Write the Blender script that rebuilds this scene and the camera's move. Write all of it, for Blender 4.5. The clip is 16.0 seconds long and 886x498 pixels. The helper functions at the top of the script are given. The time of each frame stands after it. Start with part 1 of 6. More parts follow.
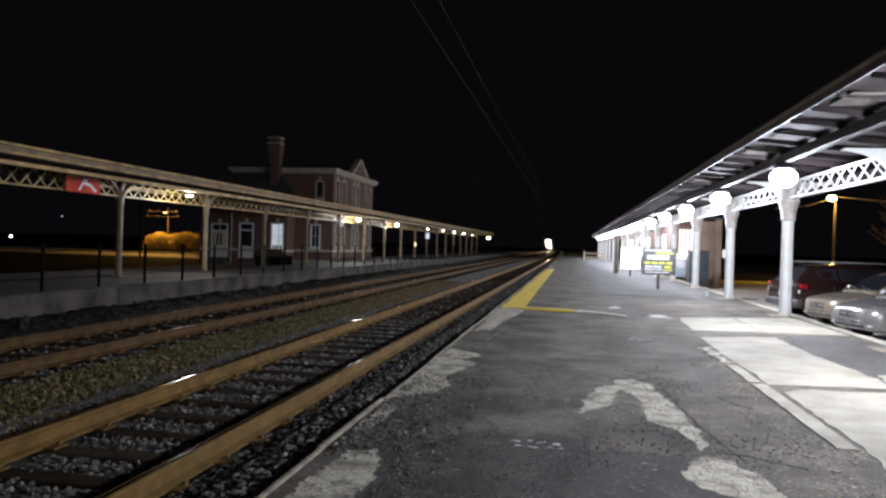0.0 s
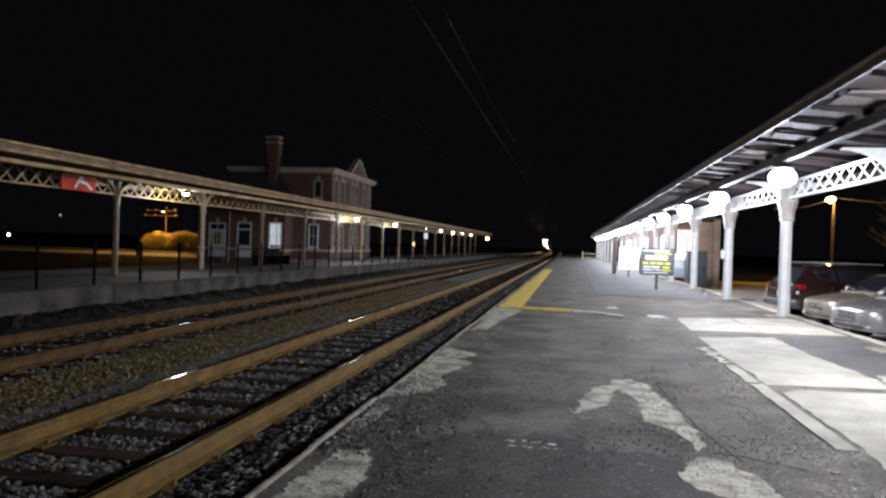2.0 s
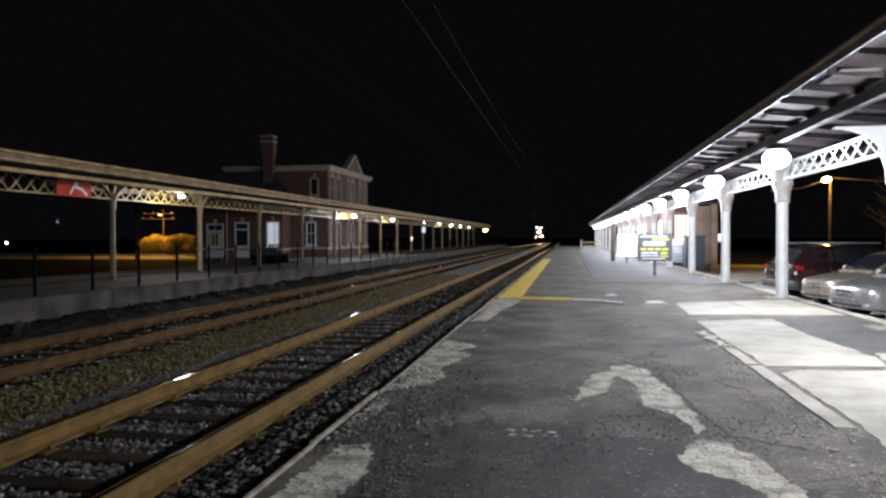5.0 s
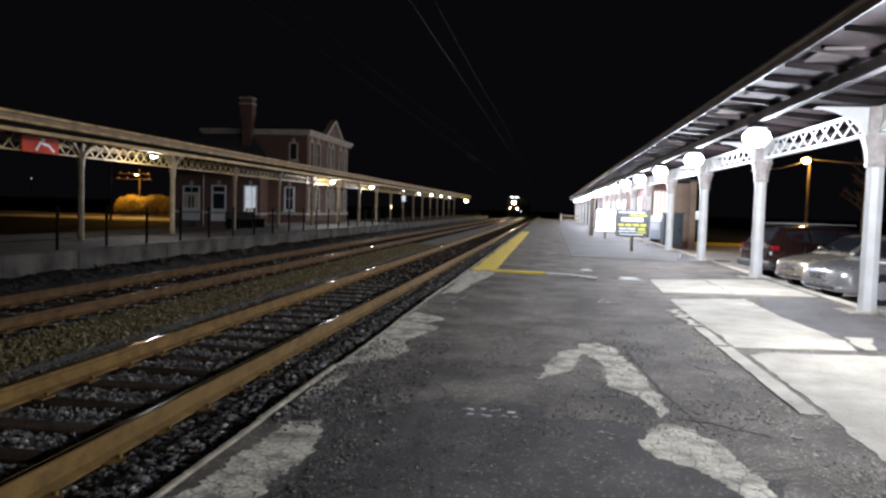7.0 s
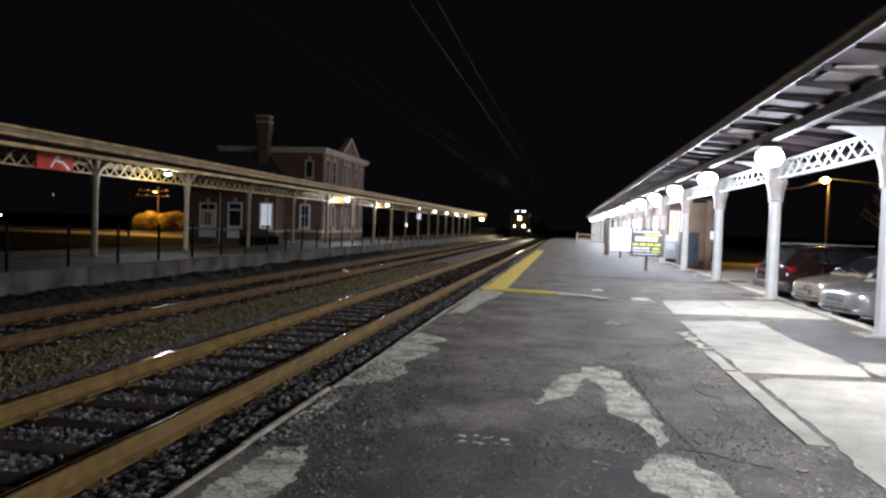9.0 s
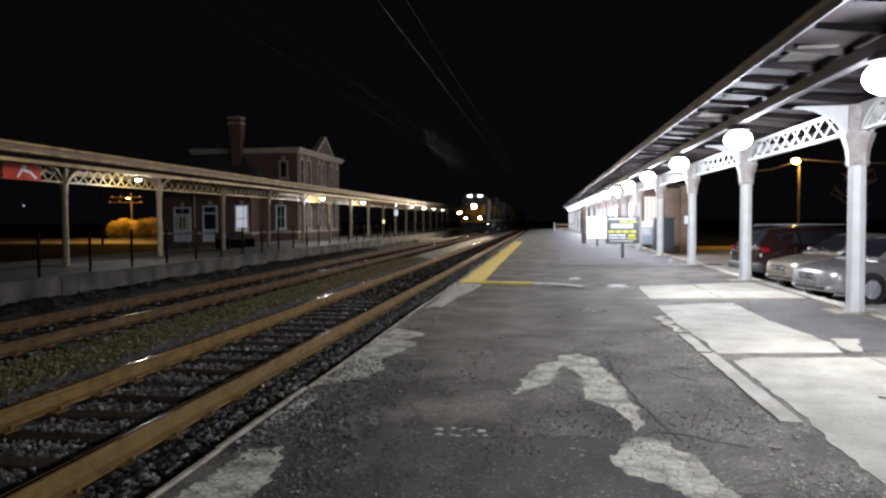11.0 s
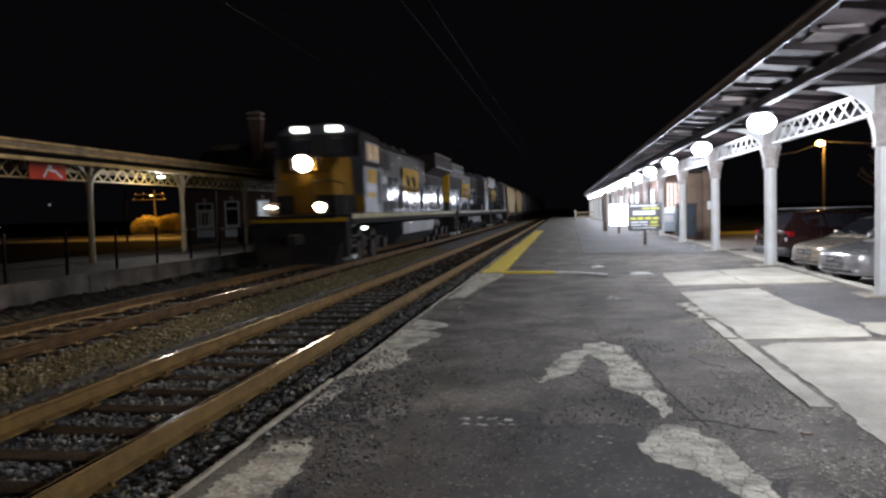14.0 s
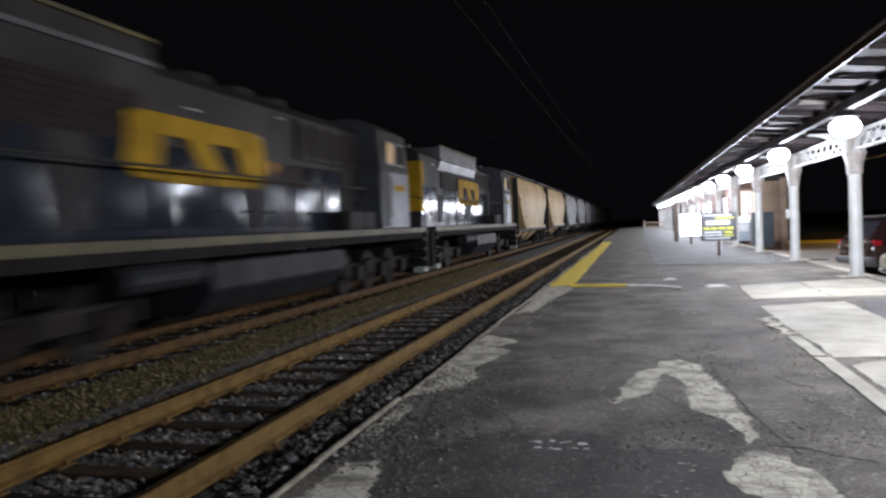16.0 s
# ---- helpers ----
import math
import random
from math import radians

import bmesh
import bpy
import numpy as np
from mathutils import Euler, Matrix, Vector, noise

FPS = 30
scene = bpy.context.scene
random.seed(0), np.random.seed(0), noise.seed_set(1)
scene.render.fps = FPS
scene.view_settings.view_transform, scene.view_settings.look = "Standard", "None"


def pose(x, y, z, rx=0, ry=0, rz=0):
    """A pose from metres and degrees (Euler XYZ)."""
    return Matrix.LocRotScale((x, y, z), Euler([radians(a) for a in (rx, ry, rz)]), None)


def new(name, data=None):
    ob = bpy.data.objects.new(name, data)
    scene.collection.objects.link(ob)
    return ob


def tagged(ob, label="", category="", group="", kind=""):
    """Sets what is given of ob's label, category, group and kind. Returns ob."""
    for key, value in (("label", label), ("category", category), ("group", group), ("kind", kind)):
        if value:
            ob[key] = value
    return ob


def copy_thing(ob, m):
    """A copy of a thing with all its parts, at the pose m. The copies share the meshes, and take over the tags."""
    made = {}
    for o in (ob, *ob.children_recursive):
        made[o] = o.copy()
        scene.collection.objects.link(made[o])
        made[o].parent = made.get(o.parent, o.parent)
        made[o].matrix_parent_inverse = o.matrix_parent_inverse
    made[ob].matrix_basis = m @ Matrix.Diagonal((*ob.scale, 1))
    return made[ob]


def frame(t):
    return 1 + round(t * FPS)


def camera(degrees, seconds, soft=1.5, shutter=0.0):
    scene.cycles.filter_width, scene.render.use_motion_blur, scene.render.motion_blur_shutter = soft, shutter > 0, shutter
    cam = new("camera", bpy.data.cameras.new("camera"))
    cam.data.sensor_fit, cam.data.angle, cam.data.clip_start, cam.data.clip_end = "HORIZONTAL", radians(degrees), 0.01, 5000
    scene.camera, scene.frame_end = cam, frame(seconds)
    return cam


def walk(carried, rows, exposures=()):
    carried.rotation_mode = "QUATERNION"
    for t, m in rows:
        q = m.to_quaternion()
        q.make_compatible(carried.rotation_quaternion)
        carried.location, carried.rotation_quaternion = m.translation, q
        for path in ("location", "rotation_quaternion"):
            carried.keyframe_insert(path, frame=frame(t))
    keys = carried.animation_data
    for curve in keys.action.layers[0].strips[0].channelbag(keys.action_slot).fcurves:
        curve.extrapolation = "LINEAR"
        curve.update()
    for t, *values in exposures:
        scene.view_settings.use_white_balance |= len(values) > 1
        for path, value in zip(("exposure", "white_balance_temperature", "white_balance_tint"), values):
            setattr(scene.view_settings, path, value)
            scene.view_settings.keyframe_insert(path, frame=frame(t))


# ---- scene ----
# seconds, eye x, y, z, pitch, roll, yaw
cam = camera(61.76, 16.0, soft=2.5, shutter=0.85)
PATH = [
    (0.0, 0.452, 0.000, 1.411, -0.40, -1.77, 9.85),
    (0.5, 0.470, 0.067, 1.391, -0.38, -1.94, 9.87),
    (1.0, 0.469, 0.075, 1.389, -0.40, -2.00, 9.87),
    (1.5, 0.471, 0.085, 1.386, -0.38, -1.97, 9.83),
    (2.0, 0.472, 0.087, 1.386, -0.37, -1.95, 9.75),
    (2.5, 0.468, 0.078, 1.383, -0.44, -1.31, 9.68),
    (3.0, 0.471, 0.064, 1.389, -0.61, -0.83, 9.64),
    (3.5, 0.472, 0.099, 1.376, -0.78, -0.94, 9.58),
    (6.0, 0.578, 0.070, 1.383, -1.21, 0.79, 9.46),
    (6.5, 0.612, 0.183, 1.380, -2.77, 0.32, 8.67),
    (7.0, 0.599, 0.336, 1.388, -3.21, -1.71, 8.19),
    (7.5, 0.604, 0.424, 1.402, -2.34, 1.31, 8.20),
    (8.0, 0.638, 0.461, 1.402, -1.06, -0.16, 10.17),
    (8.5, 0.706, 0.496, 1.403, -1.65, -1.33, 9.49),
    (9.0, 0.744, 0.483, 1.411, -1.87, -2.00, 9.51),
    (9.5, 0.772, 0.500, 1.403, -2.19, -0.85, 9.43),
    (10.0, 0.791, 0.513, 1.403, -2.34, -0.44, 8.57),
    (12.5, 0.809, 0.505, 1.393, -2.11, 0.60, 7.53),
    (13.0, 0.807, 0.515, 1.398, -2.18, 0.73, 7.82),
    (13.5, 0.807, 0.513, 1.394, -2.12, 1.01, 8.23),
    (14.0, 0.788, 0.497, 1.400, -2.93, 1.46, 9.37),
    (14.5, 0.786, 0.517, 1.407, -2.04, 1.73, 10.24),
    (15.0, 0.762, 0.543, 1.405, -2.40, 0.20, 10.84),
    (15.5, 0.757, 0.595, 1.421, -2.46, 0.44, 12.24),
    (16.0, 0.749, 0.623, 1.425, -1.82, 2.23, 14.43),
]
walk(cam, [(t, pose(x, y, z, 90 + pitch, roll, yaw)) for t, x, y, z, pitch, roll, yaw in PATH],
     exposures=((0.0, 0.68), (2.0, 0.69), (7.0, 0.70), (10.0, 0.63), (12.5, 0.42), (13.5, 0.32), (14.5, 0.30), (15.5, 0.62), (16.0, 0.63)))

# ---- world and light ----
world = bpy.data.worlds.new("night_sky")
world.use_nodes = True
scene.world = world
wn = world.node_tree.nodes["Background"]
wn.inputs[0].default_value = (0.52, 0.48, 0.62, 1)
wn.inputs[1].default_value = 0.0028

LAMP_Y = [8.5 + 5.8 * k for k in range(-1, 18)]
LAMP_X, LAMP_Z = 4.2, 2.93


def point_lamp(name, loc, watts, colour, radius=0.12):
    d = bpy.data.lights.new(name, "POINT")
    d.energy, d.color, d.shadow_soft_size = watts, colour, radius
    ob = new(name, d)
    ob.location = loc
    return ob


for y in LAMP_Y:
    point_lamp("canopy_lamp_light", (LAMP_X, y, LAMP_Z - 0.50), 540, (0.835, 0.872, 1.0))
for x, y, z, w in ((-12.0, 22.6, 2.6, 170), (-12.2, 43.0, 2.40, 380), (-12.2, 52.9, 2.40, 230), (-12.6, 75, 2.6, 22), (-12.6, 90, 2.6, 22), (-12.4, 6.0, 2.62, 40)):
    point_lamp("far_canopy_light", (x, y, z), w, (0.95, 0.97, 1.0))
point_lamp("end_lamp_light", (-11.6, 108.6, 2.35), 35, (1.0, 0.62, 0.12))
point_lamp("street_lamp_light", (19.35, 59.2, 5.6), 1000, (1.0, 0.55, 0.14), 0.2)
point_lamp("street_lamp_light", (24.6, 33.4, 5.55), 3600, (1.0, 0.55, 0.14), 0.2)
point_lamp("roadside_lamp_light", (-44.8, 76.9, 3.7), 1500, (1.0, 0.52, 0.10), 0.2)


from mathutils.geometry import tessellate_polygon


# ---- mesh helpers ----
def box(bm, x0, x1, y0, y1, z0, z1):
    v = [bm.verts.new(p) for p in ((x0, y0, z0), (x1, y0, z0), (x1, y1, z0), (x0, y1, z0), (x0, y0, z1), (x1, y0, z1), (x1, y1, z1), (x0, y1, z1))]
    for f in ((3, 2, 1, 0), (4, 5, 6, 7), (0, 1, 5, 4), (1, 2, 6, 5), (2, 3, 7, 6), (3, 0, 4, 7)):
        bm.faces.new([v[i] for i in f])
    return bm


def boxes(*dims):
    bm = bmesh.new()
    for d in dims:
        box(bm, *d)
    return bm


def cyl(bm, a, b, r, n=10, r2=None):
    a, b = Vector(a), Vector(b)
    d = (b - a).normalized()
    u = d.orthogonal().normalized()
    w = d.cross(u)
    r2 = r if r2 is None else r2
    rings = []
    for c, q in ((a, r), (b, r2)):
        rings.append([bm.verts.new(c + (u * math.cos(2 * math.pi * i / n) + w * math.sin(2 * math.pi * i / n)) * q) for i in range(n)])
    for i in range(n):
        bm.faces.new((rings[0][i], rings[0][(i + 1) % n], rings[1][(i + 1) % n], rings[1][i]))
    bm.faces.new(rings[0][::-1])
    bm.faces.new(rings[1])
    return bm


def disc(bm, c, r, n=18):
    """A flat round lens that faces -y."""
    bm.faces.new([bm.verts.new((c[0] + r * math.cos(2 * math.pi * i / n), c[1], c[2] + r * math.sin(2 * math.pi * i / n))) for i in range(n)])
    return bm


def annulus(r0, r1, y, z, n=24):
    """A flat ring that faces -y."""
    bm = bmesh.new()
    a, b = [[bm.verts.new((r * math.cos(2 * math.pi * i / n), y, z + r * math.sin(2 * math.pi * i / n))) for i in range(n)] for r in (r0, r1)]
    for i in range(n):
        bm.faces.new((a[i], b[i], b[(i + 1) % n], a[(i + 1) % n]))
    return bm


def tube(bm, pts, r, n=6):
    for a, b in zip(pts[:-1], pts[1:]):
        cyl(bm, a, b, r, n)
    return bm


def prism(bm, pts, axis, a, b):
    def at(p, t):
        return {"x": (t, p[0], p[1]), "y": (p[0], t, p[1]), "z": (p[0], p[1], t)}[axis]
    lo = [bm.verts.new(at(p, a)) for p in pts]
    hi = [bm.verts.new(at(p, b)) for p in pts]
    n = len(pts)
    for i in range(n):
        bm.faces.new((lo[i], lo[(i + 1) % n], hi[(i + 1) % n], hi[i]))
    bm.faces.new(lo[::-1])
    bm.faces.new(hi)
    return bm


def loft(bm, secs):
    rings = [[bm.verts.new(p) for p in s] for s in secs]
    n = len(rings[0])
    for a, b in zip(rings[:-1], rings[1:]):
        for i in range(n):
            bm.faces.new((a[i], a[(i + 1) % n], b[(i + 1) % n], b[i]))
    bm.faces.new(rings[0][::-1])
    bm.faces.new(rings[-1])
    return bm


def finish(bm, name, material, bev=0.0, smooth=False):
    if bev:
        bmesh.ops.bevel(bm, geom=bm.edges[:], offset=bev, segments=1, affect="EDGES", clamp_overlap=True)
    bmesh.ops.recalc_face_normals(bm, faces=bm.faces)
    me = bpy.data.meshes.new(name)
    bm.to_mesh(me)
    bm.free()
    me.materials.append(material)
    if smooth:
        me.shade_smooth()
        me.set_sharp_from_angle(angle=radians(40))
    return me


def part(name, bm, material, parent=None, label="", bev=0.0, smooth=False):
    ob = new(name, finish(bm, name, material, bev, smooth))
    ob.parent = parent
    if label:
        ob["label"] = label
    return ob


def piece(name, me, parent, loc=(0, 0, 0), rz=0.0):
    ob = new(name, me)
    ob.parent = parent
    ob.location, ob.rotation_euler = loc, (0, 0, rz)
    return ob


def thing(name, label, category, group="", m=None, kind=""):
    ob = new(name)
    if m is not None:
        ob.matrix_basis = m
    return tagged(ob, label, category, group, kind)


# ---- materials ----
def links(m):
    nt = m.node_tree
    return nt, nt.nodes, nt.links


def mat(name, col, col2=None, scale=2.0, rough=0.6, metal=0.0, bump=0.15, grain=60.0, vary=0.12, rand=0.0, island=0.0, contrast=(0.35, 0.65), coat=0.0, spec=0.5):
    m = bpy.data.materials.new(name)
    m.use_nodes = True
    nt, N, L = links(m)
    b = N["Principled BSDF"]
    tc = N.new("ShaderNodeTexCoord")
    big, fine = N.new("ShaderNodeTexNoise"), N.new("ShaderNodeTexNoise")
    big.inputs["Scale"].default_value, big.inputs["Detail"].default_value = scale, 6
    fine.inputs["Scale"].default_value, fine.inputs["Detail"].default_value = grain, 3
    for n in (big, fine):
        L.new(tc.outputs["Object"], n.inputs["Vector"])
    ramp = N.new("ShaderNodeValToRGB")
    ramp.color_ramp.elements[0].position, ramp.color_ramp.elements[1].position = contrast
    ramp.color_ramp.elements[0].color = (*col, 1)
    ramp.color_ramp.elements[1].color = (*(col2 or tuple(c * 0.75 for c in col)), 1)
    L.new(big.outputs["Fac"], ramp.inputs["Fac"])
    val = N.new("ShaderNodeMapRange")
    val.inputs["To Min"].default_value, val.inputs["To Max"].default_value = 1 - vary * 2, 1 + vary * 2
    L.new(fine.outputs["Fac"], val.inputs["Value"])
    mul = N.new("ShaderNodeVectorMath")
    mul.operation = "SCALE"
    L.new(ramp.outputs["Color"], mul.inputs[0])
    last = val.outputs["Result"]
    for amount, node, out in ((rand, "ShaderNodeObjectInfo", "Random"), (island, "ShaderNodeNewGeometry", "Random Per Island")):
        if amount:
            oi = N.new(node)
            r2 = N.new("ShaderNodeMapRange")
            r2.inputs["To Min"].default_value, r2.inputs["To Max"].default_value = 1 - amount, 1 + amount
            L.new(oi.outputs[out], r2.inputs["Value"])
            mm = N.new("ShaderNodeMath")
            mm.operation = "MULTIPLY"
            L.new(last, mm.inputs[0])
            L.new(r2.outputs["Result"], mm.inputs[1])
            last = mm.outputs["Value"]
    L.new(last, mul.inputs["Scale"])
    L.new(mul.outputs["Vector"], b.inputs["Base Color"])
    rr = N.new("ShaderNodeMapRange")
    rr.inputs["To Min"].default_value, rr.inputs["To Max"].default_value = max(0.03, rough - 0.1), min(1, rough + 0.1)
    L.new(big.outputs["Fac"], rr.inputs["Value"])
    L.new(rr.outputs["Result"], b.inputs["Roughness"])
    b.inputs["Metallic"].default_value = metal
    b.inputs["Coat Weight"].default_value = coat
    b.inputs["Specular IOR Level"].default_value = spec
    if bump:
        bp = N.new("ShaderNodeBump")
        bp.inputs["Strength"].default_value, bp.inputs["Distance"].default_value = bump, 0.02
        L.new(fine.outputs["Fac"], bp.inputs["Height"])
        L.new(bp.outputs["Normal"], b.inputs["Normal"])
    return m


def cracked(m, scale, width, depth=0.35, warp=0.15):
    """Adds dark crack lines to a material made by mat()."""
    nt, N, L = links(m)
    b = N["Principled BSDF"]
    tc = N["Texture Coordinate"]
    no = N.new("ShaderNodeTexNoise")
    no.inputs["Scale"].default_value = scale * 0.7
    mix = N.new("ShaderNodeVectorMath")
    mix.operation = "MULTIPLY_ADD"
    mix.inputs[1].default_value = (warp, warp, 0)
    L.new(tc.outputs["Object"], no.inputs["Vector"])
    L.new(no.outputs["Color"], mix.inputs[0])
    L.new(tc.outputs["Object"], mix.inputs[2])
    vo = N.new("ShaderNodeTexVoronoi")
    vo.voronoi_dimensions = "2D"
    vo.feature = "DISTANCE_TO_EDGE"
    vo.inputs["Scale"].default_value = scale
    L.new(mix.outputs["Vector"], vo.inputs["Vector"])
    mr = N.new("ShaderNodeMapRange")
    mr.inputs["From Max"].default_value = width
    mr.inputs["To Min"].default_value = depth
    L.new(vo.outputs["Distance"], mr.inputs["Value"])
    sc = N.new("ShaderNodeVectorMath")
    sc.operation = "SCALE"
    src = b.inputs["Base Color"].links[0].from_socket
    L.new(src, sc.inputs[0])
    L.new(mr.outputs["Result"], sc.inputs["Scale"])
    L.new(sc.outputs["Vector"], b.inputs["Base Color"])
    return m


def speckled(m, scale, share, gain, stain_scale=0.0, stain=0.5):
    """Adds pale grit, and darker stains, to a material made by mat()."""
    nt, N, L = links(m)
    b, tc = N["Principled BSDF"], N["Texture Coordinate"]
    vo = N.new("ShaderNodeTexVoronoi")
    vo.voronoi_dimensions = "2D"
    vo.inputs["Scale"].default_value = scale
    L.new(tc.outputs["Object"], vo.inputs["Vector"])
    sep = N.new("ShaderNodeSeparateXYZ")
    L.new(vo.outputs["Color"], sep.inputs[0])
    mr = N.new("ShaderNodeMapRange")
    mr.inputs["From Min"].default_value, mr.inputs["From Max"].default_value = 1 - share, 1.0
    mr.inputs["To Min"].default_value, mr.inputs["To Max"].default_value = 1.0, gain
    L.new(sep.outputs["X"], mr.inputs["Value"])
    last = mr.outputs["Result"]
    if stain_scale:
        no = N.new("ShaderNodeTexNoise")
        no.inputs["Scale"].default_value, no.inputs["Detail"].default_value, no.inputs["Roughness"].default_value = stain_scale, 8, 0.65
        L.new(tc.outputs["Object"], no.inputs["Vector"])
        m2 = N.new("ShaderNodeMapRange")
        m2.inputs["From Min"].default_value, m2.inputs["From Max"].default_value = 0.36, 0.62
        m2.inputs["To Min"].default_value, m2.inputs["To Max"].default_value = stain, 1.15
        L.new(no.outputs["Fac"], m2.inputs["Value"])
        mm = N.new("ShaderNodeMath")
        mm.operation = "MULTIPLY"
        L.new(last, mm.inputs[0])
        L.new(m2.outputs["Result"], mm.inputs[1])
        last = mm.outputs["Value"]
    sc = N.new("ShaderNodeVectorMath")
    sc.operation = "SCALE"
    L.new(b.inputs["Base Color"].links[0].from_socket, sc.inputs[0])
    L.new(last, sc.inputs["Scale"])
    L.new(sc.outputs["Vector"], b.inputs["Base Color"])
    return m


def stone_tones(m, stops):
    """Each loose stone takes its own tone."""
    nt, N, L = links(m)
    geo, ramp, mul = N.new("ShaderNodeNewGeometry"), N.new("ShaderNodeValToRGB"), N.new("ShaderNodeVectorMath")
    cr = ramp.color_ramp
    for k, (p, c) in enumerate(stops):
        e = cr.elements[k] if k < 2 else cr.elements.new(p)
        e.position, e.color = p, (*c, 1)
    L.new(geo.outputs["Random Per Island"], ramp.inputs["Fac"])
    fine = N.new("ShaderNodeTexNoise")
    fine.inputs["Scale"].default_value = 70
    k = N.new("ShaderNodeMapRange")
    k.inputs["To Min"].default_value, k.inputs["To Max"].default_value = 0.5, 1.5
    L.new(fine.outputs["Fac"], k.inputs["Value"])
    mul.operation = "SCALE"
    L.new(ramp.outputs["Color"], mul.inputs[0])
    L.new(k.outputs["Result"], mul.inputs["Scale"])
    L.new(mul.outputs["Vector"], N["Principled BSDF"].inputs["Base Color"])
    return m


def emit(name, col, strength, base=0.7):
    m = bpy.data.materials.new(name)
    m.use_nodes = True
    b = m.node_tree.nodes["Principled BSDF"]
    b.inputs["Base Color"].default_value = (base, base, base, 1)
    b.inputs["Emission Color"].default_value = (*col, 1)
    b.inputs["Emission Strength"].default_value = strength
    return m


def brick_mat(name, c1, c2, mortar):
    m = mat(name, c1, c2, 1.2, 0.85, 0, 0.2, 40)
    nt, N, L = links(m)
    b, tc = N["Principled BSDF"], N["Texture Coordinate"]
    sep, com, add = N.new("ShaderNodeSeparateXYZ"), N.new("ShaderNodeCombineXYZ"), N.new("ShaderNodeMath")
    L.new(tc.outputs["Object"], sep.inputs[0])
    L.new(sep.outputs["X"], add.inputs[0])
    L.new(sep.outputs["Y"], add.inputs[1])
    L.new(add.outputs[0], com.inputs["X"])
    L.new(sep.outputs["Z"], com.inputs["Y"])
    br = N.new("ShaderNodeTexBrick")
    br.inputs["Scale"].default_value = 1.0
    br.inputs["Brick Width"].default_value, br.inputs["Row Height"].default_value, br.inputs["Mortar Size"].default_value = 0.21, 0.075, 0.007
    br.inputs["Mortar"].default_value = (*mortar, 1)
    src = b.inputs["Base Color"].links[0].from_socket
    L.new(com.outputs[0], br.inputs["Vector"])
    L.new(src, br.inputs["Color1"])
    dk = N.new("ShaderNodeVectorMath")
    dk.operation = "SCALE"
    dk.inputs["Scale"].default_value = 0.72
    L.new(src, dk.inputs[0])
    L.new(dk.outputs["Vector"], br.inputs["Color2"])
    L.new(br.outputs["Color"], b.inputs["Base Color"])
    return m


M_ASPHALT = cracked(mat("worn_asphalt", (0.056, 0.049, 0.041), (0.136, 0.121, 0.101), 0.8, 0.85, 0, 0.45, 130, 0.5, contrast=(0.22, 0.78), spec=0.15), 0.5, 0.010, 0.45, 1.6)
speckled(M_ASPHALT, 75, 0.18, 2.8, 1.3, 0.36)
M_ASPHALT_COARSE = mat("coarse_dark_asphalt", (0.023, 0.0215, 0.020), (0.058, 0.052, 0.047), 2.0, 0.85, 0, 0.5, 120, 0.5, contrast=(0.30, 0.70), spec=0.2)
speckled(M_ASPHALT_COARSE, 70, 0.10, 4.0, 3.0, 0.6)
M_ASPHALT_DARK = mat("dark_patch_asphalt", (0.047, 0.045, 0.044), (0.066, 0.063, 0.060), 0.9, 0.8, 0, 0.35, 70, 0.3, spec=0.25)
speckled(M_ASPHALT_DARK, 60, 0.10, 1.9, 1.6, 0.7)
M_ASPHALT_NEW = mat("smooth_asphalt", (0.052, 0.050, 0.050), (0.082, 0.079, 0.077), 0.7, 0.8, 0, 0.35, 70, 0.25, spec=0.2)
speckled(M_ASPHALT_NEW, 60, 0.08, 1.8, 0.8, 0.6)
M_PATCH = cracked(mat("crazed_concrete", (0.40, 0.37, 0.29), (0.13, 0.118, 0.095), 5.0, 0.9, 0, 0.5, 30, 0.2, contrast=(0.44, 0.66)), 11.0, 0.07, 0.25, 0.06)
M_SLAB = mat("concrete_slab", (0.285, 0.262, 0.208), (0.215, 0.197, 0.155), 1.3, 0.85, 0, 0.25, 45, 0.08, rand=0.06)
speckled(M_SLAB, 40, 0.04, 0.6, 2.2, 0.78)
M_KERB = mat("kerb_concrete", (0.34, 0.315, 0.255), (0.22, 0.2, 0.165), 2.5, 0.9, 0, 0.4, 40, 0.12, rand=0.1)
M_RUBBLE = mat("broken_concrete_crumbs", (0.2, 0.18, 0.15), (0.12, 0.11, 0.09), 9.0, 0.9, 0, 0.3, 50, 0.15)
stone_tones(M_RUBBLE, ((0.0, (0.10, 0.088, 0.07)), (0.4, (0.19, 0.17, 0.14)), (0.75, (0.32, 0.295, 0.25)), (1.0, (0.5, 0.47, 0.41))))
M_EDGE = mat("weathered_edge_concrete", (0.26, 0.228, 0.168), (0.12, 0.102, 0.075), 5.0, 0.9, 0, 0.5, 50, 0.15, rand=0.15)
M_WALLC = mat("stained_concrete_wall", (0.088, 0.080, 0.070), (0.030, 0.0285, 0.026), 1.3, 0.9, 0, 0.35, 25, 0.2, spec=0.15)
M_YELLOW = mat("yellow_safety_paint", (0.62, 0.46, 0.03), (0.50, 0.36, 0.03), 2.5, 0.75, 0, 0.3, 60, 0.12)
M_WHITE_LINE = mat("worn_white_paint", (0.52, 0.51, 0.47), (0.3, 0.29, 0.27), 8.0, 0.8, 0, 0.3, 60, 0.15)
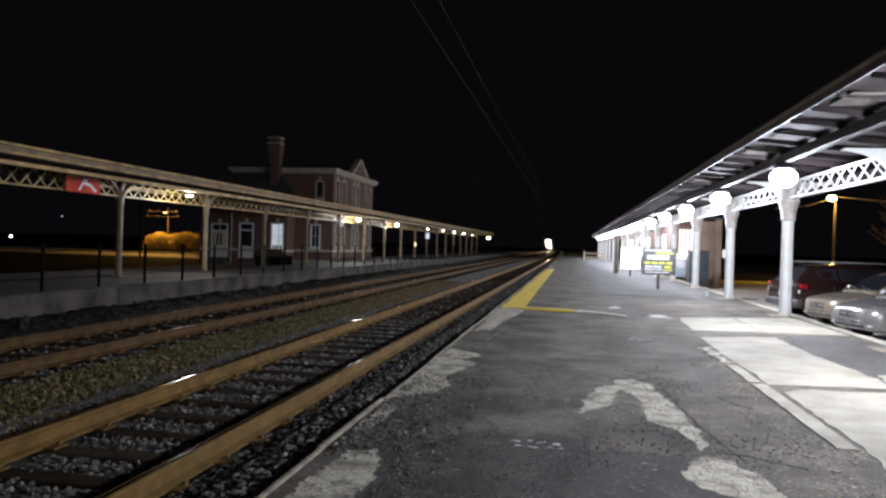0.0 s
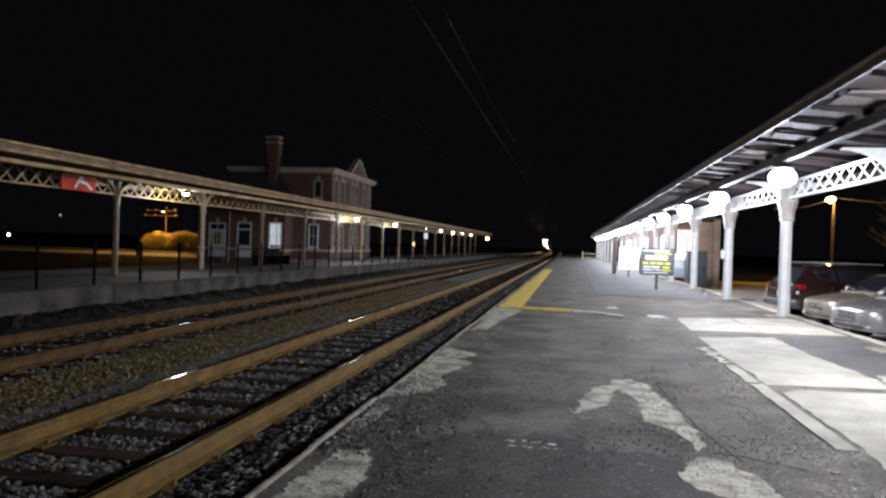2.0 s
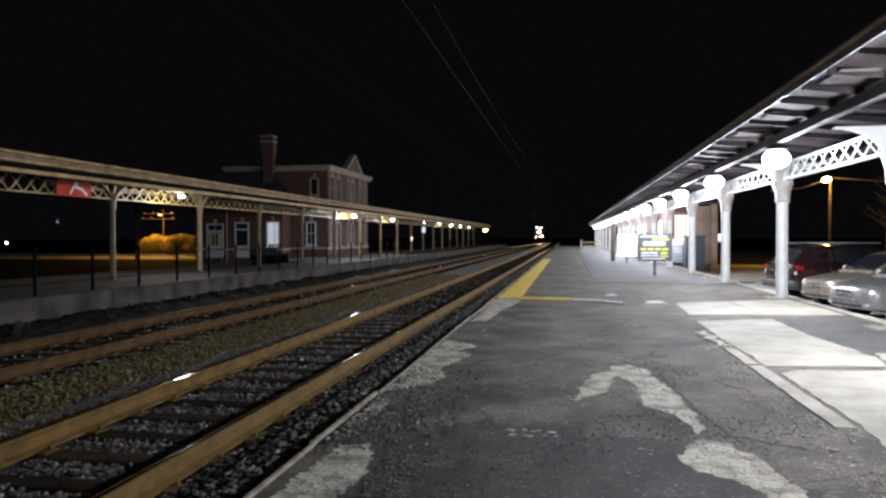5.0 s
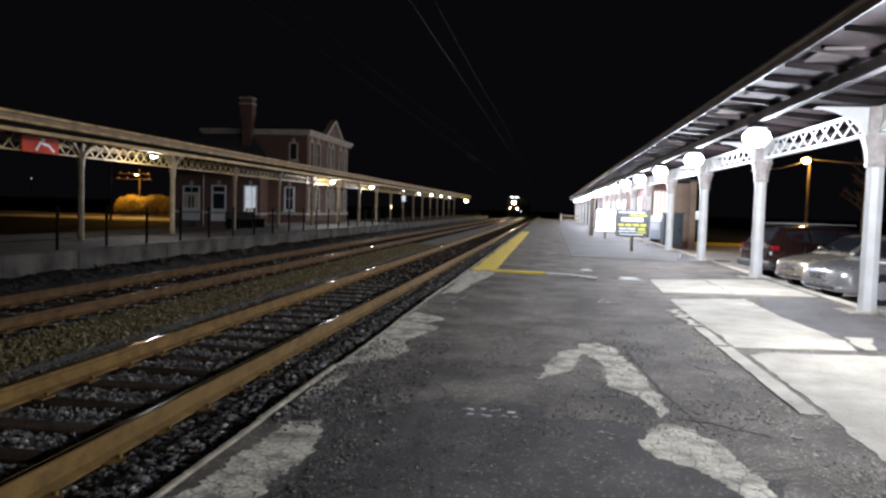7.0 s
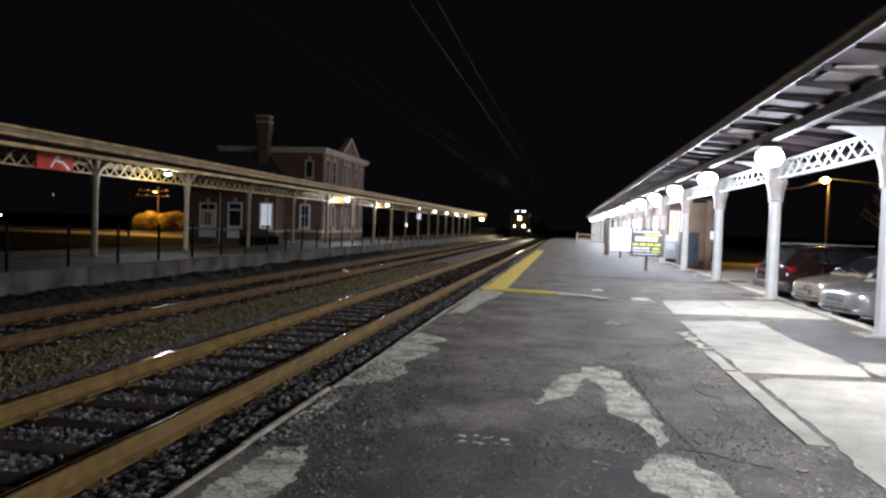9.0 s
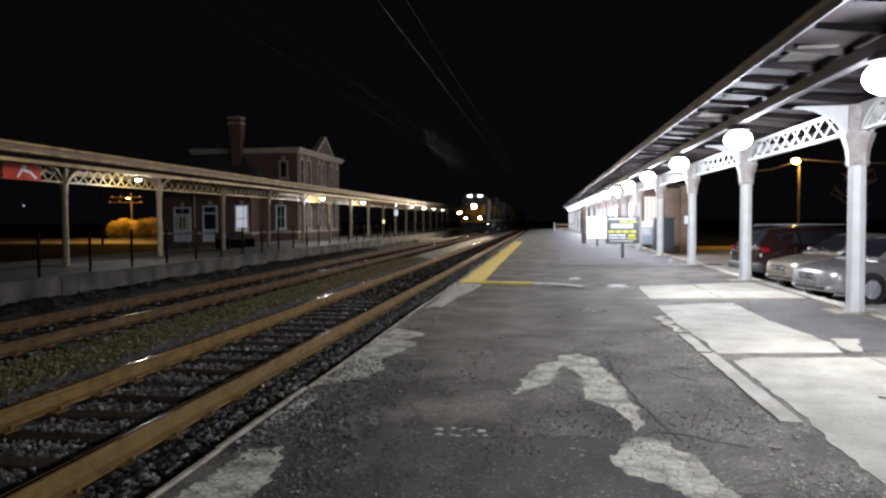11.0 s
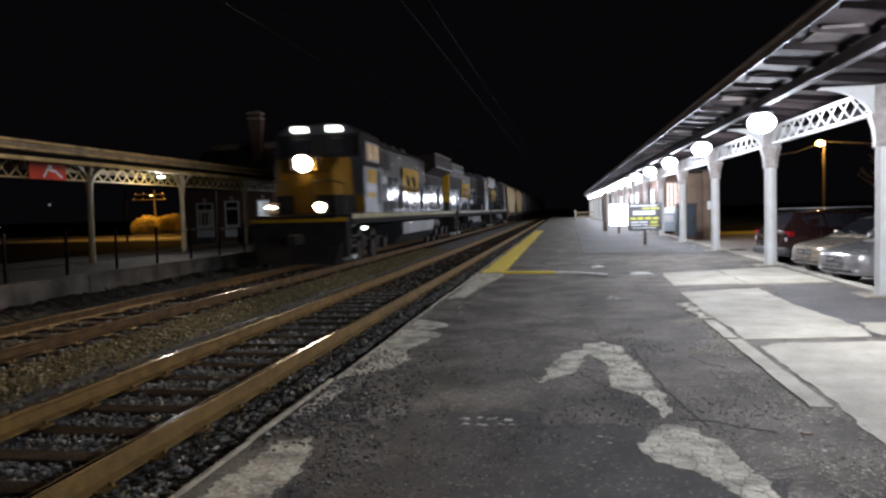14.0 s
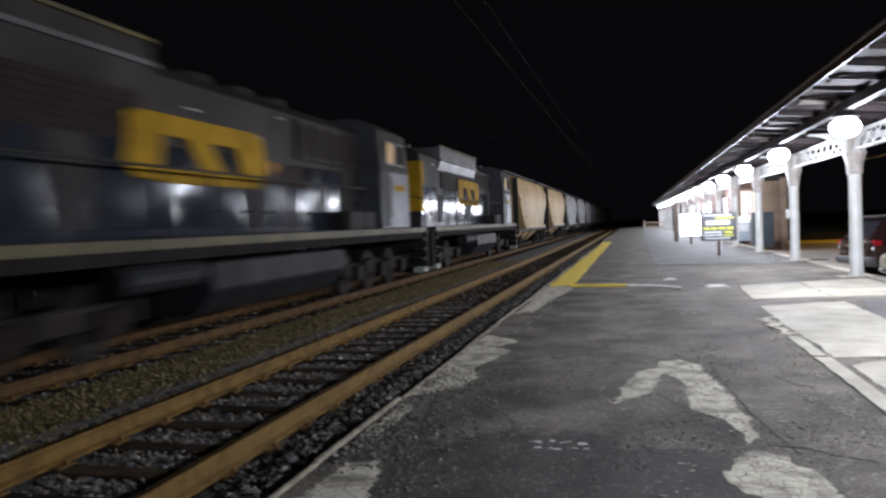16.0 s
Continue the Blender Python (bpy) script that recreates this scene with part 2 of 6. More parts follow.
M_BALLAST = mat("ballast_bed", (0.076, 0.066, 0.052), (0.042, 0.037, 0.030), 6.0, 0.95, 0, 1.0, 22, 0.35)
M_STONE = mat("ballast_stone", (0.10, 0.09, 0.07), (0.07, 0.065, 0.05), 9.0, 0.85, 0, 0.3, 50, 0.15, spec=0.25)
stone_tones(M_STONE, ((0.0, (0.040, 0.037, 0.034)), (0.30, (0.074, 0.072, 0.070)), (0.55, (0.098, 0.099, 0.101)), (0.80, (0.145, 0.118, 0.084)), (0.95, (0.19, 0.185, 0.175)), (1.0, (0.36, 0.34, 0.30))))
M_STONE_BROWN = mat("ochre_ballast_stone", (0.10, 0.09, 0.07), (0.07, 0.065, 0.05), 9.0, 0.9, 0, 0.3, 50, 0.15, spec=0.25)
stone_tones(M_STONE_BROWN, ((0.0, (0.044, 0.033, 0.015)), (0.35, (0.112, 0.084, 0.030)), (0.6, (0.145, 0.114, 0.045)), (0.85, (0.18, 0.148, 0.078)), (1.0, (0.25, 0.22, 0.15))))
M_RUST = mat("rusty_rail_side", (0.138, 0.082, 0.023), (0.085, 0.050, 0.016), 5.0, 0.85, 0.0, 0.3, 60, 0.15, spec=0.12)
# Same rust darkened to stand in for weaker lamp light on the far track.
M_RUST_DIMMED = mat("dimmed_rail_side", (0.092, 0.054, 0.021), (0.056, 0.033, 0.016), 5.0, 0.85, 0.0, 0.3, 60, 0.15, spec=0.1)
M_RAILTOP = mat("polished_rail_head", (0.060, 0.054, 0.048), (0.030, 0.026, 0.022), 8.0, 0.14, 1.0, 0.05, 60, 0.08)
M_TIE = mat("creosoted_sleeper", (0.042, 0.031, 0.022), (0.024, 0.0185, 0.014), 4.0, 0.95, 0, 0.6, 30, 0.25, rand=0.4, spec=0.0)
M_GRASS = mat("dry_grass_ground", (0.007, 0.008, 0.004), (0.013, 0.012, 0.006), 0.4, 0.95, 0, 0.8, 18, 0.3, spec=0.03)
M_ROAD = mat("road_concrete", (0.38, 0.35, 0.32), (0.25, 0.235, 0.215), 0.5, 0.85, 0, 0.3, 40, 0.15)
M_DIRT = mat("dark_cinders", (0.016, 0.0145, 0.012), (0.009, 0.008, 0.007), 2.0, 0.95, 0, 0.7, 25, 0.3, spec=0.1)
M_WHITE = mat("white_post_paint", (0.53, 0.54, 0.535), (0.42, 0.405, 0.36), 3.0, 0.5, 0, 0.12, 35, 0.05, contrast=(0.3, 0.8))
M_CAP = mat("chipped_grey_paint", (0.40, 0.37, 0.34), (0.24, 0.205, 0.185), 5.0, 0.7, 0, 0.3, 40, 0.15)
# The yellow in this cream stands in for sodium light.
M_CREAM = mat("sodium_tinted_cream", (0.46, 0.315, 0.105), (0.25, 0.165, 0.055), 2.0, 0.6, 0, 0.2, 40, 0.1)
M_CREAM_DOOR = mat("cream_door_paint", (0.46, 0.42, 0.32), (0.34, 0.30, 0.22), 2.0, 0.6, 0, 0.1, 40, 0.08)
# Fascia and far post tones are also yellowed in place of sodium light.
M_FASCIA = mat("sodium_tinted_weathered_fascia", (0.44, 0.30, 0.115), (0.18, 0.118, 0.048), 2.5, 0.65, 0, 0.25, 30, 0.14)
M_FARPOST = mat("sodium_tinted_post_paint", (0.21, 0.155, 0.085), (0.115, 0.082, 0.048), 2.2, 0.65, 0, 0.2, 40, 0.12)
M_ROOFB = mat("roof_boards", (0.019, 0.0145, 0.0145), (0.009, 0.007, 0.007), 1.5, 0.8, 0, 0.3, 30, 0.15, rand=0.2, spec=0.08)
M_ROOFTOP = mat("tar_roofing", (0.05, 0.05, 0.05), (0.035, 0.035, 0.035), 1.5, 0.9, 0, 0.3, 30, 0.15)
M_BEAM = mat("pale_beam_paint", (0.060, 0.055, 0.058), (0.034, 0.031, 0.033), 2.0, 0.6, 0, 0.2, 30, 0.1, spec=0.08)
M_GREYBOARD = mat("worn_grey_board", (0.060, 0.052, 0.047), (0.030, 0.026, 0.024), 2.5, 0.85, 0, 0.25, 30, 0.12, rand=0.3, spec=0.04)
M_LIP = mat("galvanised_lip", (0.12, 0.126, 0.135), (0.07, 0.07, 0.075), 3.0, 0.6, 0.2, 0.1, 40, 0.08)
M_GUTTER = mat("rust_brown_gutter", (0.11, 0.075, 0.055), (0.07, 0.046, 0.035), 3.0, 0.6, 0.2, 0.2, 40, 0.12)
M_BRICK = brick_mat("red_brick", (0.088, 0.032, 0.021), (0.056, 0.021, 0.015), (0.17, 0.13, 0.10))
M_STONEB = mat("limestone_band", (0.38, 0.34, 0.28), (0.27, 0.24, 0.20), 2.0, 0.85, 0, 0.2, 30, 0.1)
M_SLATE = mat("dark_slate", (0.035, 0.036, 0.04), (0.022, 0.022, 0.025), 2.0, 0.7, 0, 0.3, 20, 0.2)
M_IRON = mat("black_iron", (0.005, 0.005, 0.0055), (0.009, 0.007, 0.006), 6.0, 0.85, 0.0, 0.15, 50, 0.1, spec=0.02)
M_GLASS_DARK = mat("dark_window_glass", (0.012, 0.013, 0.016), (0.02, 0.02, 0.024), 1.0, 0.08, 0, 0, 30, 0.05)
M_RED_SIGN = mat("red_banner", (0.50, 0.045, 0.018), (0.38, 0.03, 0.012), 2.0, 0.8, 0, 0.05, 30, 0.05, spec=0.2)
M_BLACK_SIGN = mat("black_sign_face", (0.012, 0.013, 0.016), (0.018, 0.018, 0.02), 3.0, 0.35, 0, 0.03, 40, 0.05)
M_SIGN_WHITE = mat("white_sign_print", (0.55, 0.56, 0.58), (0.45, 0.47, 0.49), 3.0, 0.4, 0, 0.02, 40, 0.03)
M_SIGN_YELLOW = mat("yellow_sign_print", (0.50, 0.50, 0.045), (0.40, 0.40, 0.035), 3.0, 0.4, 0, 0.02, 40, 0.03)
M_WOOD = mat("grey_timber", (0.22, 0.16, 0.10), (0.13, 0.095, 0.06), 3.0, 0.8, 0, 0.3, 35, 0.15)
M_POLE = mat("utility_pole_wood", (0.05, 0.036, 0.025), (0.03, 0.022, 0.016), 2.0, 0.9, 0, 0.4, 25, 0.15)
M_GREENBOX = mat("dark_green_enamel", (0.014, 0.024, 0.032), (0.02, 0.03, 0.038), 2.0, 0.5, 0, 0.08, 40, 0.06)
M_BLUEBOX = mat("pale_blue_enamel", (0.30, 0.36, 0.42), (0.24, 0.29, 0.34), 2.0, 0.45, 0, 0.08, 40, 0.06)
M_SHELTER = mat("tan_siding", (0.20, 0.145, 0.105), (0.145, 0.10, 0.07), 1.5, 0.7, 0, 0.2, 25, 0.1, rand=0.1)
M_LEAF = mat("hedge_leaf", (0.30, 0.22, 0.05), (0.16, 0.13, 0.035), 0.8, 0.7, 0, 0.1, 20, 0.2, island=0.5)
M_LEAF_DARK = mat("dark_weed", (0.02, 0.024, 0.012), (0.032, 0.03, 0.018), 2.0, 0.8, 0, 0.1, 20, 0.2)
M_BARK = mat("tree_bark", (0.13, 0.09, 0.06), (0.08, 0.058, 0.04), 3.0, 0.95, 0, 0.6, 20, 0.2)
M_CHROME = mat("chrome", (0.75, 0.75, 0.77), (0.7, 0.7, 0.72), 3.0, 0.12, 1.0, 0, 40, 0.03)
M_RUBBER = mat("tyre_rubber", (0.015, 0.015, 0.015), (0.025, 0.024, 0.022), 4.0, 0.85, 0, 0.2, 60, 0.1)
M_ALLOY = mat("alloy_rim", (0.5, 0.5, 0.52), (0.4, 0.4, 0.42), 4.0, 0.35, 0.3, 0.03, 60, 0.05)
M_SILVER = mat("silver_car_paint", (0.42, 0.412, 0.40), (0.37, 0.362, 0.352), 1.0, 0.28, 0.6, 0.01, 120, 0.04, coat=0.7)
M_PEWTER = mat("beige_silver_car_paint", (0.40, 0.345, 0.265), (0.35, 0.30, 0.235), 1.0, 0.28, 0.6, 0.01, 120, 0.04, coat=0.7)
M_MAROON = mat("dark_maroon_car_paint", (0.036, 0.016, 0.014), (0.026, 0.012, 0.011), 1.0, 0.18, 0.4, 0.01, 120, 0.04, coat=0.8)
M_TAIL = mat("red_tail_lens", (0.30, 0.008, 0.012), (0.2, 0.006, 0.01), 4.0, 0.15, 0, 0.02, 60, 0.05, coat=0.5)
M_AMBER = mat("amber_lens", (0.65, 0.22, 0.02), (0.55, 0.18, 0.02), 4.0, 0.2, 0, 0.02, 60, 0.05)
M_LENS = mat("clear_headlamp_lens", (0.66, 0.68, 0.70), (0.34, 0.35, 0.37), 14.0, 0.12, 0.0, 0.02, 60, 0.05)
M_PLASTIC = mat("black_plastic", (0.02, 0.02, 0.021), (0.03, 0.03, 0.03), 3.0, 0.6, 0, 0.1, 60, 0.06)
M_PLATE = mat("number_plate", (0.6, 0.6, 0.52), (0.55, 0.55, 0.48), 3.0, 0.5, 0, 0.02, 60, 0.03)
M_LBLUE = mat("dark_blue_loco_paint", (0.0155, 0.019, 0.026), (0.0105, 0.0135, 0.0195), 1.2, 0.09, 0, 0.012, 12, 0.08, spec=0.035)
M_LGREY = mat("grey_loco_paint", (0.034, 0.031, 0.029), (0.019, 0.0175, 0.0165), 0.9, 0.6, 0, 0.06, 25, 0.12, spec=0.05)
M_LYELLOW = mat("yellow_loco_paint", (0.30, 0.18, 0.012), (0.20, 0.115, 0.009), 1.2, 0.7, 0, 0.05, 30, 0.08, spec=0.04)
# Loco yellow darkened to stand in for the poorly lit nose.
M_LNOSE_DIM = mat("dimmed_yellow_nose", (0.18, 0.092, 0.010), (0.115, 0.058, 0.008), 1.2, 0.7, 0, 0.05, 30, 0.1, spec=0.04)
M_LCAB = mat("blue_grey_cab_paint", (0.060, 0.062, 0.070), (0.040, 0.041, 0.046), 1.1, 0.5, 0, 0.05, 30, 0.1, spec=0.12)
M_LSILL = mat("faded_yellow_sill_and_lit_rim", (0.095, 0.078, 0.033), (0.05, 0.045, 0.028), 1.4, 0.6, 0, 0.1, 30, 0.1, spec=0.12)
M_LSILL_LEMON = mat("lemon_yellow_sill", (0.145, 0.122, 0.018), (0.08, 0.068, 0.016), 1.4, 0.6, 0, 0.1, 30, 0.1, spec=0.1)
M_SOOT = mat("black_pilot_paint", (0.012, 0.0105, 0.010), (0.020, 0.0175, 0.016), 3.0, 0.85, 0, 0.2, 30, 0.15, spec=0.03)
M_LDARK = mat("sooty_underframe", (0.019, 0.0185, 0.0185), (0.032, 0.029, 0.026), 3.0, 0.75, 0.1, 0.25, 30, 0.15, spec=0.12)
M_LWHEEL = mat("sooty_wheel_steel", (0.017, 0.015, 0.0135), (0.026, 0.022, 0.019), 4.0, 0.8, 0, 0.2, 40, 0.15, spec=0.06)
M_LSTEP_LIT = mat("lit_step_tone", (0.34, 0.37, 0.33), (0.22, 0.24, 0.21), 6.0, 0.7, 0, 0.1, 40, 0.1, spec=0.1)
M_LTANK_LIT = mat("lit_tank_side", (0.030, 0.034, 0.040), (0.019, 0.0215, 0.026), 1.5, 0.55, 0, 0.08, 30, 0.1, spec=0.12)
M_LTANK = mat("grey_blue_fuel_tank", (0.024, 0.0245, 0.026), (0.015, 0.015, 0.016), 1.5, 0.6, 0, 0.08, 30, 0.1, spec=0.04)
M_LVENT = mat("brown_black_grille", (0.017, 0.0115, 0.0095), (0.010, 0.0075, 0.0065), 2.0, 0.8, 0.0, 0.4, 60, 0.15, spec=0.12)
M_LPALE = mat("pale_grey_panel", (0.10, 0.101, 0.104), (0.06, 0.06, 0.062), 1.5, 0.45, 0, 0.06, 30, 0.08, spec=0.12)
M_HTAN = mat("tan_hopper_paint", (0.42, 0.31, 0.16), (0.30, 0.21, 0.11), 0.5, 0.6, 0, 0.1, 12, 0.1, rand=0.1, spec=0.12)
M_HGREY = mat("grey_hopper_paint", (0.34, 0.34, 0.34), (0.24, 0.23, 0.22), 0.5, 0.6, 0, 0.1, 12, 0.1, rand=0.15, spec=0.12)
M_WIRE = mat("weathered_copper_wire", (0.012, 0.009, 0.007), (0.008, 0.006, 0.005), 3.0, 0.4, 0.0, 0, 40, 0.05, spec=0.1)
E_CANOPY = emit("fluorescent_lens", (0.82, 0.91, 1.0), 26)
E_SMALL = emit("small_lamp_lens", (0.92, 0.96, 1.0), 40)
E_FAINT = emit("faint_lamp_lens", (0.85, 0.92, 1.0), 1.2)
E_AMBER_FAINT = emit("faint_amber_lens", (1.0, 0.72, 0.38), 1.6)
E_SODIUM = emit("sodium_lens", (1.0, 0.62, 0.14), 60)
E_HEAD = emit("headlight_lens", (1.0, 0.84, 0.62), 90)
E_BEAM = emit("headlight_bulb", (1.0, 0.78, 0.52), 110000)
E_DITCH = emit("ditch_light_lens", (1.0, 0.76, 0.48), 70)
E_BOARD = emit("number_board_lens", (0.95, 1.0, 0.88), 4)
E_STEP = emit("step_light_lens", (0.85, 1.0, 0.9), 8)
E_CABWIN = emit("glowing_cab_window", (1.0, 0.62, 0.20), 0.30, 0.03)
E_WARMWIN = emit("lit_waiting_room_window", (1.0, 0.55, 0.36), 0.55)
E_WHITEWIN = emit("lit_white_panel", (0.93, 0.97, 1.0), 2.2)
E_BLIND = emit("lit_blind", (0.80, 0.88, 1.0), 0.45, 0.4)
E_MARKER = emit("red_marker_lens", (1.0, 0.04, 0.06), 0.7)

# ---- plan ----
RAIL_Z = -0.21
TIE_0, TIE = 0.24, 0.66
TRACK_1, TRACK_2 = -3.087, -7.088
EDGE_X = -1.19
FAR_EDGE, FAR_Z = -10.1, 0.12


def bend(y):
    return -4.6e-5 * max(0.0, y - 100) ** 2


# ---- ground ----
def sheet(name, pts, z, material, parent=None, thick=0.0):
    bm = bmesh.new()
    if thick:
        prism(bm, pts, "z", z - thick, z)
    else:
        bm.faces.new([bm.verts.new((x, y, z)) for x, y in pts])
    return part(name, bm, material, parent)


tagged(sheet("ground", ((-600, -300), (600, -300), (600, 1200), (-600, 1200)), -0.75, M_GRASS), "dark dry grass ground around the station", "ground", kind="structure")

# track bed, gently crowned between the tracks
rng = np.random.default_rng(3)
xs = np.linspace(FAR_EDGE + 0.02, EDGE_X - 0.01, 40)
ys = np.concatenate([np.linspace(-12, 26, 96), np.linspace(28, 110, 42), np.linspace(120, 620, 51)])


def bed_z(x, y):
    z = -0.436 if min(abs(x - TRACK_1), abs(x - TRACK_2)) < 1.3 else -0.415
    if x > -2.25:
        z += 0.29 * min(1, (x + 2.25) / 0.85)
    if x < -8.7:
        z -= 0.10 * min(1, (-8.7 - x) / 0.6)
    if -5.7 < x < -4.5:
        z += 0.07
    return z + 0.012 * noise.noise((x * 3, y * 3, 0)) + 0.01 * noise.noise((x * 9, y * 9, 2))


verts = [(x + bend(y), y, bed_z(x, y)) for y in ys for x in xs]
nx = len(xs)
faces = [(j * nx + i, j * nx + i + 1, (j + 1) * nx + i + 1, (j + 1) * nx + i) for j in range(len(ys) - 1) for i in range(nx - 1)]
me = bpy.data.meshes.new("track_bed")
me.from_pydata(verts, [], faces)
me.materials.append(M_BALLAST)
me.shade_smooth()
tagged(new("track_bed", me), "dark crushed stone bed under the two tracks", "track bed", kind="structure")

# loose stones
ico_v = np.array([(0, 0, 1), (0.9, 0, 0.4), (0.28, 0.85, 0.45), (-0.72, 0.52, 0.4), (-0.72, -0.52, 0.45), (0.28, -0.85, 0.4), (0.5, 0.4, -0.6), (-0.6, 0.1, -0.6), (0.2, -0.6, -0.6)])
ico_f = [(0, 1, 2), (0, 2, 3), (0, 3, 4), (0, 4, 5), (0, 5, 1), (1, 6, 2), (2, 6, 3), (3, 6, 7), (3, 7, 4), (4, 7, 8), (4, 8, 5), (5, 8, 1), (1, 8, 6), (6, 8, 7)]


def scatter(name, label, count, xr, yr, size, zf, material, skip=lambda x, y: False, power=1.0):
    v, f = [], []
    n = 0
    while n < count:
        x = rng.uniform(*xr)
        y = yr[0] + (yr[1] - yr[0]) * rng.uniform() ** power
        if skip(x, y):
            n += 1
            continue
        s = size * (0.45 + 1.25 * rng.uniform() ** 1.6)
        a = rng.uniform(0, 6.283)
        ca, sa = math.cos(a), math.sin(a)
        sc = np.array((s, s * rng.uniform(0.45, 1.0), s * rng.uniform(0.35, 0.85)))
        p = ico_v * sc * (1 + rng.uniform(-0.38, 0.38, (9, 1)))
        q = np.stack([p[:, 0] * ca - p[:, 1] * sa + x, p[:, 0] * sa + p[:, 1] * ca + y, p[:, 2] + zf(x, y) + s * 0.25], 1)
        b = len(v)
        v.extend(map(tuple, q))
        f.extend([(i + b, j + b, k + b) for i, j, k in ico_f])
        n += 1
    m = bpy.data.meshes.new(name)
    m.from_pydata(v, [], f)
    m.materials.append(material)
    return tagged(new(name, m), label, "ballast", kind="stuff")


def on_rail(x, y):
    return any(abs(x - c - s * 0.7525) < 0.1 for c in (TRACK_1, TRACK_2) for s in (-1, 1))


def in_crib(x, y):
    return on_rail(x, y) or (any(abs(x - c) < 1.3 for c in (TRACK_1, TRACK_2)) and abs((y - TIE_0 + TIE / 2) % TIE - TIE / 2) < 0.125 + 0.03 * noise.noise((x * 5, y, 3)) and rng.uniform() < 0.95)


scatter("ballast_stones", "loose grey-brown crushed stones between the rails", 62000, (-6.2, -1.22), (2.0, 17), 0.021, lambda x, y: bed_z(x, y) + rng.uniform(0, 0.032), M_STONE, lambda x, y: in_crib(x, y) or (-5.75 < x < -4.55), 1.25)
scatter("ballast_stones", "small ochre and brown stones between the two tracks", 46000, (-5.95, -4.35), (3.0, 34), 0.0185, lambda x, y: bed_z(x, y) + rng.uniform(0, 0.03), M_STONE_BROWN, on_rail, 1.3)
scatter("ballast_stones", "loose grey-brown crushed stones between the rails behind the viewpoint", 5000, (-6.2, -1.22), (-4.0, 2.0), 0.030, lambda x, y: bed_z(x, y) + rng.uniform(0, 0.03), M_STONE, in_crib)
scatter("ballast_stones", "loose blue-grey crushed stones against the platform wall", 15000, (-2.3, -1.22), (2.5, 15), 0.023, lambda x, y: bed_z(x, y) + rng.uniform(0, 0.03), M_STONE, on_rail, 1.3)
scatter("ballast_stones", "loose grey-brown crushed stones beside the far track", 24000, (-8.9, -1.25), (8, 36), 0.028, lambda x, y: bed_z(x, y) + rng.uniform(0, 0.03), M_STONE, lambda x, y: in_crib(x, y) or (-5.8 < x < -4.5), 1.4)


# ---- tracks ----
def rail_sections(x, y0, y1, step=6.0):
    head = [(-0.036, 0.0), (0.036, 0.0), (0.036, -0.03), (0.009, -0.045), (0.009, -0.135), (0.07, -0.155), (0.07, -0.17), (-0.07, -0.17), (-0.07, -0.155), (-0.009, -0.135), (-0.009, -0.045), (-0.036, -0.03)]
    n = max(2, int((y1 - y0) / step))
    return [[(x + px + bend(y), y, pz) for px, pz in head] for y in np.linspace(y0, y1, n)]


tie_me = finish(boxes((-1.3, 1.3, -0.115, 0.115, -0.17, 0.0)), "sleeper", M_TIE, 0.012)
plate_me = finish(boxes((-0.17, 0.17, -0.09, 0.09, 0, 0.012), (-0.13, -0.10, -0.06, -0.03, 0.012, 0.04), (0.10, 0.13, 0.03, 0.06, 0.012, 0.04)), "tie_plate", M_RUST)


def track(cx, label, rust):
    t = thing("railway_track", label, "railway track", "tracks", pose(0, 0, RAIL_Z), kind="structure")
    for s in (-1, 1):
        bm = bmesh.new()
        loft(bm, rail_sections(cx + s * 0.7525, -12, 620))
        r = part("rail", bm, rust, t, "rusty steel rail")
        bm = bmesh.new()
        loft(bm, [[(cx + s * 0.7525 + bend(y) + px, y, pz) for px, pz in ((-0.020, 0.0025), (0.008, 0.0025), (0.012, 0.0), (-0.024, 0.0))] for y in np.linspace(-12, 620, 106)])
        part("running_surface", bm, M_RAILTOP, r, "polished top of the rail")
    y = TIE_0 - 18 * TIE - 0.22
    while y < 125:
        piece("sleeper", tie_me, t, (cx + bend(y) + random.uniform(-0.03, 0.03), y + 0.22 + random.uniform(-0.03, 0.03), -0.172 + random.uniform(-0.01, 0.0)), random.uniform(-0.012, 0.012))
        if y < 30:
            for s in (-1, 1):
                piece("tie_plate", plate_me, t, (cx + s * 0.7525, y + 0.22, -0.171))
        y += TIE
    bm = bmesh.new()
    while y < 400:
        box(bm, cx + bend(y) - 1.3, cx + bend(y) + 1.3, y, y + 0.23, -0.34, -0.172)
        y += TIE
    tagged(part("distant_sleepers", bm, M_TIE, t), kind="stuff")
    return t


track(TRACK_1, "rusty railway track on dark sleepers beside the platform", M_RUST)
track(TRACK_2, "rusty railway track on dark sleepers, far side", M_RUST_DIMMED)

# overhead wires above each track
for cx, zz in ((TRACK_1, (6.58, 7.6)), (TRACK_2, (6.45, 7.15))):
    w = thing("overhead_wire", "pale overhead wires strung along the track", "wire", "overhead wires", kind="structure")
    bm = bmesh.new()
    tube(bm, [(cx + bend(y), y, zz[0]) for y in range(-20, 420, 20)], 0.005, 5)
    part("contact_wire", bm, M_WIRE, w)
    bm = bmesh.new()
    tube(bm, [(cx + bend(y), y, zz[1] + 0.35 * ((y % 60) / 30 - 1) ** 2) for y in range(-20, 420, 10)], 0.0035, 5)
    part("messenger_wire", bm, M_WIRE, w)
    bm = bmesh.new()
    for y in range(-20, 400, 10):
        cyl(bm, (cx + bend(y), y, zz[0]), (cx + bend(y), y, zz[1] + 0.35 * ((y % 60) / 30 - 1) ** 2), 0.0025, 4)
    part("droppers", bm, M_WIRE, w)

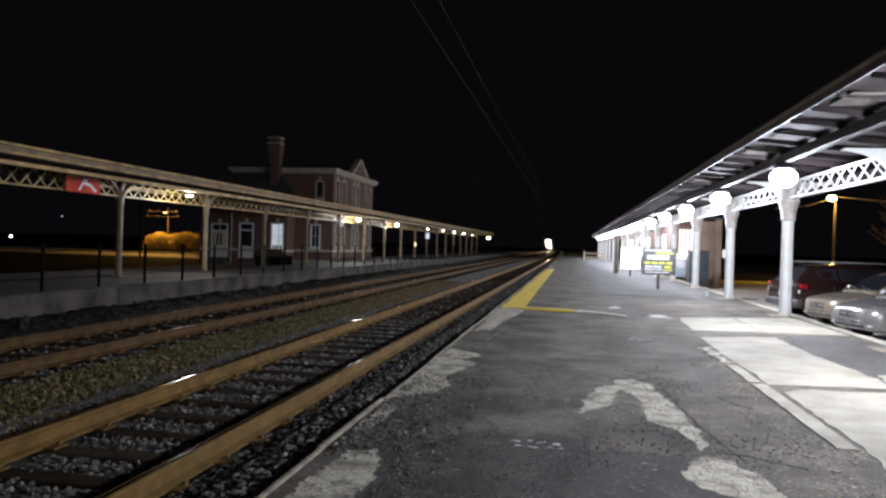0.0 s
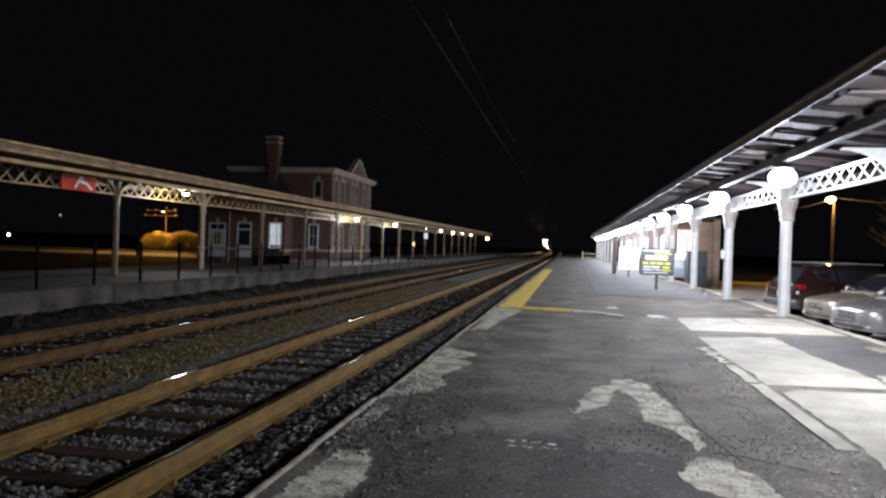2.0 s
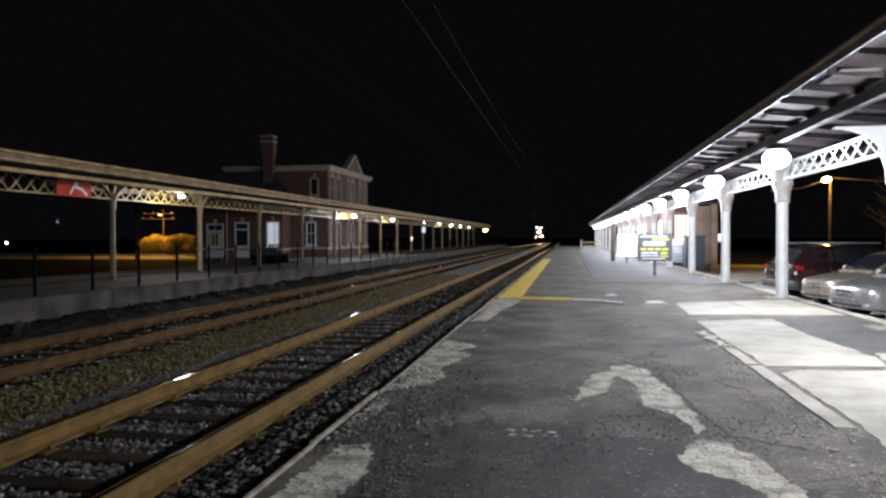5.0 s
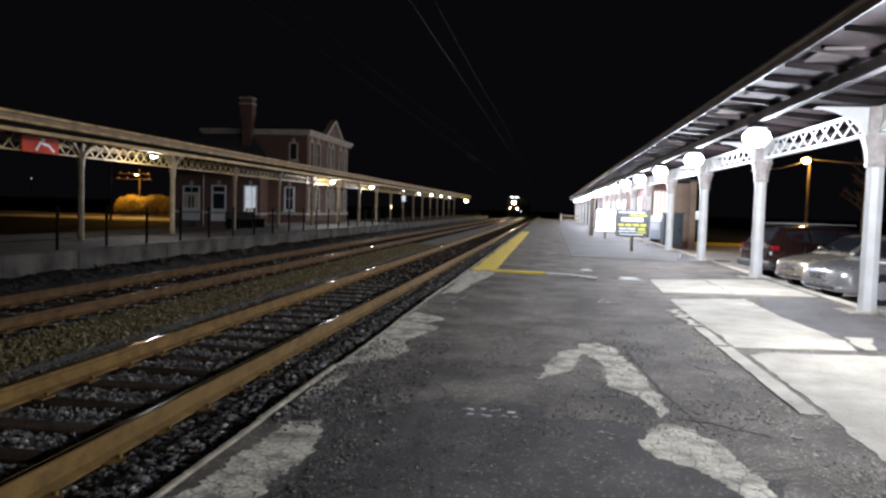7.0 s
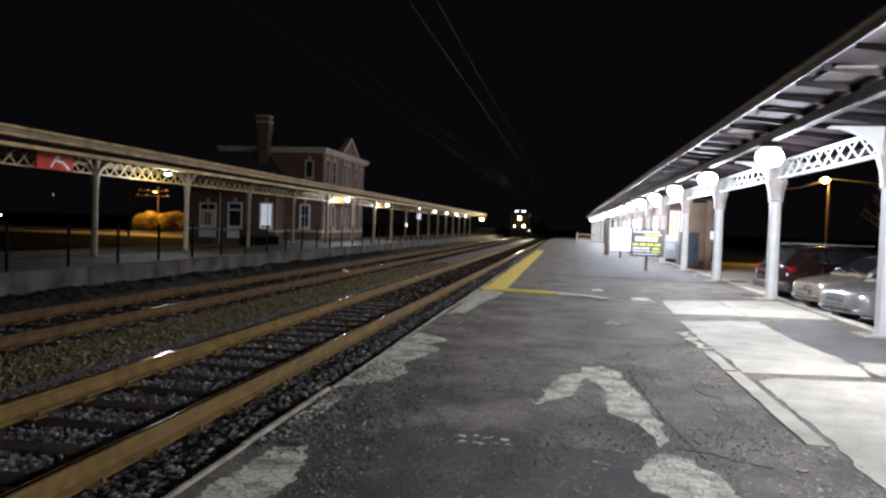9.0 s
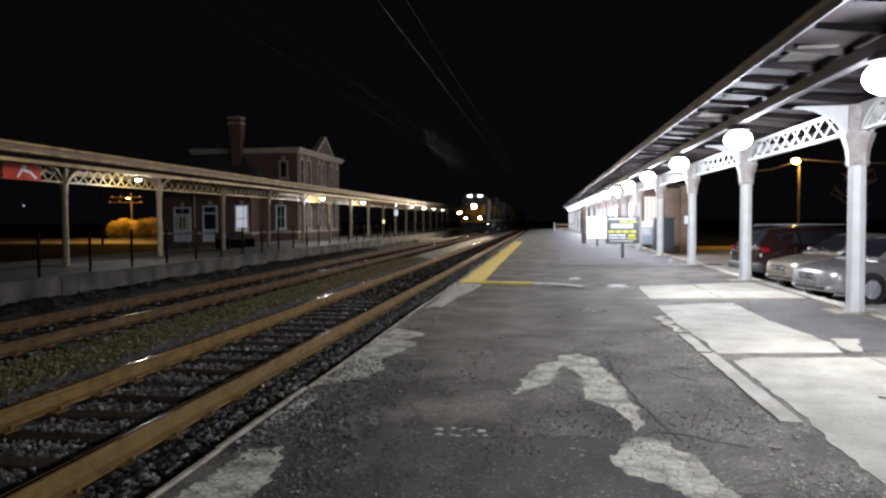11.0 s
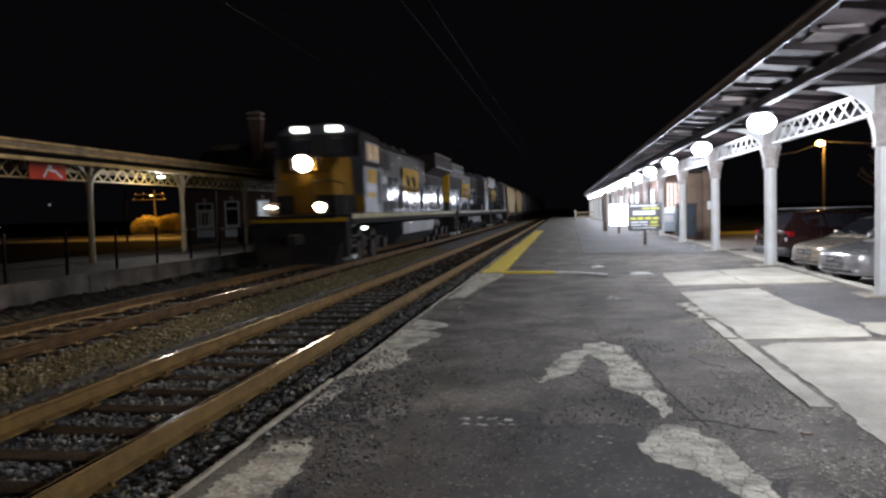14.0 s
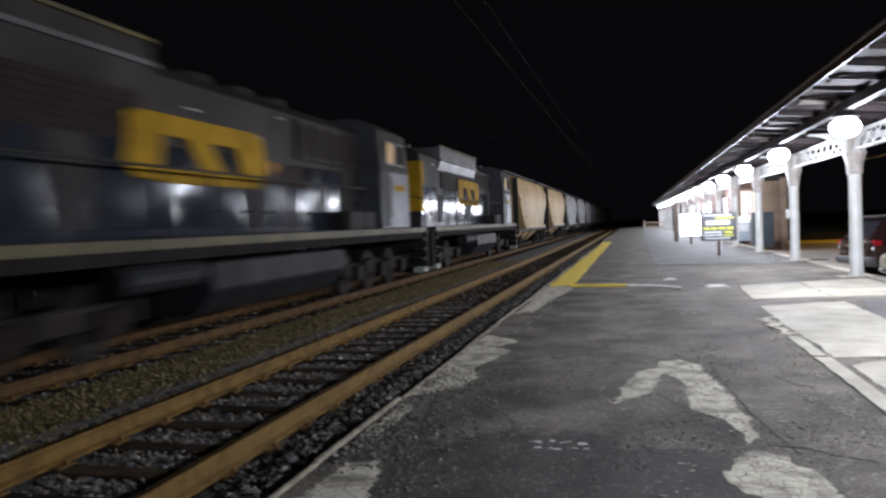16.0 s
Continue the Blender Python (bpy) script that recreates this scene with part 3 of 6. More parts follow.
# ---- near platform ----
platform = thing("platform", "worn dark asphalt platform with concrete patches", "platform", kind="structure")
bm = bmesh.new()
prism(bm, ((EDGE_X + 0.04, -25), (5.55, -25), (5.55, 130), (EDGE_X + 0.04, 130)), "z", -0.7, 0)
part("platform_surface", bm, M_ASPHALT, platform, "cracked dark asphalt")


def ragged(poly, step=0.12, amp=0.05, seed=0.0):
    out = []
    for (x0, y0), (x1, y1) in zip(poly, poly[1:] + poly[:1]):
        n = max(1, int(math.hypot(x1 - x0, y1 - y0) / step))
        for i in range(n):
            x, y = x0 + (x1 - x0) * i / n, y0 + (y1 - y0) * i / n
            wob = [noise.noise((x * 5, y * 5, seed + k)) + 0.75 * noise.noise((x * 16, y * 16, seed + k)) + 0.45 * noise.noise((x * 45, y * 45, seed + k)) for k in (0, 7)]
            out.append((x + amp * wob[0], y + 1.2 * amp * wob[1]))
    return out


def flat(name, poly, z0, z1, material, label="", amp=0.05, step=0.12, seed=0.0, parent=platform):
    pts = ragged(poly, step, amp, seed) if amp else list(poly)
    bm = bmesh.new()
    lo = [bm.verts.new((x, y, z0)) for x, y in pts]
    hi = [bm.verts.new((x, y, z1)) for x, y in pts]
    n = len(pts)
    for i in range(n):
        bm.faces.new((lo[i], lo[(i + 1) % n], hi[(i + 1) % n], hi[i]))
    for tri in tessellate_polygon([[Vector((x, y, 0)) for x, y in pts]]):
        bm.faces.new([hi[i] for i in tri])
    return part(name, bm, material, parent, label)


# nosing along the platform edge, in lengths
y = -6.0
i = 0
while y < 120:
    ln = (1.7 + 0.9 * math.sin(i * 1.9) ** 2) if y < 40 else 8.0
    a = 0.012 * math.sin(i * 2.3)
    bm = boxes((EDGE_X + a, EDGE_X + 0.04 + a, y, y + ln - 0.012, -0.2, 0.012 + 0.006 * math.sin(i * 1.7)))
    part("edge_nosing", bm, M_EDGE, platform, bev=0.008)
    y += ln
    i += 1
# old concrete showing along the edge
flat("worn_patch", [(-1.06, 3.3), (-0.72, 3.5), (-0.66, 4.3), (-0.8, 4.85), (-0.98, 4.8), (-1.04, 4.1)], -0.01, 0.004, M_PATCH, "pale crazed concrete patch", 0.05, 0.016, 1.0)
flat("worn_patch", [(-1.13, 6.55), (-0.90, 6.72), (-0.75, 6.92), (-0.72, 7.35), (-0.82, 7.85), (-0.70, 8.3), (-0.62, 8.75), (-0.86, 8.95), (-0.66, 9.4), (-0.84, 9.75), (-1.13, 9.85)], -0.01, 0.004, M_PATCH, "pale crazed concrete patch", 0.05, 0.02, 2.0)
flat("worn_patch", [(-1.13, 10.0), (-0.80, 9.95), (-0.66, 10.4), (-0.74, 11.1), (-0.62, 12.5), (-0.74, 14.2), (-0.60, 15.3), (-0.54, 16.3), (-0.62, 16.72), (-1.13, 16.72)], -0.01, 0.004, M_PATCH, "pale worn concrete strip", 0.05, 0.02, 3.0)
flat("worn_patch", [(-1.08, 12.1), (-0.86, 12.2), (-0.76, 13.4), (-0.82, 14.6), (-1.06, 14.4)], 0.0, 0.009, M_PATCH, "pale crazed concrete patch", 0.04, 0.02, 5.0)
flat("worn_patch", [(-1.12, 5.3), (-1.0, 5.4), (-0.96, 5.9), (-1.0, 6.2), (-1.12, 6.3)], -0.01, 0.004, M_PATCH, "pale crazed concrete patch", 0.03, 0.02, 4.0)
# bare patches in the asphalt
flat("worn_patch", [(0.93, 7.85), (0.96, 8.2), (1.16, 8.28), (1.31, 8.0), (1.34, 7.55), (1.43, 7.0), (1.45, 6.5), (1.48, 5.85), (1.45, 5.55), (1.40, 5.45), (1.38, 5.75), (1.34, 6.0), (1.10, 6.35), (1.14, 6.8), (1.13, 7.2), (1.04, 7.45)], -0.01, 0.003, M_PATCH, "pale crazed concrete patch", 0.032, 0.014, 6.0)
flat("worn_patch", [(0.68, 7.3), (0.72, 7.6), (0.84, 7.78), (0.98, 7.92), (0.97, 7.7), (0.90, 7.1), (0.86, 6.84), (0.70, 6.64), (0.52, 6.4), (0.62, 6.72), (0.60, 7.05)], -0.01, 0.003, M_PATCH, "pale crazed concrete patch", 0.035, 0.014, 8.0)
flat("worn_patch", [(1.28, 5.22), (1.44, 5.35), (1.58, 5.26), (1.58, 5.08), (1.68, 4.98), (1.70, 4.75), (1.78, 4.35), (1.74, 4.05), (1.6, 4.1), (1.47, 4.46), (1.27, 4.6), (1.19, 4.84)], -0.01, 0.003, M_PATCH, "pale crazed concrete patch", 0.042, 0.014, 7.0)
for k, (x, y, w, h) in enumerate(((0.1, 5.37, 0.035, 0.022), (0.19, 5.385, 0.028, 0.016), (0.28, 5.375, 0.04, 0.014), (0.385, 5.355, 0.03, 0.02), (0.13, 5.24, 0.022, 0.02), (0.23, 5.225, 0.035, 0.013), (0.35, 5.24, 0.028, 0.011), (0.42, 5.25, 0.02, 0.012), (1.54, 12.1, 0.14, 0.14), (1.5, 18.3, 0.11, 0.3), (2.3, 16.4, 0.2, 0.3))):
    flat("paint_scrap", [(x - w, y - h), (x + w, y - h * 0.8), (x + w * 0.9, y + h), (x - w * 0.8, y + h * 0.7)], -0.01, 0.006, M_WHITE_LINE, "scrap of worn white paint", 0.75 * w, 0.008, k * 1.3)
flat("coarse_asphalt", [(-0.75, 5.3), (-0.2, 5.6), (0.1, 5.5), (0.5, 5.55), (0.9, 5.3), (1.22, 5.3), (1.5, 5.0), (1.8, 4.4), (2.1, 3.6), (2.2, 2.0), (2.1, -4.0), (-0.9, -4.0), (-0.85, 3.0)], -0.01, 0.0012, M_ASPHALT_COARSE, "coarse dark asphalt worn to its stone", 0.16, 0.05, 31.0)
# broken edge of the asphalt beside the slabs
scatter("broken_asphalt", "crumbs of broken asphalt and concrete on the platform", 3600, (1.95, 2.56), (3.6, 9.8), 0.0095, lambda x, y: 0.0, M_KERB, lambda x, y: noise.noise((x * 2, y * 1.6, 4)) < 0.22 - 0.55 * (x - 1.95) or (x > 2.38 and y > 5.8))
scatter("kerb_rubble", "pale crumbs of broken concrete beside the kerb strip", 1900, (1.9, 2.42), (5.2, 9.0), 0.010, lambda x, y: -0.006, M_RUBBLE, lambda x, y: noise.noise((x * 3, y * 2, 14)) + 0.5 * noise.noise((x * 9, y * 7, 3)) < 0.32 - 1.0 * (x - 1.9) or (x > 2.37 and y > 5.8))
scatter("kerb_rubble", "pale crumbs of broken concrete before the end of the kerb strip", 800, (2.1, 2.75), (4.4, 5.8), 0.011, lambda x, y: -0.006, M_RUBBLE, lambda x, y: noise.noise((x * 3, y * 2, 14)) < 0.0 or x > 2.52)
scatter("gravel_crumbs", "small gravel crumbs along the platform edge", 5200, (-1.1, -0.3), (3.0, 7.8), 0.0095, lambda x, y: 0.0, M_STONE, lambda x, y: (3.4 < y < 4.9 and x < -0.62) or rng.uniform() < 0.9 * (x + 1.1) - 0.35 * (4.7 < y < 5.7) + 0.5 * noise.noise((y * 1.3, x * 2, 1)))
scatter("gravel_crumbs", "broken stones spilled over the crumbled platform edge", 900, (-1.13, -0.55), (4.6, 6.4), 0.015, lambda x, y: 0.0, M_STONE, lambda x, y: rng.uniform() < 1.5 * (x + 1.13) + 0.5 * abs(y - 5.4) - 0.1)
scatter("worn_aggregate", "loose grit and bared stone chips on the worn asphalt", 15000, (-0.95, 2.35), (2.9, 9.5), 0.0065, lambda x, y: -0.001, M_STONE, lambda x, y: noise.noise((x * 1.1, y * 0.8, 7)) + 0.4 * noise.noise((x * 4, y * 3, 2)) < 0.06 * (y - 4.5), 1.5)
scatter("patch_chips", "pale concrete chips round the worn patches", 700, (0.42, 1.75), (4.4, 8.3), 0.012, lambda x, y: -0.006, M_KERB, lambda x, y: noise.noise((x * 2.5, y * 1.5, 11)) < 0.12)


def crack(pts, w, seed):
    left = [(x - w, y) for x, y in pts]
    right = [(x + w, y + 0.01) for x, y in reversed(pts)]
    flat("crack", left + right, -0.01, 0.002, M_DIRT, "dark open crack", 0.02, 0.03, seed)


crack([(1.66, 5.3), (1.6, 5.65), (1.52, 6.2), (1.47, 6.9), (1.44, 7.5), (1.4, 8.1)], 0.005, 21.0)
crack([(2.05, 5.2), (1.86, 5.3), (1.72, 5.42), (1.5, 5.48)], 0.0045, 22.0)
crack([(2.12, 7.1), (1.98, 7.25), (1.9, 7.6)], 0.006, 23.0)
# yellow strip and painted line
flat("yellow_strip", [(-1.09, 16.85), (-0.58, 17.0), (-0.60, 30), (-0.62, 48), (-1.09, 48)], -0.01, 0.008, M_YELLOW, "yellow painted warning strip", 0.07, 0.15)
flat("painted_line", [(-0.6, 16.7), (0.55, 16.55), (0.55, 16.8), (-0.6, 16.95)], -0.01, 0.035, M_YELLOW, "thin yellow painted line", 0.015, 0.2)
flat("painted_line", [(0.57, 16.5), (1.1, 16.3), (1.6, 15.75), (1.62, 16.0), (1.12, 16.6), (0.57, 16.76)], -0.01, 0.03, M_WHITE_LINE, "faded white painted line", 0.015, 0.2)
# newer asphalt further along
flat("newer_asphalt", [(1.3, 23.5), (5.3, 22.6), (5.3, 128), (1.6, 128)], -0.01, 0.005, M_ASPHALT_NEW, "smooth newer grey asphalt", 0.08, 0.5)
flat("newer_asphalt", [(3.95, 8.75), (5.2, 8.9), (5.25, 13.6), (4.25, 13.75), (3.7, 11.0)], -0.01, 0.004, M_ASPHALT_DARK, "smooth dark asphalt patch", 0.03, 0.3, 9.0)
# concrete slabs and the kerb strip before them
for poly in ([(2.57, 8.42), (3.87, 8.66), (3.96, 9.0), (3.95, 9.9), (3.84, 11.1), (3.86, 11.8), (3.88, 13.3), (2.57, 12.78), (2.55, 10.4), (2.60, 9.2)],
             [(2.52, 1.0), (4.0, 1.0), (4.0, 8.4), (2.86, 8.24), (2.62, 8.02), (2.62, 5.9), (2.57, 5.4), (2.56, 4.8)],
             [(4.03, 1.0), (5.5, 1.0), (5.5, 8.5), (4.03, 8.4)],
             [(4.0, 8.75), (4.1, 8.78), (4.4, 9.6), (4.1, 9.62), (4.0, 9.2)],
             [(2.62, 13.75), (3.9, 14.0), (3.9, 16.9), (2.72, 16.3)],
             [(3.93, 14.0), (5.35, 14.2), (5.35, 17.5), (3.93, 16.92)],
             [(2.55, -6.0), (5.5, -6.0), (5.5, 0.96), (2.55, 0.96)]):
    flat("concrete_slab", poly, -0.02, 0.006, M_SLAB, "pale concrete slab", 0.035, 0.1, poly[0][1])
for y0, y1, xa, xb in ((5.80, 8.42, 2.40, 2.555), (8.5, 9.72, 2.40, 2.53)):
    flat("kerb_strip", [(xa, y0), (xb, y0), (xb, y1), (xa, y1)], -0.02, 0.013, M_SLAB, "pale concrete kerb strip", 0.014, 0.1, y0)
flat("kerb_strip", [(2.38, 9.85), (2.54, 9.85), (2.5, 11.4), (2.36, 11.3)], -0.02, 0.012, M_PATCH, "broken concrete kerb strip", 0.09, 0.04, 3.3)
for x, y in ((2.2, 5.2), (2.75, 16.4), (1.0, 11.2), (3.4, 6.6), (0.3, 9.2)):
    bm = bmesh.new()
    prism(bm, [(0.035, 0), (0.014, 0.018), (-0.028, 0.022), (-0.035, -0.006), (-0.008, -0.026), (0.02, -0.02)], "z", 0, 0.008)
    lf = part("fallen_leaf", bm, M_SHELTER)
    lf.location = (x, y, 0.002 if x < 2.5 else 0.012)
    tagged(lf, "small orange-brown fallen leaf on the platform", "leaf", "fallen leaves")

# ---- car park beside the platform ----
LOT_Z = -0.42
sheet_lot = sheet("car_park", ((5.55, -40), (45, -40), (45, 140), (5.55, 140)), LOT_Z, M_ROAD, None, 0.3)
tagged(sheet_lot, "worn pale concrete car park beside the platform", "car park", kind="structure")
kerb = thing("kerb", "pale concrete kerb along the back of the platform", "kerb", kind="structure")
for k in range(-8, 26):
    a = 0.01 * math.sin(k * 2.7)
    part("kerb_stone", boxes((5.46 + a, 5.66 + a, k * 2.4, k * 2.4 + 2.385, -0.6, 0.014 + 0.006 * math.sin(k * 1.9))), M_KERB, kerb, "pale concrete kerb stone", 0.015)
# kerb behind the car park, its yellow standing in for street-lamp light
bm = boxes((8.2, 45, 47.0, 47.4, LOT_Z, LOT_Z + 0.16))
tagged(part("far_kerb", bm, M_YELLOW), "kerb across the car park, coloured yellow for lamp light", "kerb", kind="structure")
tagged(sheet("yard", ((8.2, 47.4), (45, 47.4), (45, 139), (8.2, 139)), LOT_Z + 0.12, M_GRASS, None, 0.3), "dry grass verge behind the car park", "ground", kind="structure")


# ---- canopies ----
def bracket(bm, ax, s, reach, z0, z1, web, w=0.045):
    """A curved arm from the post at height z0 out to reach at z1, along +-x or +-y."""
    pts_o, pts_i = [], []
    for k in range(9):
        a = k / 8 * math.pi / 2
        d, z = reach * (1 - math.cos(a)) + 0.08, z0 + (z1 - z0) * math.sin(a)
        pts_o.append((s * d, z))
        pts_i.append((s * (d + 0.055), z - 0.03))
    poly = pts_o + pts_i[::-1]
    prism(bm, poly, "y" if ax == "x" else "x", -w, w)
    if not web:
        return
    poly2 = [(s * 0.09, z0 + 0.02)] + [(s * (abs(p[0]) - 0.004), p[1]) for p in pts_o[1:-1:2]] + [(s * (reach + 0.1), z1), (s * 0.09, z1)]
    prism(bm, poly2, "y" if ax == "x" else "x", -w * 0.35, w * 0.35)


def canopy_post(label, group, mat_shaft, mat_cap, zcap, ztop, base_mat, k=1.0):
    p = thing("canopy_post", label, "post", group)
    bm = bmesh.new()
    cyl(bm, (0, 0, 0.0), (0, 0, 0.1), 0.142 * k, 8, 0.138 * k)
    part("plinth", bm, mat_shaft, p)
    bm = bmesh.new()
    cyl(bm, (0, 0, 0.09), (0, 0, zcap), 0.135 * k, 8, 0.125 * k)
    part("shaft", bm, mat_shaft, p, bev=0.004)
    bm = bmesh.new()
    ring = lambda r, z: [(k * r * math.cos(math.pi / 4 * i + math.pi / 8), k * r * math.sin(math.pi / 4 * i + math.pi / 8), z) for i in range(8)]
    loft(bm, [ring(0.15, zcap), ring(0.16, zcap + 0.05), ring(0.15, zcap + 0.08), ring(0.17, zcap + 0.25), ring(0.225, zcap + 0.42), ring(0.235, zcap + 0.47), ring(0.16, zcap + 0.48), ring(0.15, ztop)])
    part("capital", bm, mat_cap, p, "flared capital with chipped grey paint")
    for ax, s in (("y", 1), ("y", -1), ("x", 1), ("x", -1)):
        bm = bmesh.new()
        bracket(bm, ax, s, 0.78, zcap + 0.3, ztop, k == 1.0)
        part("bracket", bm, mat_shaft, p, "curved iron bracket")
    part("base_pad", boxes((-0.36, 0.30, -0.3, 0.3, -0.02, 0.018)), base_mat, p, "concrete pad", 0.01)
    return p


def girder(label, group, length, z0, z1, material, pitch):
    g = thing("lattice_girder", label, "girder", group)
    part("top_chord", boxes((-0.06, 0.06, 0, length, z1 - 0.035, z1)), material, g)
    part("bottom_chord", boxes((-0.06, 0.06, 0, length, z0, z0 + 0.035)), material, g)
    n = int(round(length / pitch))
    cell = length / n
    for sgn, dx in ((1, 0.016), (-1, -0.016)):
        bm = bmesh.new()
        for i in range(n):
            ya, yb = i * cell, (i + 1) * cell
            za, zb = (z0 + 0.03, z1 - 0.03) if sgn > 0 else (z1 - 0.03, z0 + 0.03)
            d = 0.026
            prism(bm, [(ya - d, za), (ya + d, za), (yb + d, zb), (yb - d, zb)], "x", dx - 0.008, dx + 0.008)
        part("lattice_web", bm, material, g)
    return g


# right-hand canopy over the near platform
R_POST_X, R_BAY, R_LEAN = 5.35, 5.8, 0.0125


def post_x(y):
    """The post line closes slowly on the track."""
    return 5.37 - R_LEAN * (y - 12.2)


R_POSTS = [12.2 + R_BAY * k for k in range(-6, 17)]
post = canopy_post("white-painted iron canopy post on the platform", "near canopy posts", M_WHITE, M_CAP, 2.17, 3.06, M_EDGE)
post.location = (post_x(R_POSTS[0]), R_POSTS[0], 0)
for y in R_POSTS[1:]:
    copy_thing(post, pose(post_x(y), y, 0))
gir = girder("white lattice girder between the canopy posts", "near canopy girders", R_BAY - 0.36, 2.67, 3.06, M_WHITE, 0.52)
gir.matrix_basis = pose(post_x(R_POSTS[0] + 0.18), R_POSTS[0] + 0.18, 0, 0, 0, math.degrees(R_LEAN))
for y in R_POSTS[1:-1]:
    copy_thing(gir, pose(post_x(y + 0.18), y + 0.18, 0, 0, 0, math.degrees(R_LEAN)))


def canopy_roof(name, label, px, y0, y1, edge_x, z_edge, z_mid, beam_x, mats, rafter_step):
    """The roof dips to its post line."""
    r = thing(name, label, "canopy roof", kind="structure")
    back = px + (px - edge_x)
    bm = bmesh.new()
    prism(bm, [(edge_x, z_edge), (px, z_mid), (back, z_edge), (back, z_edge + 0.05), (px, z_mid + 0.06), (edge_x, z_edge + 0.05)], "y", y0, y1)
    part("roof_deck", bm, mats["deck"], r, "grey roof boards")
    bm = bmesh.new()
    prism(bm, [(edge_x, z_edge + 0.055), (px, z_mid + 0.065), (back, z_edge + 0.055), (back, z_edge + 0.09), (px, z_mid + 0.1), (edge_x, z_edge + 0.09)], "y", y0, y1)
    part("roof_covering", bm, M_ROOFTOP, r, "black tar roofing")
    for e in (edge_x, back):
        q = 0.06 if e < px else -0.06
        bm = bmesh.new()
        prism(bm, [(e + q, z_edge - 0.004), (px, z_mid - 0.004), (px, z_mid - 0.11), (e + q, z_edge - 0.07)], "y", -0.028, 0.028)
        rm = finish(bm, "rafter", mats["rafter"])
        for i in range(int((y1 - y0) / rafter_step)):
            piece("rafter", rm, r, (0, y0 + (i + 0.5) * rafter_step, 0))
    for bx in (beam_x, 2 * px - beam_x):
        zz = z_mid + (z_edge - z_mid) * abs(bx - px) / abs(edge_x - px)
        part("purlin", boxes((bx - 0.06, bx + 0.06, y0, y1, zz - 0.26, zz - 0.10)), mats["beam"], r, "long painted beam", 0.01)
    return r, back


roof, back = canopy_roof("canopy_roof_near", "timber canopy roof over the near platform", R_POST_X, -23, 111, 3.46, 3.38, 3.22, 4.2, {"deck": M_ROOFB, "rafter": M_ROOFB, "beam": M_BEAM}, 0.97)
part("lip", boxes((3.437, 3.455, -23, 111, 3.322, 3.33)), M_LIP, roof, "bright galvanised lip")
part("fascia", boxes((3.435, 3.456, -23, 111, 3.332, 3.43)), M_GUTTER, roof, "dark brown fascia board")
bm = bmesh.new()
prism(bm, [(3.39, 3.435), (3.432, 3.41), (3.432, 3.46), (3.395, 3.465)], "y", -23, 111)
part("gutter", bm, M_GUTTER, roof, "rust-brown gutter")
part("fascia", boxes((back + 0.002, back + 0.03, -23, 111, 3.28, 3.5)), M_GUTTER, roof)

# bright boards between some rafters
board_me = finish(boxes((3.62, 4.05, 0.06, 0.86, 0, 0.012)), "ceiling_board", M_GREYBOARD)
for k, y in enumerate((6.4, 9.3, 12.2, 14.2, 17.1, 20.0, 23.8, 27.7)):
    piece("ceiling_board", board_me, roof, (0, y, 3.325 - 0.004), 0)

# lamps under the near canopy
lamp = thing("canopy_light", "glowing white lamp under the canopy roof", "lamp", "near canopy lamps")
bm = bmesh.new()
loft(bm, [[(q * math.cos(math.pi / 12 * i), q * math.sin(math.pi / 12 * i), z) for i in range(24)] for q, z in ((0.20, 0.030), (0.195, 0.05), (0.16, 0.09), (0.12, 0.128))])
part("housing", bm, M_BEAM, lamp, "round white metal housing")
bm = bmesh.new()
loft(bm, [[(q * math.cos(math.pi / 12 * i), q * math.sin(math.pi / 12 * i), z) for i in range(24)] for q, z in [(0.232 * math.sin(math.pi * k / 12), -0.130 + 0.168 * math.cos(math.pi * k / 12)) for k in range(2, 12)]])
part("lens", bm, E_CANOPY, lamp, "glowing white globe", 0, True)
for sy in (-0.2, 0.2):
    bm = bmesh.new()
    cyl(bm, (0, sy * 0.5, 0.12), (0, sy * 0.5, 0.16), 0.012, 6)
    part("hanger", bm, M_IRON, lamp)
lamp.location = (LAMP_X, LAMP_Y[0], LAMP_Z)
for y in LAMP_Y[1:]:
    copy_thing(lamp, pose(LAMP_X, y, LAMP_Z))

# ---- far platform ----
farp = thing("far_platform", "concrete platform across the tracks", "platform", kind="structure")
bm = bmesh.new()
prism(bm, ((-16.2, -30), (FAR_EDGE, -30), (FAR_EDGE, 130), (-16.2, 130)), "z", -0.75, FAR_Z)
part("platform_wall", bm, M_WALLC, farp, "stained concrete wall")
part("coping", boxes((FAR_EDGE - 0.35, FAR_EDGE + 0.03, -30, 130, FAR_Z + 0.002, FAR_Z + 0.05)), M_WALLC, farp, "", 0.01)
# Dark sheet over the concrete stands in for an unlit floor.
part("platform_floor", boxes((-16.15, FAR_EDGE - 0.36, -30, 130, FAR_Z + 0.001, FAR_Z + 0.006)), M_ASPHALT_COARSE, farp, "dark floor sheet for the unlit platform")
bm = bmesh.new()
for y in range(-28, 130, 4):
    box(bm, FAR_EDGE - 0.01, FAR_EDGE + 0.004, y, y + 0.03, -0.6, FAR_Z)
part("wall_joints", bm, M_DIRT, farp)
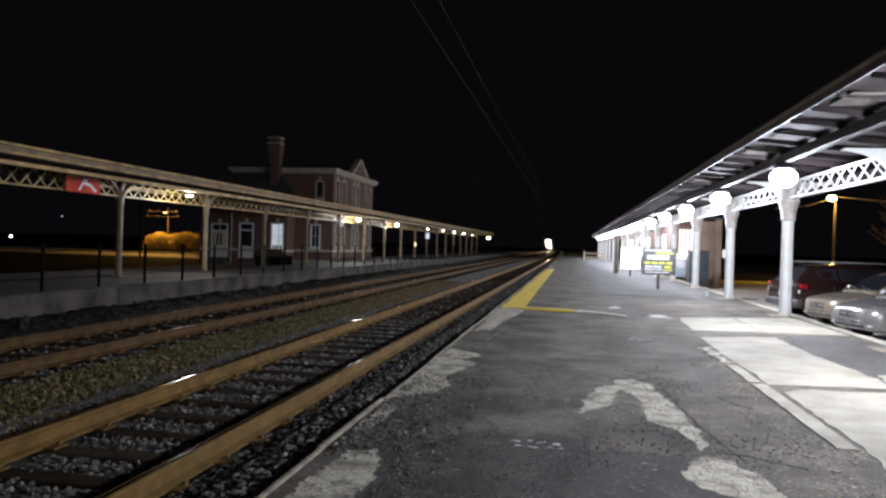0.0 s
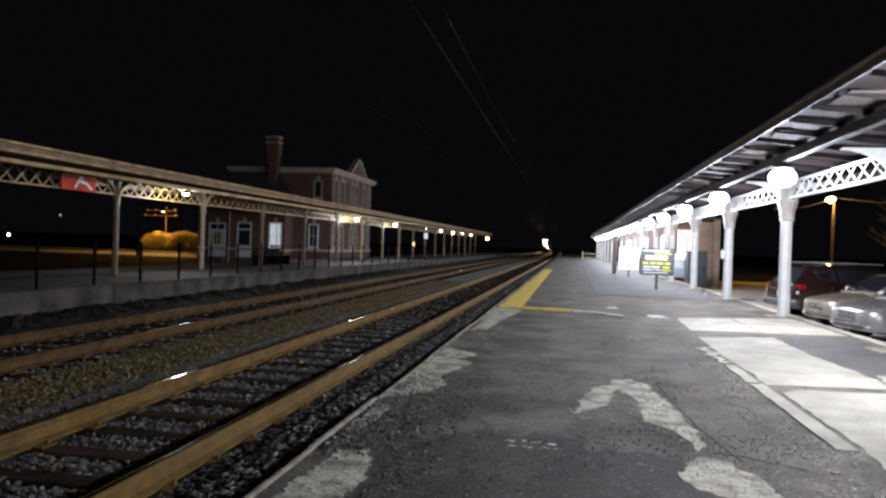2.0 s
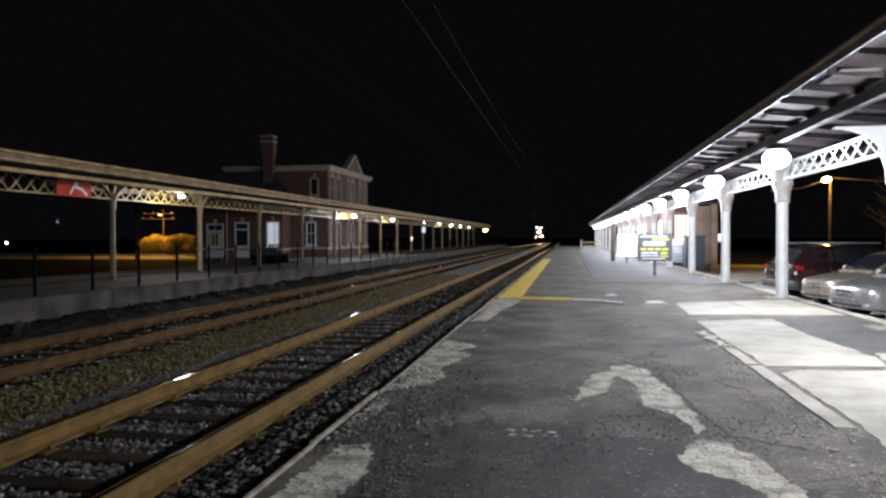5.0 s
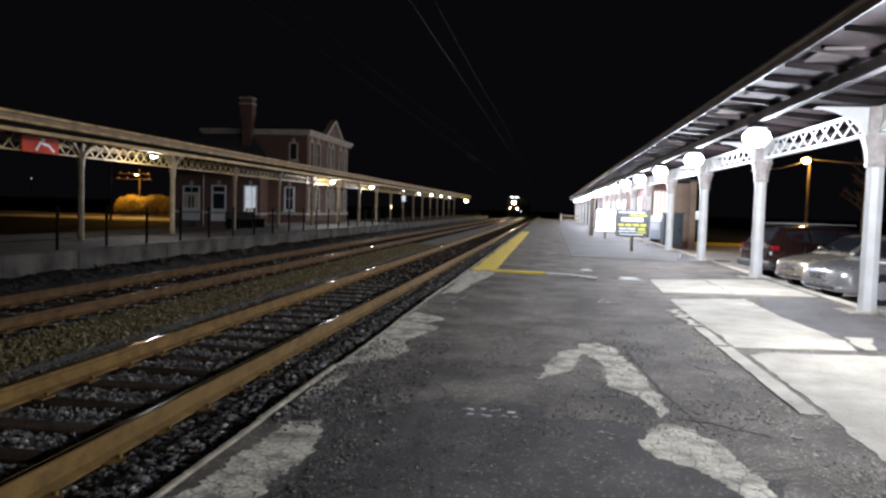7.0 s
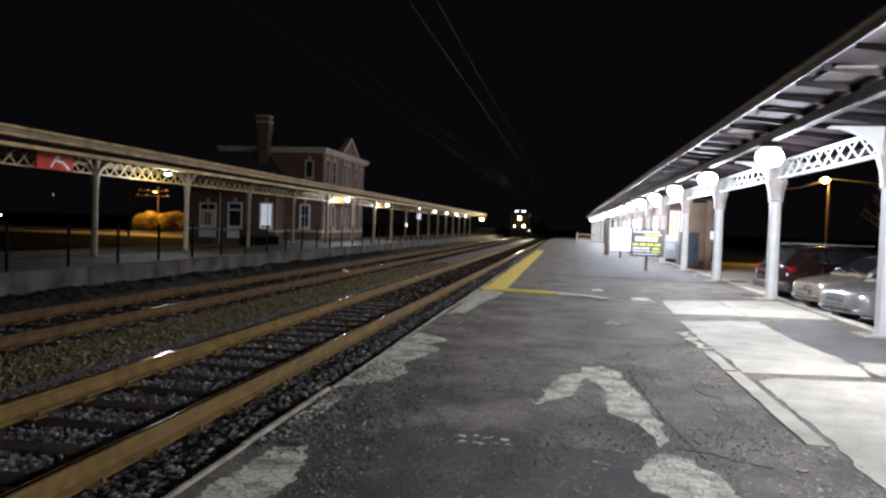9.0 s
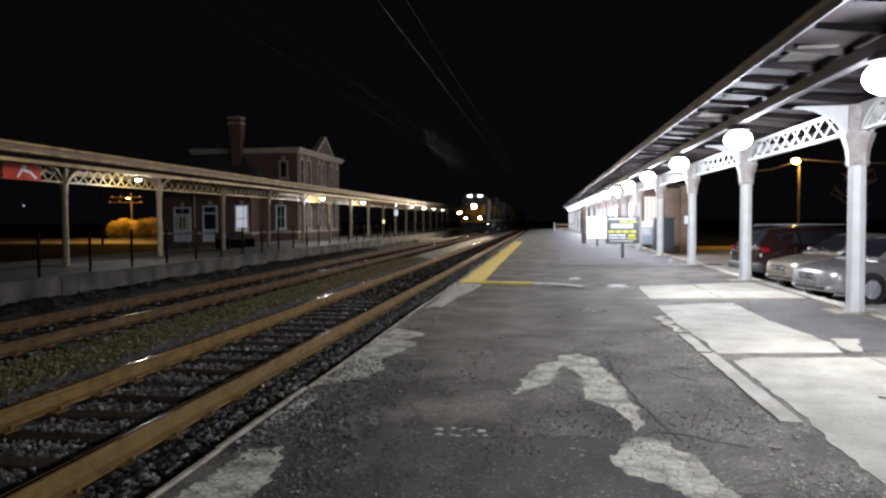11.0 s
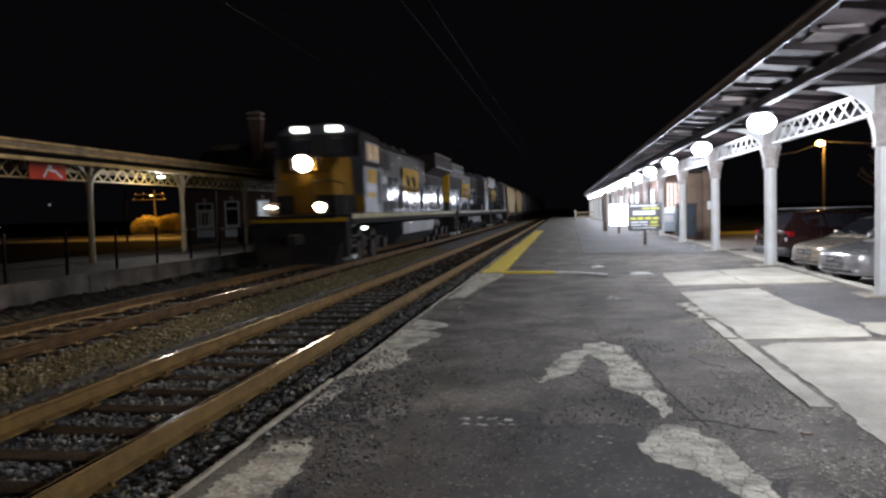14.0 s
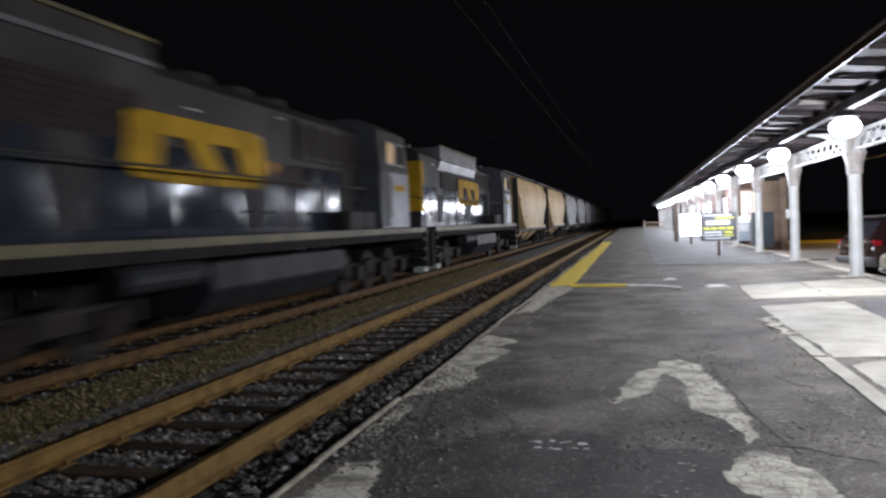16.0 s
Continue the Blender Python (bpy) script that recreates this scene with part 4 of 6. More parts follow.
# dark overgrown cinders heaped along the foot of the wall
cx_s, cy_s = np.linspace(-10.09, -8.7, 21), np.concatenate([np.linspace(4, 45, 620), np.linspace(46, 128, 120)])
heap = [(x, y, -0.53 + (0.25 + 0.07 * noise.noise((y * 0.7, 3, 1)) + 0.05 * noise.noise((x * 4, y * 3, 2)) + 0.05 * noise.noise((x * 11, y * 9, 5)) + 0.04 * noise.noise((x * 27, y * 24, 8))) * min(1, max(0.0, (-8.7 - x) / 1.1))) for y in cy_s for x in cx_s]
me = bpy.data.meshes.new("cinder_strip")
me.from_pydata(heap, [], [(a * 21 + b, a * 21 + b + 1, a * 21 + b + 22, a * 21 + b + 21) for a in range(len(cy_s) - 1) for b in range(20)])
me.materials.append(M_DIRT)
strip = new("cinder_strip", me)
strip.parent = farp
strip.matrix_parent_inverse = farp.matrix_world.inverted()

L_POST_X, L_BAY = -12.9, 5.3
L_POSTS = [20.2 + L_BAY * k for k in range(-5, 17)]
post = canopy_post("cream-painted iron canopy post on the far platform", "far canopy posts", M_FARPOST, M_FARPOST, 2.1, 2.9, M_WALLC, 0.68)
post.location = (L_POST_X, L_POSTS[0], FAR_Z)
for y in L_POSTS[1:]:
    copy_thing(post, pose(L_POST_X, y, FAR_Z))
gir = girder("cream lattice girder under the far canopy", "far canopy girders", L_BAY - 0.36, 2.40, 2.92, M_CREAM, 0.49)
gir.location = (L_POST_X, L_POSTS[0] + 0.18, FAR_Z)
for y in L_POSTS[1:-1]:
    copy_thing(gir, pose(L_POST_X, y + 0.18, FAR_Z))
roof, back = canopy_roof("canopy_roof_far", "timber canopy roof over the far platform", L_POST_X, -8, 109, -11.05, 3.04, 3.18, -11.9, {"deck": M_TIE, "rafter": M_TIE, "beam": M_WOOD}, 1.3)
part("gutter", boxes((-11.04, -10.90, -8, 109, 3.15, 3.215)), M_FASCIA, roof, "weathered tan gutter", 0.015)
part("fascia", boxes((-11.04, -10.985, -8, 109, 3.05, 3.148)), M_WOOD, roof, "brown upper fascia board", 0.008)
part("fascia_moulding", boxes((-11.04, -10.95, -8, 109, 2.985, 3.048)), M_FASCIA, roof, "tan moulding", 0.012)
# Black board put in for the shade of the gap between fascia bands.
part("fascia_shadow_board", boxes((-11.05, -11.03, -8, 109, 2.86, 2.983)), M_IRON, roof, "black board for the shaded gap")
part("lower_fascia", boxes((-11.05, -10.98, -8, 109, 2.77, 2.858)), M_CREAM, roof, "cream lower fascia board", 0.008)

# small lamps of the far canopy
for x, y, z, r in ((-12.0, 22.6, 2.74, 0.10), (-12.0, 6.0, 2.74, 0.15), (-12.2, 43.0, 2.74, 0.12), (-12.2, 52.9, 2.73, 0.12), (-12.6, 66.8, 2.78, 0.06), (-12.6, 75, 2.78, 0.08), (-12.6, 82.5, 2.78, 0.11), (-12.6, 90, 2.78, 0.08), (-12.6, 98, 2.78, 0.08)):
    l = thing("far_canopy_light", "small round white lamp under the far canopy", "lamp", "far canopy lamps", pose(x, y, z))
    bm = bmesh.new()
    ring = lambda q, zz: [(q * math.cos(math.pi / 5 * i), q * math.sin(math.pi / 5 * i), zz) for i in range(10)]
    flat_k = 0.3 if y < 40 else 1.0
    loft(bm, [ring(r * 0.5, -r * 0.9 * flat_k), ring(r * 0.9, -r * 0.55 * flat_k), ring(r * 1.0, -r * 0.1 * flat_k), ring(r * 0.9, 0.0)])
    part("lens", bm, E_SMALL, l, "glowing white lens")
    bm = bmesh.new()
    loft(bm, [ring(r * 1.1, 0.002), ring(r * 0.5, 0.09), ring(0.02, 0.1), ring(0.02, 3.12 - z)])
    part("shade", bm, M_IRON, l, "dark metal shade")
l = thing("end_lamp", "amber lamp at the end of the far canopy", "lamp", m=pose(-11.6, 108.6, 2.4))
bm = bmesh.new()
loft(bm, [ring(0.1, -0.1), ring(0.22, 0.0), ring(0.16, 0.16)])
part("lens", bm, E_SODIUM, l, "glowing amber lens")
part("arm", boxes((-0.02, 0.02, -0.02, 0.02, 0.16, 0.69)), M_IRON, l)

# red banner on the girder
b = thing("banner", "red banner sign with pale arrow on the canopy girder", "sign", m=pose(-12.79, 18.35, 2.72))
part("panel", boxes((-0.02, 0.0, -0.72, 0.72, -0.21, 0.21)), M_RED_SIGN, b, "red panel", 0.004)
bm = bmesh.new()
prism(bm, [(-0.22, -0.14), (-0.16, -0.16), (0.02, 0.06), (-0.03, 0.1)], "x", 0.002, 0.006)
prism(bm, [(0.03, 0.08), (0.30, 0.04), (0.56, -0.13), (0.50, -0.17), (0.28, -0.02), (0.03, 0.02)], "x", 0.002, 0.006)
box(bm, 0.002, 0.006, 0.0, 0.14, 0.1, 0.17)
part("marking", bm, M_SIGN_WHITE, b, "pale painted marking")

# iron fence on the far platform
fence = thing("fence", "black iron fence along the far platform edge", "fence")
fp = finish(boxes((-0.025, 0.025, -0.025, 0.025, 0, 0.98), (-0.032, 0.032, -0.032, 0.032, 0.98, 1.0)), "fence_post", M_IRON)
for k in range(-10, 55):
    piece("fence_post", fp, fence, (-10.32, 19.3 + 1.87 * k, FAR_Z + 0.05))
for z in (0.3, 0.88):
    part("fence_rail", boxes((-10.328, -10.312, 0.6, 120, FAR_Z + z, FAR_Z + z + 0.012)), M_IRON, fence)

def weed(x, y, z, n, h):
    w = thing("weed", "dark weed tuft growing beside the far platform", "weed", "weeds", pose(x, y, z))
    bm = bmesh.new()
    for k in range(n):
        a, l = random.uniform(0, 6.28), h * random.uniform(0.5, 1.1)
        d = Vector((math.cos(a), math.sin(a), 0)) * l * random.uniform(0.2, 0.7)
        side = Vector((-math.sin(a), math.cos(a), 0)) * 0.02
        p, q = Vector((random.uniform(-0.08, 0.08), random.uniform(-0.12, 0.12), 0)), Vector((0, 0, l))
        bm.faces.new([bm.verts.new(v) for v in (p - side, p + side, p + d * 0.5 + q * 0.7 + side * 0.8, p + d + q)])
    tagged(part("tuft", bm, M_LEAF_DARK, w), kind="stuff")


for k in range(60):
    y = 9 + 0.85 * k + random.uniform(-0.5, 0.5)
    weed(-9.75 + random.uniform(-0.15, 0.5), y, -0.48, random.randint(14, 34), random.uniform(0.14, 0.36))

# bench between the posts
bn = thing("bench", "dark slatted bench with a high back on the far platform", "bench", m=pose(-13.7, 34.0, FAR_Z))
part("back_panel", boxes((-0.34, -0.28, -1.6, 1.6, 0.1, 0.78)), M_IRON, bn, "", 0.01)
for k in range(4):
    part("seat_slat", boxes((-0.26 + k * 0.15, -0.14 + k * 0.15, -1.6, 1.6, 0.42, 0.46)), M_IRON, bn)
for yy in (-1.5, 0, 1.5):
    part("leg", boxes((-0.3, 0.3, yy - 0.04, yy + 0.04, 0, 0.42)), M_IRON, bn)
part("top_board", boxes((-0.36, -0.2, 0.6, 1.62, 0.78, 0.83)), M_CREAM, bn, "pale top board")


# ---- far station building ----
def opening(parent, axis, a, b, z0, z1, pos, kind, bars=1, name="window"):
    """A framed window or door on a wall. axis y: wall faces -y at y=pos, spans x a..b; axis x: wall faces +x at x=pos, spans y a..b."""
    sg = -1 if axis == "y" else 1

    def slab(u0, u1, w0, w1, d0, d1):
        d0, d1 = sorted((pos + sg * d0, pos + sg * d1))
        return (u0, u1, d0, d1, w0, w1) if axis == "y" else (d0, d1, u0, u1, w0, w1)
    t = 0.11
    if name == "window":
        o = part("window", boxes(slab(a, a + t, z0, z1, 0, 0.07), slab(b - t, b, z0, z1, 0, 0.07), slab(a + t, b - t, z1 - t, z1, 0, 0.07), slab(a + t, b - t, z0, z0 + t, 0, 0.07), slab(a - 0.06, b + 0.06, z0 - 0.09, z0 - 0.002, 0, 0.14)), M_SIGN_WHITE if kind != "dim" else M_STONEB, parent, "white-framed sash window")
    else:
        o = part("door", boxes(slab(a, a + t, z0, z1, 0, 0.07), slab(b - t, b, z0, z1, 0, 0.07), slab(a + t, b - t, z1 - t, z1, 0, 0.07), slab(a + t, b - t, z1 - 0.62, z1 - 0.5, 0, 0.06), slab(a + t, b - t, z0, z0 + 0.9, 0.0, 0.03)), M_SIGN_WHITE, parent, "white-framed door with a glazed transom")
    part("pane", boxes(slab(a + t, b - t, z0 + t, z1 - t, 0.004, 0.012)), E_BLIND if kind == "lit" else M_GLASS_DARK, o, "lit window blind" if kind == "lit" else "dark glass")
    bm = bmesh.new()
    for k in range(1, bars + 1):
        u = a + t + (b - a - 2 * t) * k / (bars + 1)
        box(bm, *slab(u - 0.02, u + 0.02, z0 + t, z1 - t, 0.013, 0.035))
    if name == "window":
        zm = (z0 + z1) / 2
        box(bm, *slab(a + t, b - t, zm - 0.025, zm + 0.025, 0.036, 0.05))
    if bars:
        part("glazing_bar", bm, M_SIGN_WHITE if kind != "dim" else M_STONEB, o)
    part("keystone", boxes(slab((a + b) / 2 - 0.12, (a + b) / 2 + 0.12, z1 + 0.02, z1 + 0.32, 0, 0.06)), M_STONEB, o, "pale keystone")
    return o


BX, BY = -17.4, 53.7
bld = thing("station_building", "two-storey red brick station house with pale trim", "building")
part("main_wall", boxes((-25.4, BX, BY, 64.9, -0.75, 6.6)), M_BRICK, bld, "red brick walls")
part("wing_wall", boxes((-27.3, -20.4, 52.2, 64, -0.75, 3.35)), M_BRICK, bld, "low red brick wing")
part("base_course", boxes((BX, BX + 0.08, BY - 0.08, 64.98, 0.5, 0.68), (-20.3, BX, BY - 0.08, BY, 0.5, 0.68)), M_STONEB, bld, "pale stone band")
part("base_course", boxes((-27.3, -20.32, 52.12, 52.2, 0.42, 0.6), (-20.4, -20.32, 52.2, 53.6, 0.42, 0.6)), M_STONEB, bld, "pale stone band")
part("cornice", boxes((-25.7, BX + 0.38, BY - 0.42, 65.25, 6.6, 6.83), (-25.6, BX + 0.24, BY - 0.26, 65.1, 6.44, 6.598)), M_STONEB, bld, "pale projecting cornice", 0.02)
bm = bmesh.new()
loft(bm, [[(-25.7, BY - 0.38, 6.834), (BX + 0.34, BY - 0.38, 6.834), (BX + 0.34, 65.2, 6.834), (-25.7, 65.2, 6.834)], [(-23, 56.5, 7.3), (-19.6, 56.5, 7.3), (-19.6, 63, 7.3), (-23, 63, 7.3)]])
part("roof", bm, M_SLATE, bld, "low dark slate roof")
bm = bmesh.new()
loft(bm, [[(-27.6, 51.9, 3.36), (-18.8, 51.9, 3.36), (-18.8, 53.69, 3.36), (-27.6, 53.69, 3.36)], [(-26.0, 52.9, 6.3), (-21.4, 52.9, 6.3), (-21.4, 53.69, 6.3), (-26.0, 53.69, 6.3)]])
part("wing_roof", bm, M_SLATE, bld, "dark slate wing roof")
bm = bmesh.new()
prism(bm, [(57.55, 6.84), (61.65, 6.84), (59.6, 8.02)], "x", BX - 0.02, BX + 0.3)
g = part("gable", bm, M_BRICK, bld, "small brick front gable")
bm = bmesh.new()
for ya, yb in ((57.5, 59.6), (61.7, 59.6)):
    prism(bm, [(ya, 6.85), (yb, 8.06), (yb, 8.26), (ya + (-0.3 if ya < yb else 0.3), 6.85)], "x", BX - 0.04, BX + 0.42)
part("raking_cornice", bm, M_STONEB, g, "pale raking cornice")
bm = bmesh.new()
rect = lambda x0, x1, y0, y1, z: [(x0, y0, z), (x1, y0, z), (x1, y1, z), (x0, y1, z)]
loft(bm, [rect(-22.06, -21.36, 52.62, 53.2, 5.2), rect(-22.06, -21.36, 52.62, 53.2, 6.95), rect(-22.18, -21.26, 52.5, 53.23, 8.0), rect(-22.18, -21.26, 52.5, 53.23, 9.05)])
ch = part("chimney", bm, M_BRICK, bld, "tall brick chimney flaring upwards")
for z in (8.52, 8.93):
    part("chimney_band", boxes((-22.25, -21.19, 52.44, 53.24, z, z + 0.09)), M_STONEB, ch, "pale stone band")
part("chimney_pot", boxes((-21.9, -21.55, 52.75, 53.0, 9.05, 9.16)), M_BRICK, ch)
d = opening(bld, "y", -26.4, -25.05, -0.1, 2.45, 52.2, "dark", 1, "door")
part("door_leaf", boxes((-26.28, -25.95, 52.12, 52.17, 0.8, 1.83), (-25.5, -25.17, 52.12, 52.17, 0.8, 1.83), (-25.78, -25.67, 52.12, 52.17, 0.8, 1.83), (-25.95, -25.5, 52.12, 52.17, 1.7, 1.83)), M_CREAM_DOOR, d, "cream panelled door leaf")
opening(bld, "y", -24.15, -23.0, -0.1, 2.55, 52.2, "dark", 0, "door")
w = opening(bld, "y", -21.66, -20.62, 0.6, 2.6, 52.2, "lit", 2)
for k in range(3):
    part("lower_pane", boxes((-21.50 + k * 0.265, -21.31 + k * 0.265, 52.175, 52.186, 0.74, 0.92)), M_GLASS_DARK, w, "dark lower pane")
for k in range(7):
    part("curtain_fold", boxes((-21.53 + k * 0.115, -21.50 + k * 0.115, 52.180, 52.187, 0.95, 2.48)), M_STONEB, w, "grey curtain fold")
opening(bld, "y", -19.1, -18.3, 0.8, 2.6, BY, "dark", 1)
opening(bld, "y", -18.8, -18.1, 4.55, 5.9, BY, "dim", 0)
for a, b in ((54.2, 55.2), (55.8, 56.8), (58.6, 59.4), (59.8, 60.6), (62.0, 62.8), (63.6, 64.4)):
    opening(bld, "x", a, b, 4.15, 6.1, BX, "dim", 1)
    opening(bld, "x", a, b, 0.8, 2.6, BX, "dim", 1)
bm = bmesh.new()
cyl(bm, (-24.75, 52.1, -0.5), (-24.75, 52.1, 3.3), 0.05, 8)
part("downpipe", bm, M_STONEB, bld, "pale downpipe")
part("step", boxes((-26.6, -24.9, 51.4, 52.19, -0.75, -0.12)), M_WALLC, bld, "concrete step")

# ground on the far side: road strip and hedge lit by a roadside lamp
tagged(sheet("road", ((-140, 66), (-30, 66), (-30, 76), (-140, 76)), -0.70, M_ROAD, None, 0.04), "distant road across the grass", "road", kind="structure")
tagged(part("road_kerb", boxes((-140, -30, 76.0, 76.6, -0.75, -0.45)), M_KERB), "pale kerb along the distant road", "kerb", kind="structure")


def leaves(name, blobs, count, size):
    v, f = [], []
    for k in range(count):
        cx, cy, cz, rx, ry, rz = blobs[rng.integers(len(blobs))]
        d = rng.normal(size=3)
        d /= np.linalg.norm(d)
        rr = rng.uniform(0.7, 1.05)
        c = np.array((cx, cy, cz)) + d * (rx, ry, rz) * rr
        if c[2] < -0.7:
            continue
        u, w = rng.normal(size=3), rng.normal(size=3)
        u *= size * rng.uniform(0.6, 1.2) / np.linalg.norm(u)
        w *= size * 0.6 / np.linalg.norm(w)
        b = len(v)
        v.extend((tuple(c - u), tuple(c - w), tuple(c + u), tuple(c + w)))
        f.append((b, b + 1, b + 2, b + 3))
    m = bpy.data.meshes.new(name)
    m.from_pydata(v, [], f)
    m.materials.append(M_LEAF)
    return new(name, m)


hedge = leaves("hedge", [(-47.0 + 0.72 * k, 78.1 + 0.4 * math.sin(k * 2.1), 0.32 + 0.3 * math.sin(k * 0.33 + 0.2), 1.05, 1.1, 1.08 + 0.24 * math.sin(k * 1.3)) for k in range(9)], 24000, 0.11)
tagged(hedge, "rounded hedge lit orange by a roadside lamp", "hedge")


def utility_pole(label, m, h, arms):
    p = thing("utility_pole", label, "utility pole", m=m)
    bm = bmesh.new()
    cyl(bm, (0, 0, 0), (0, 0, h), 0.11, 10, 0.08)
    part("pole", bm, M_POLE, p, "brown wooden pole")
    for z, w in arms:
        part("crossarm", boxes((-w, w * 0.5, -0.045, 0.045, z - 0.04, z + 0.04)), M_POLE, p, "timber crossarm", 0.01)
        bm = bmesh.new()
        for k in (-0.9, -0.5, 0.4):
            cyl(bm, (w * k, 0, z + 0.061), (w * k, 0, z + 0.2), 0.035, 6)
        part("insulator", bm, M_STONEB, p)
    return p


p = utility_pole("wooden roadside pole with crossarms and an amber lamp", pose(-46.2, 80, -0.7), 5.4, ((4.9, 2.6), (4.3, 2.9)))
bm = bmesh.new()
tube(bm, [(0.05, 0, 4.5), (0.6, -1.2, 4.72), (1.35, -2.9, 4.75)], 0.03, 6)
part("lamp_arm", bm, M_IRON, p)
part("lamp_head", boxes((1.2, 1.6, -3.2, -2.8, 4.702, 4.84)), M_IRON, p, "", 0.02)
part("lens", boxes((1.24, 1.56, -3.1, -2.9, 4.63, 4.698)), E_AMBER_FAINT, p, "glowing amber lens")
p = utility_pole("wooden pole with an amber street lamp behind the car park", pose(19.9, 60.0, LOT_Z), 6.4, ())
part("lamp_arm", boxes((-0.5, 0.0, -0.03, 0.03, 6.15, 6.2)), M_IRON, p)
bm = bmesh.new()
loft(bm, [ring(0.1, 5.95), ring(0.3, 6.08), ring(0.3, 6.2), ring(0.12, 6.32)])
for v in bm.verts:
    v.co.x -= 0.35
    v.co.y -= 0.3
part("lens", bm, E_SODIUM, p, "glowing amber globe")
bm = bmesh.new()
tube(bm, [(0, 0, 6.3), (4, 2, 6.15), (9, 4, 6.15), (16, 8, 6.4)], 0.04, 5)
tube(bm, [(0, 0, 6.2), (-3.2, -4, 5.3), (-6, -7, 4.9)], 0.035, 5)
part("cable", bm, M_KERB, p, "service cables")
lamp_pole = p
copy_thing(lamp_pole, pose(24.9, 33.8, LOT_Z))
p = utility_pole("bare wooden pole beside the grass", pose(-38.4, 62, -0.7), 5.2, ())

# lights far off beyond the grass, and a lit sign and lamp under the far canopy
for x, y, z, r, mm in ((-75.3, 90.0, 0.68, 0.11, E_SMALL), (-105.4, 140.0, 4.8, 0.10, E_FAINT)):
    dl = thing("distant_lamp", "small white lamp on a post far across the grass", "lamp", "distant lamps", pose(x, y, -0.75))
    bm = bmesh.new()
    cyl(bm, (0, 0, 0), (0, 0, z + 0.75 - r), 0.05, 8, 0.035)
    part("post", bm, M_IRON, dl, "dark slim post")
    bm = bmesh.new()
    loft(bm, [ring(r * 0.6, z + 0.75 - r), ring(r, z + 0.75 - r * 0.3), ring(r, z + 0.75 + r * 0.4), ring(r * 0.5, z + 0.75 + r)])
    part("lens", bm, mm, dl, "glowing white lens")
ls = thing("lit_sign", "small lit white sign on a far canopy post", "sign", m=pose(-12.79, 67.75, 2.1))
part("panel", boxes((-0.16, 0.16, -0.06, -0.02, -0.26, 0.26)), E_BLIND, ls, "glowing white panel")
part("frame", boxes((-0.18, 0.18, -0.018, 0.02, -0.28, 0.28)), M_IRON, ls)
wl = thing("wall_lamp", "small amber lamp on a far canopy post", "lamp", m=pose(-12.79, 62.45, 1.3))
part("bracket", boxes((-0.03, 0.03, -0.02, 0.05, -0.05, 0.05)), M_IRON, wl)
part("lens", boxes((-0.05, 0.05, -0.1, -0.022, -0.17, 0.17)), E_AMBER_FAINT, wl, "glowing amber lens", 0.02)

# bare tree behind the car park
tree = thing("tree", "slender leafless tree behind the parked cars", "tree", m=pose(19.0, 47.6, LOT_Z))
bm = bmesh.new()
cyl(bm, (0, 0, 0), (0.1, 0, 2.6), 0.16, 8, 0.11)
cyl(bm, (0.1, 0, 2.6), (0.2, 0.1, 5.2), 0.11, 7, 0.05)
part("trunk", bm, M_BARK, tree)
bm = bmesh.new()
r3 = random.Random(5)
for k in range(26):
    z = r3.uniform(1.9, 5.0)
    a = r3.uniform(0, 6.28)
    l = r3.uniform(0.6, 1.7) * (1.2 - z / 7)
    s0 = Vector((0.12, 0.03, z))
    e0 = s0 + Vector((math.cos(a) * l, math.sin(a) * l, l * 0.7))
    cyl(bm, s0, e0, 0.035, 5, 0.012)
    for q in range(4):
        s1 = s0.lerp(e0, r3.uniform(0.35, 0.95))
        e1 = s1 + Vector((r3.uniform(-0.5, 0.5), r3.uniform(-0.5, 0.5), r3.uniform(0.1, 0.6)))
        cyl(bm, s1, e1, 0.013, 4, 0.004)
tagged(part("twigwork", bm, M_BARK, tree), kind="stuff")

# ---- shelter building on the near platform ----
sh = thing("waiting_room", "low tan waiting room under the near canopy", "building")
part("main_wall", boxes((5.7, 8.0, 40.2, 78, -0.45, 3.0)), M_BRICK, sh, "brick walls")
part("corner_post", boxes((7.75, 8.06, 40.05, 40.35, -0.44, 3.1)), M_SHELTER, sh, "tan corner board", 0.01)
part("corner_post", boxes((5.62, 5.85, 40.05, 40.3, -0.0, 3.1)), M_SHELTER, sh, "tan corner board", 0.01)
part("roof", boxes((5.5, 8.4, 39.8, 78.4, 3.102, 3.2)), M_ROOFTOP, sh, "flat dark roof")
for k in range(6):
    part("siding_board", boxes((6.95 + k * 0.13, 7.07 + k * 0.13, 40.12, 40.195, 0.0, 3.0)), M_SHELTER, sh)
w = part("window", boxes((5.86, 6.9, 40.1, 40.19, 1.05, 1.15), (5.86, 6.9, 40.1, 40.19, 2.55, 2.65), (5.86, 5.94, 40.1, 40.19, 1.15, 2.55), (6.82, 6.9, 40.1, 40.19, 1.15, 2.55)), M_SHELTER, sh, "tan window frame")
part("pane", boxes((5.94, 6.82, 40.15, 40.18, 1.15, 2.55)), E_WARMWIN, w, "warm lit glass")
for k in range(4):
    part("mullion", boxes((6.07 + k * 0.19, 6.11 + k * 0.19, 40.1, 40.14, 1.15, 2.55)), M_SHELTER, w)
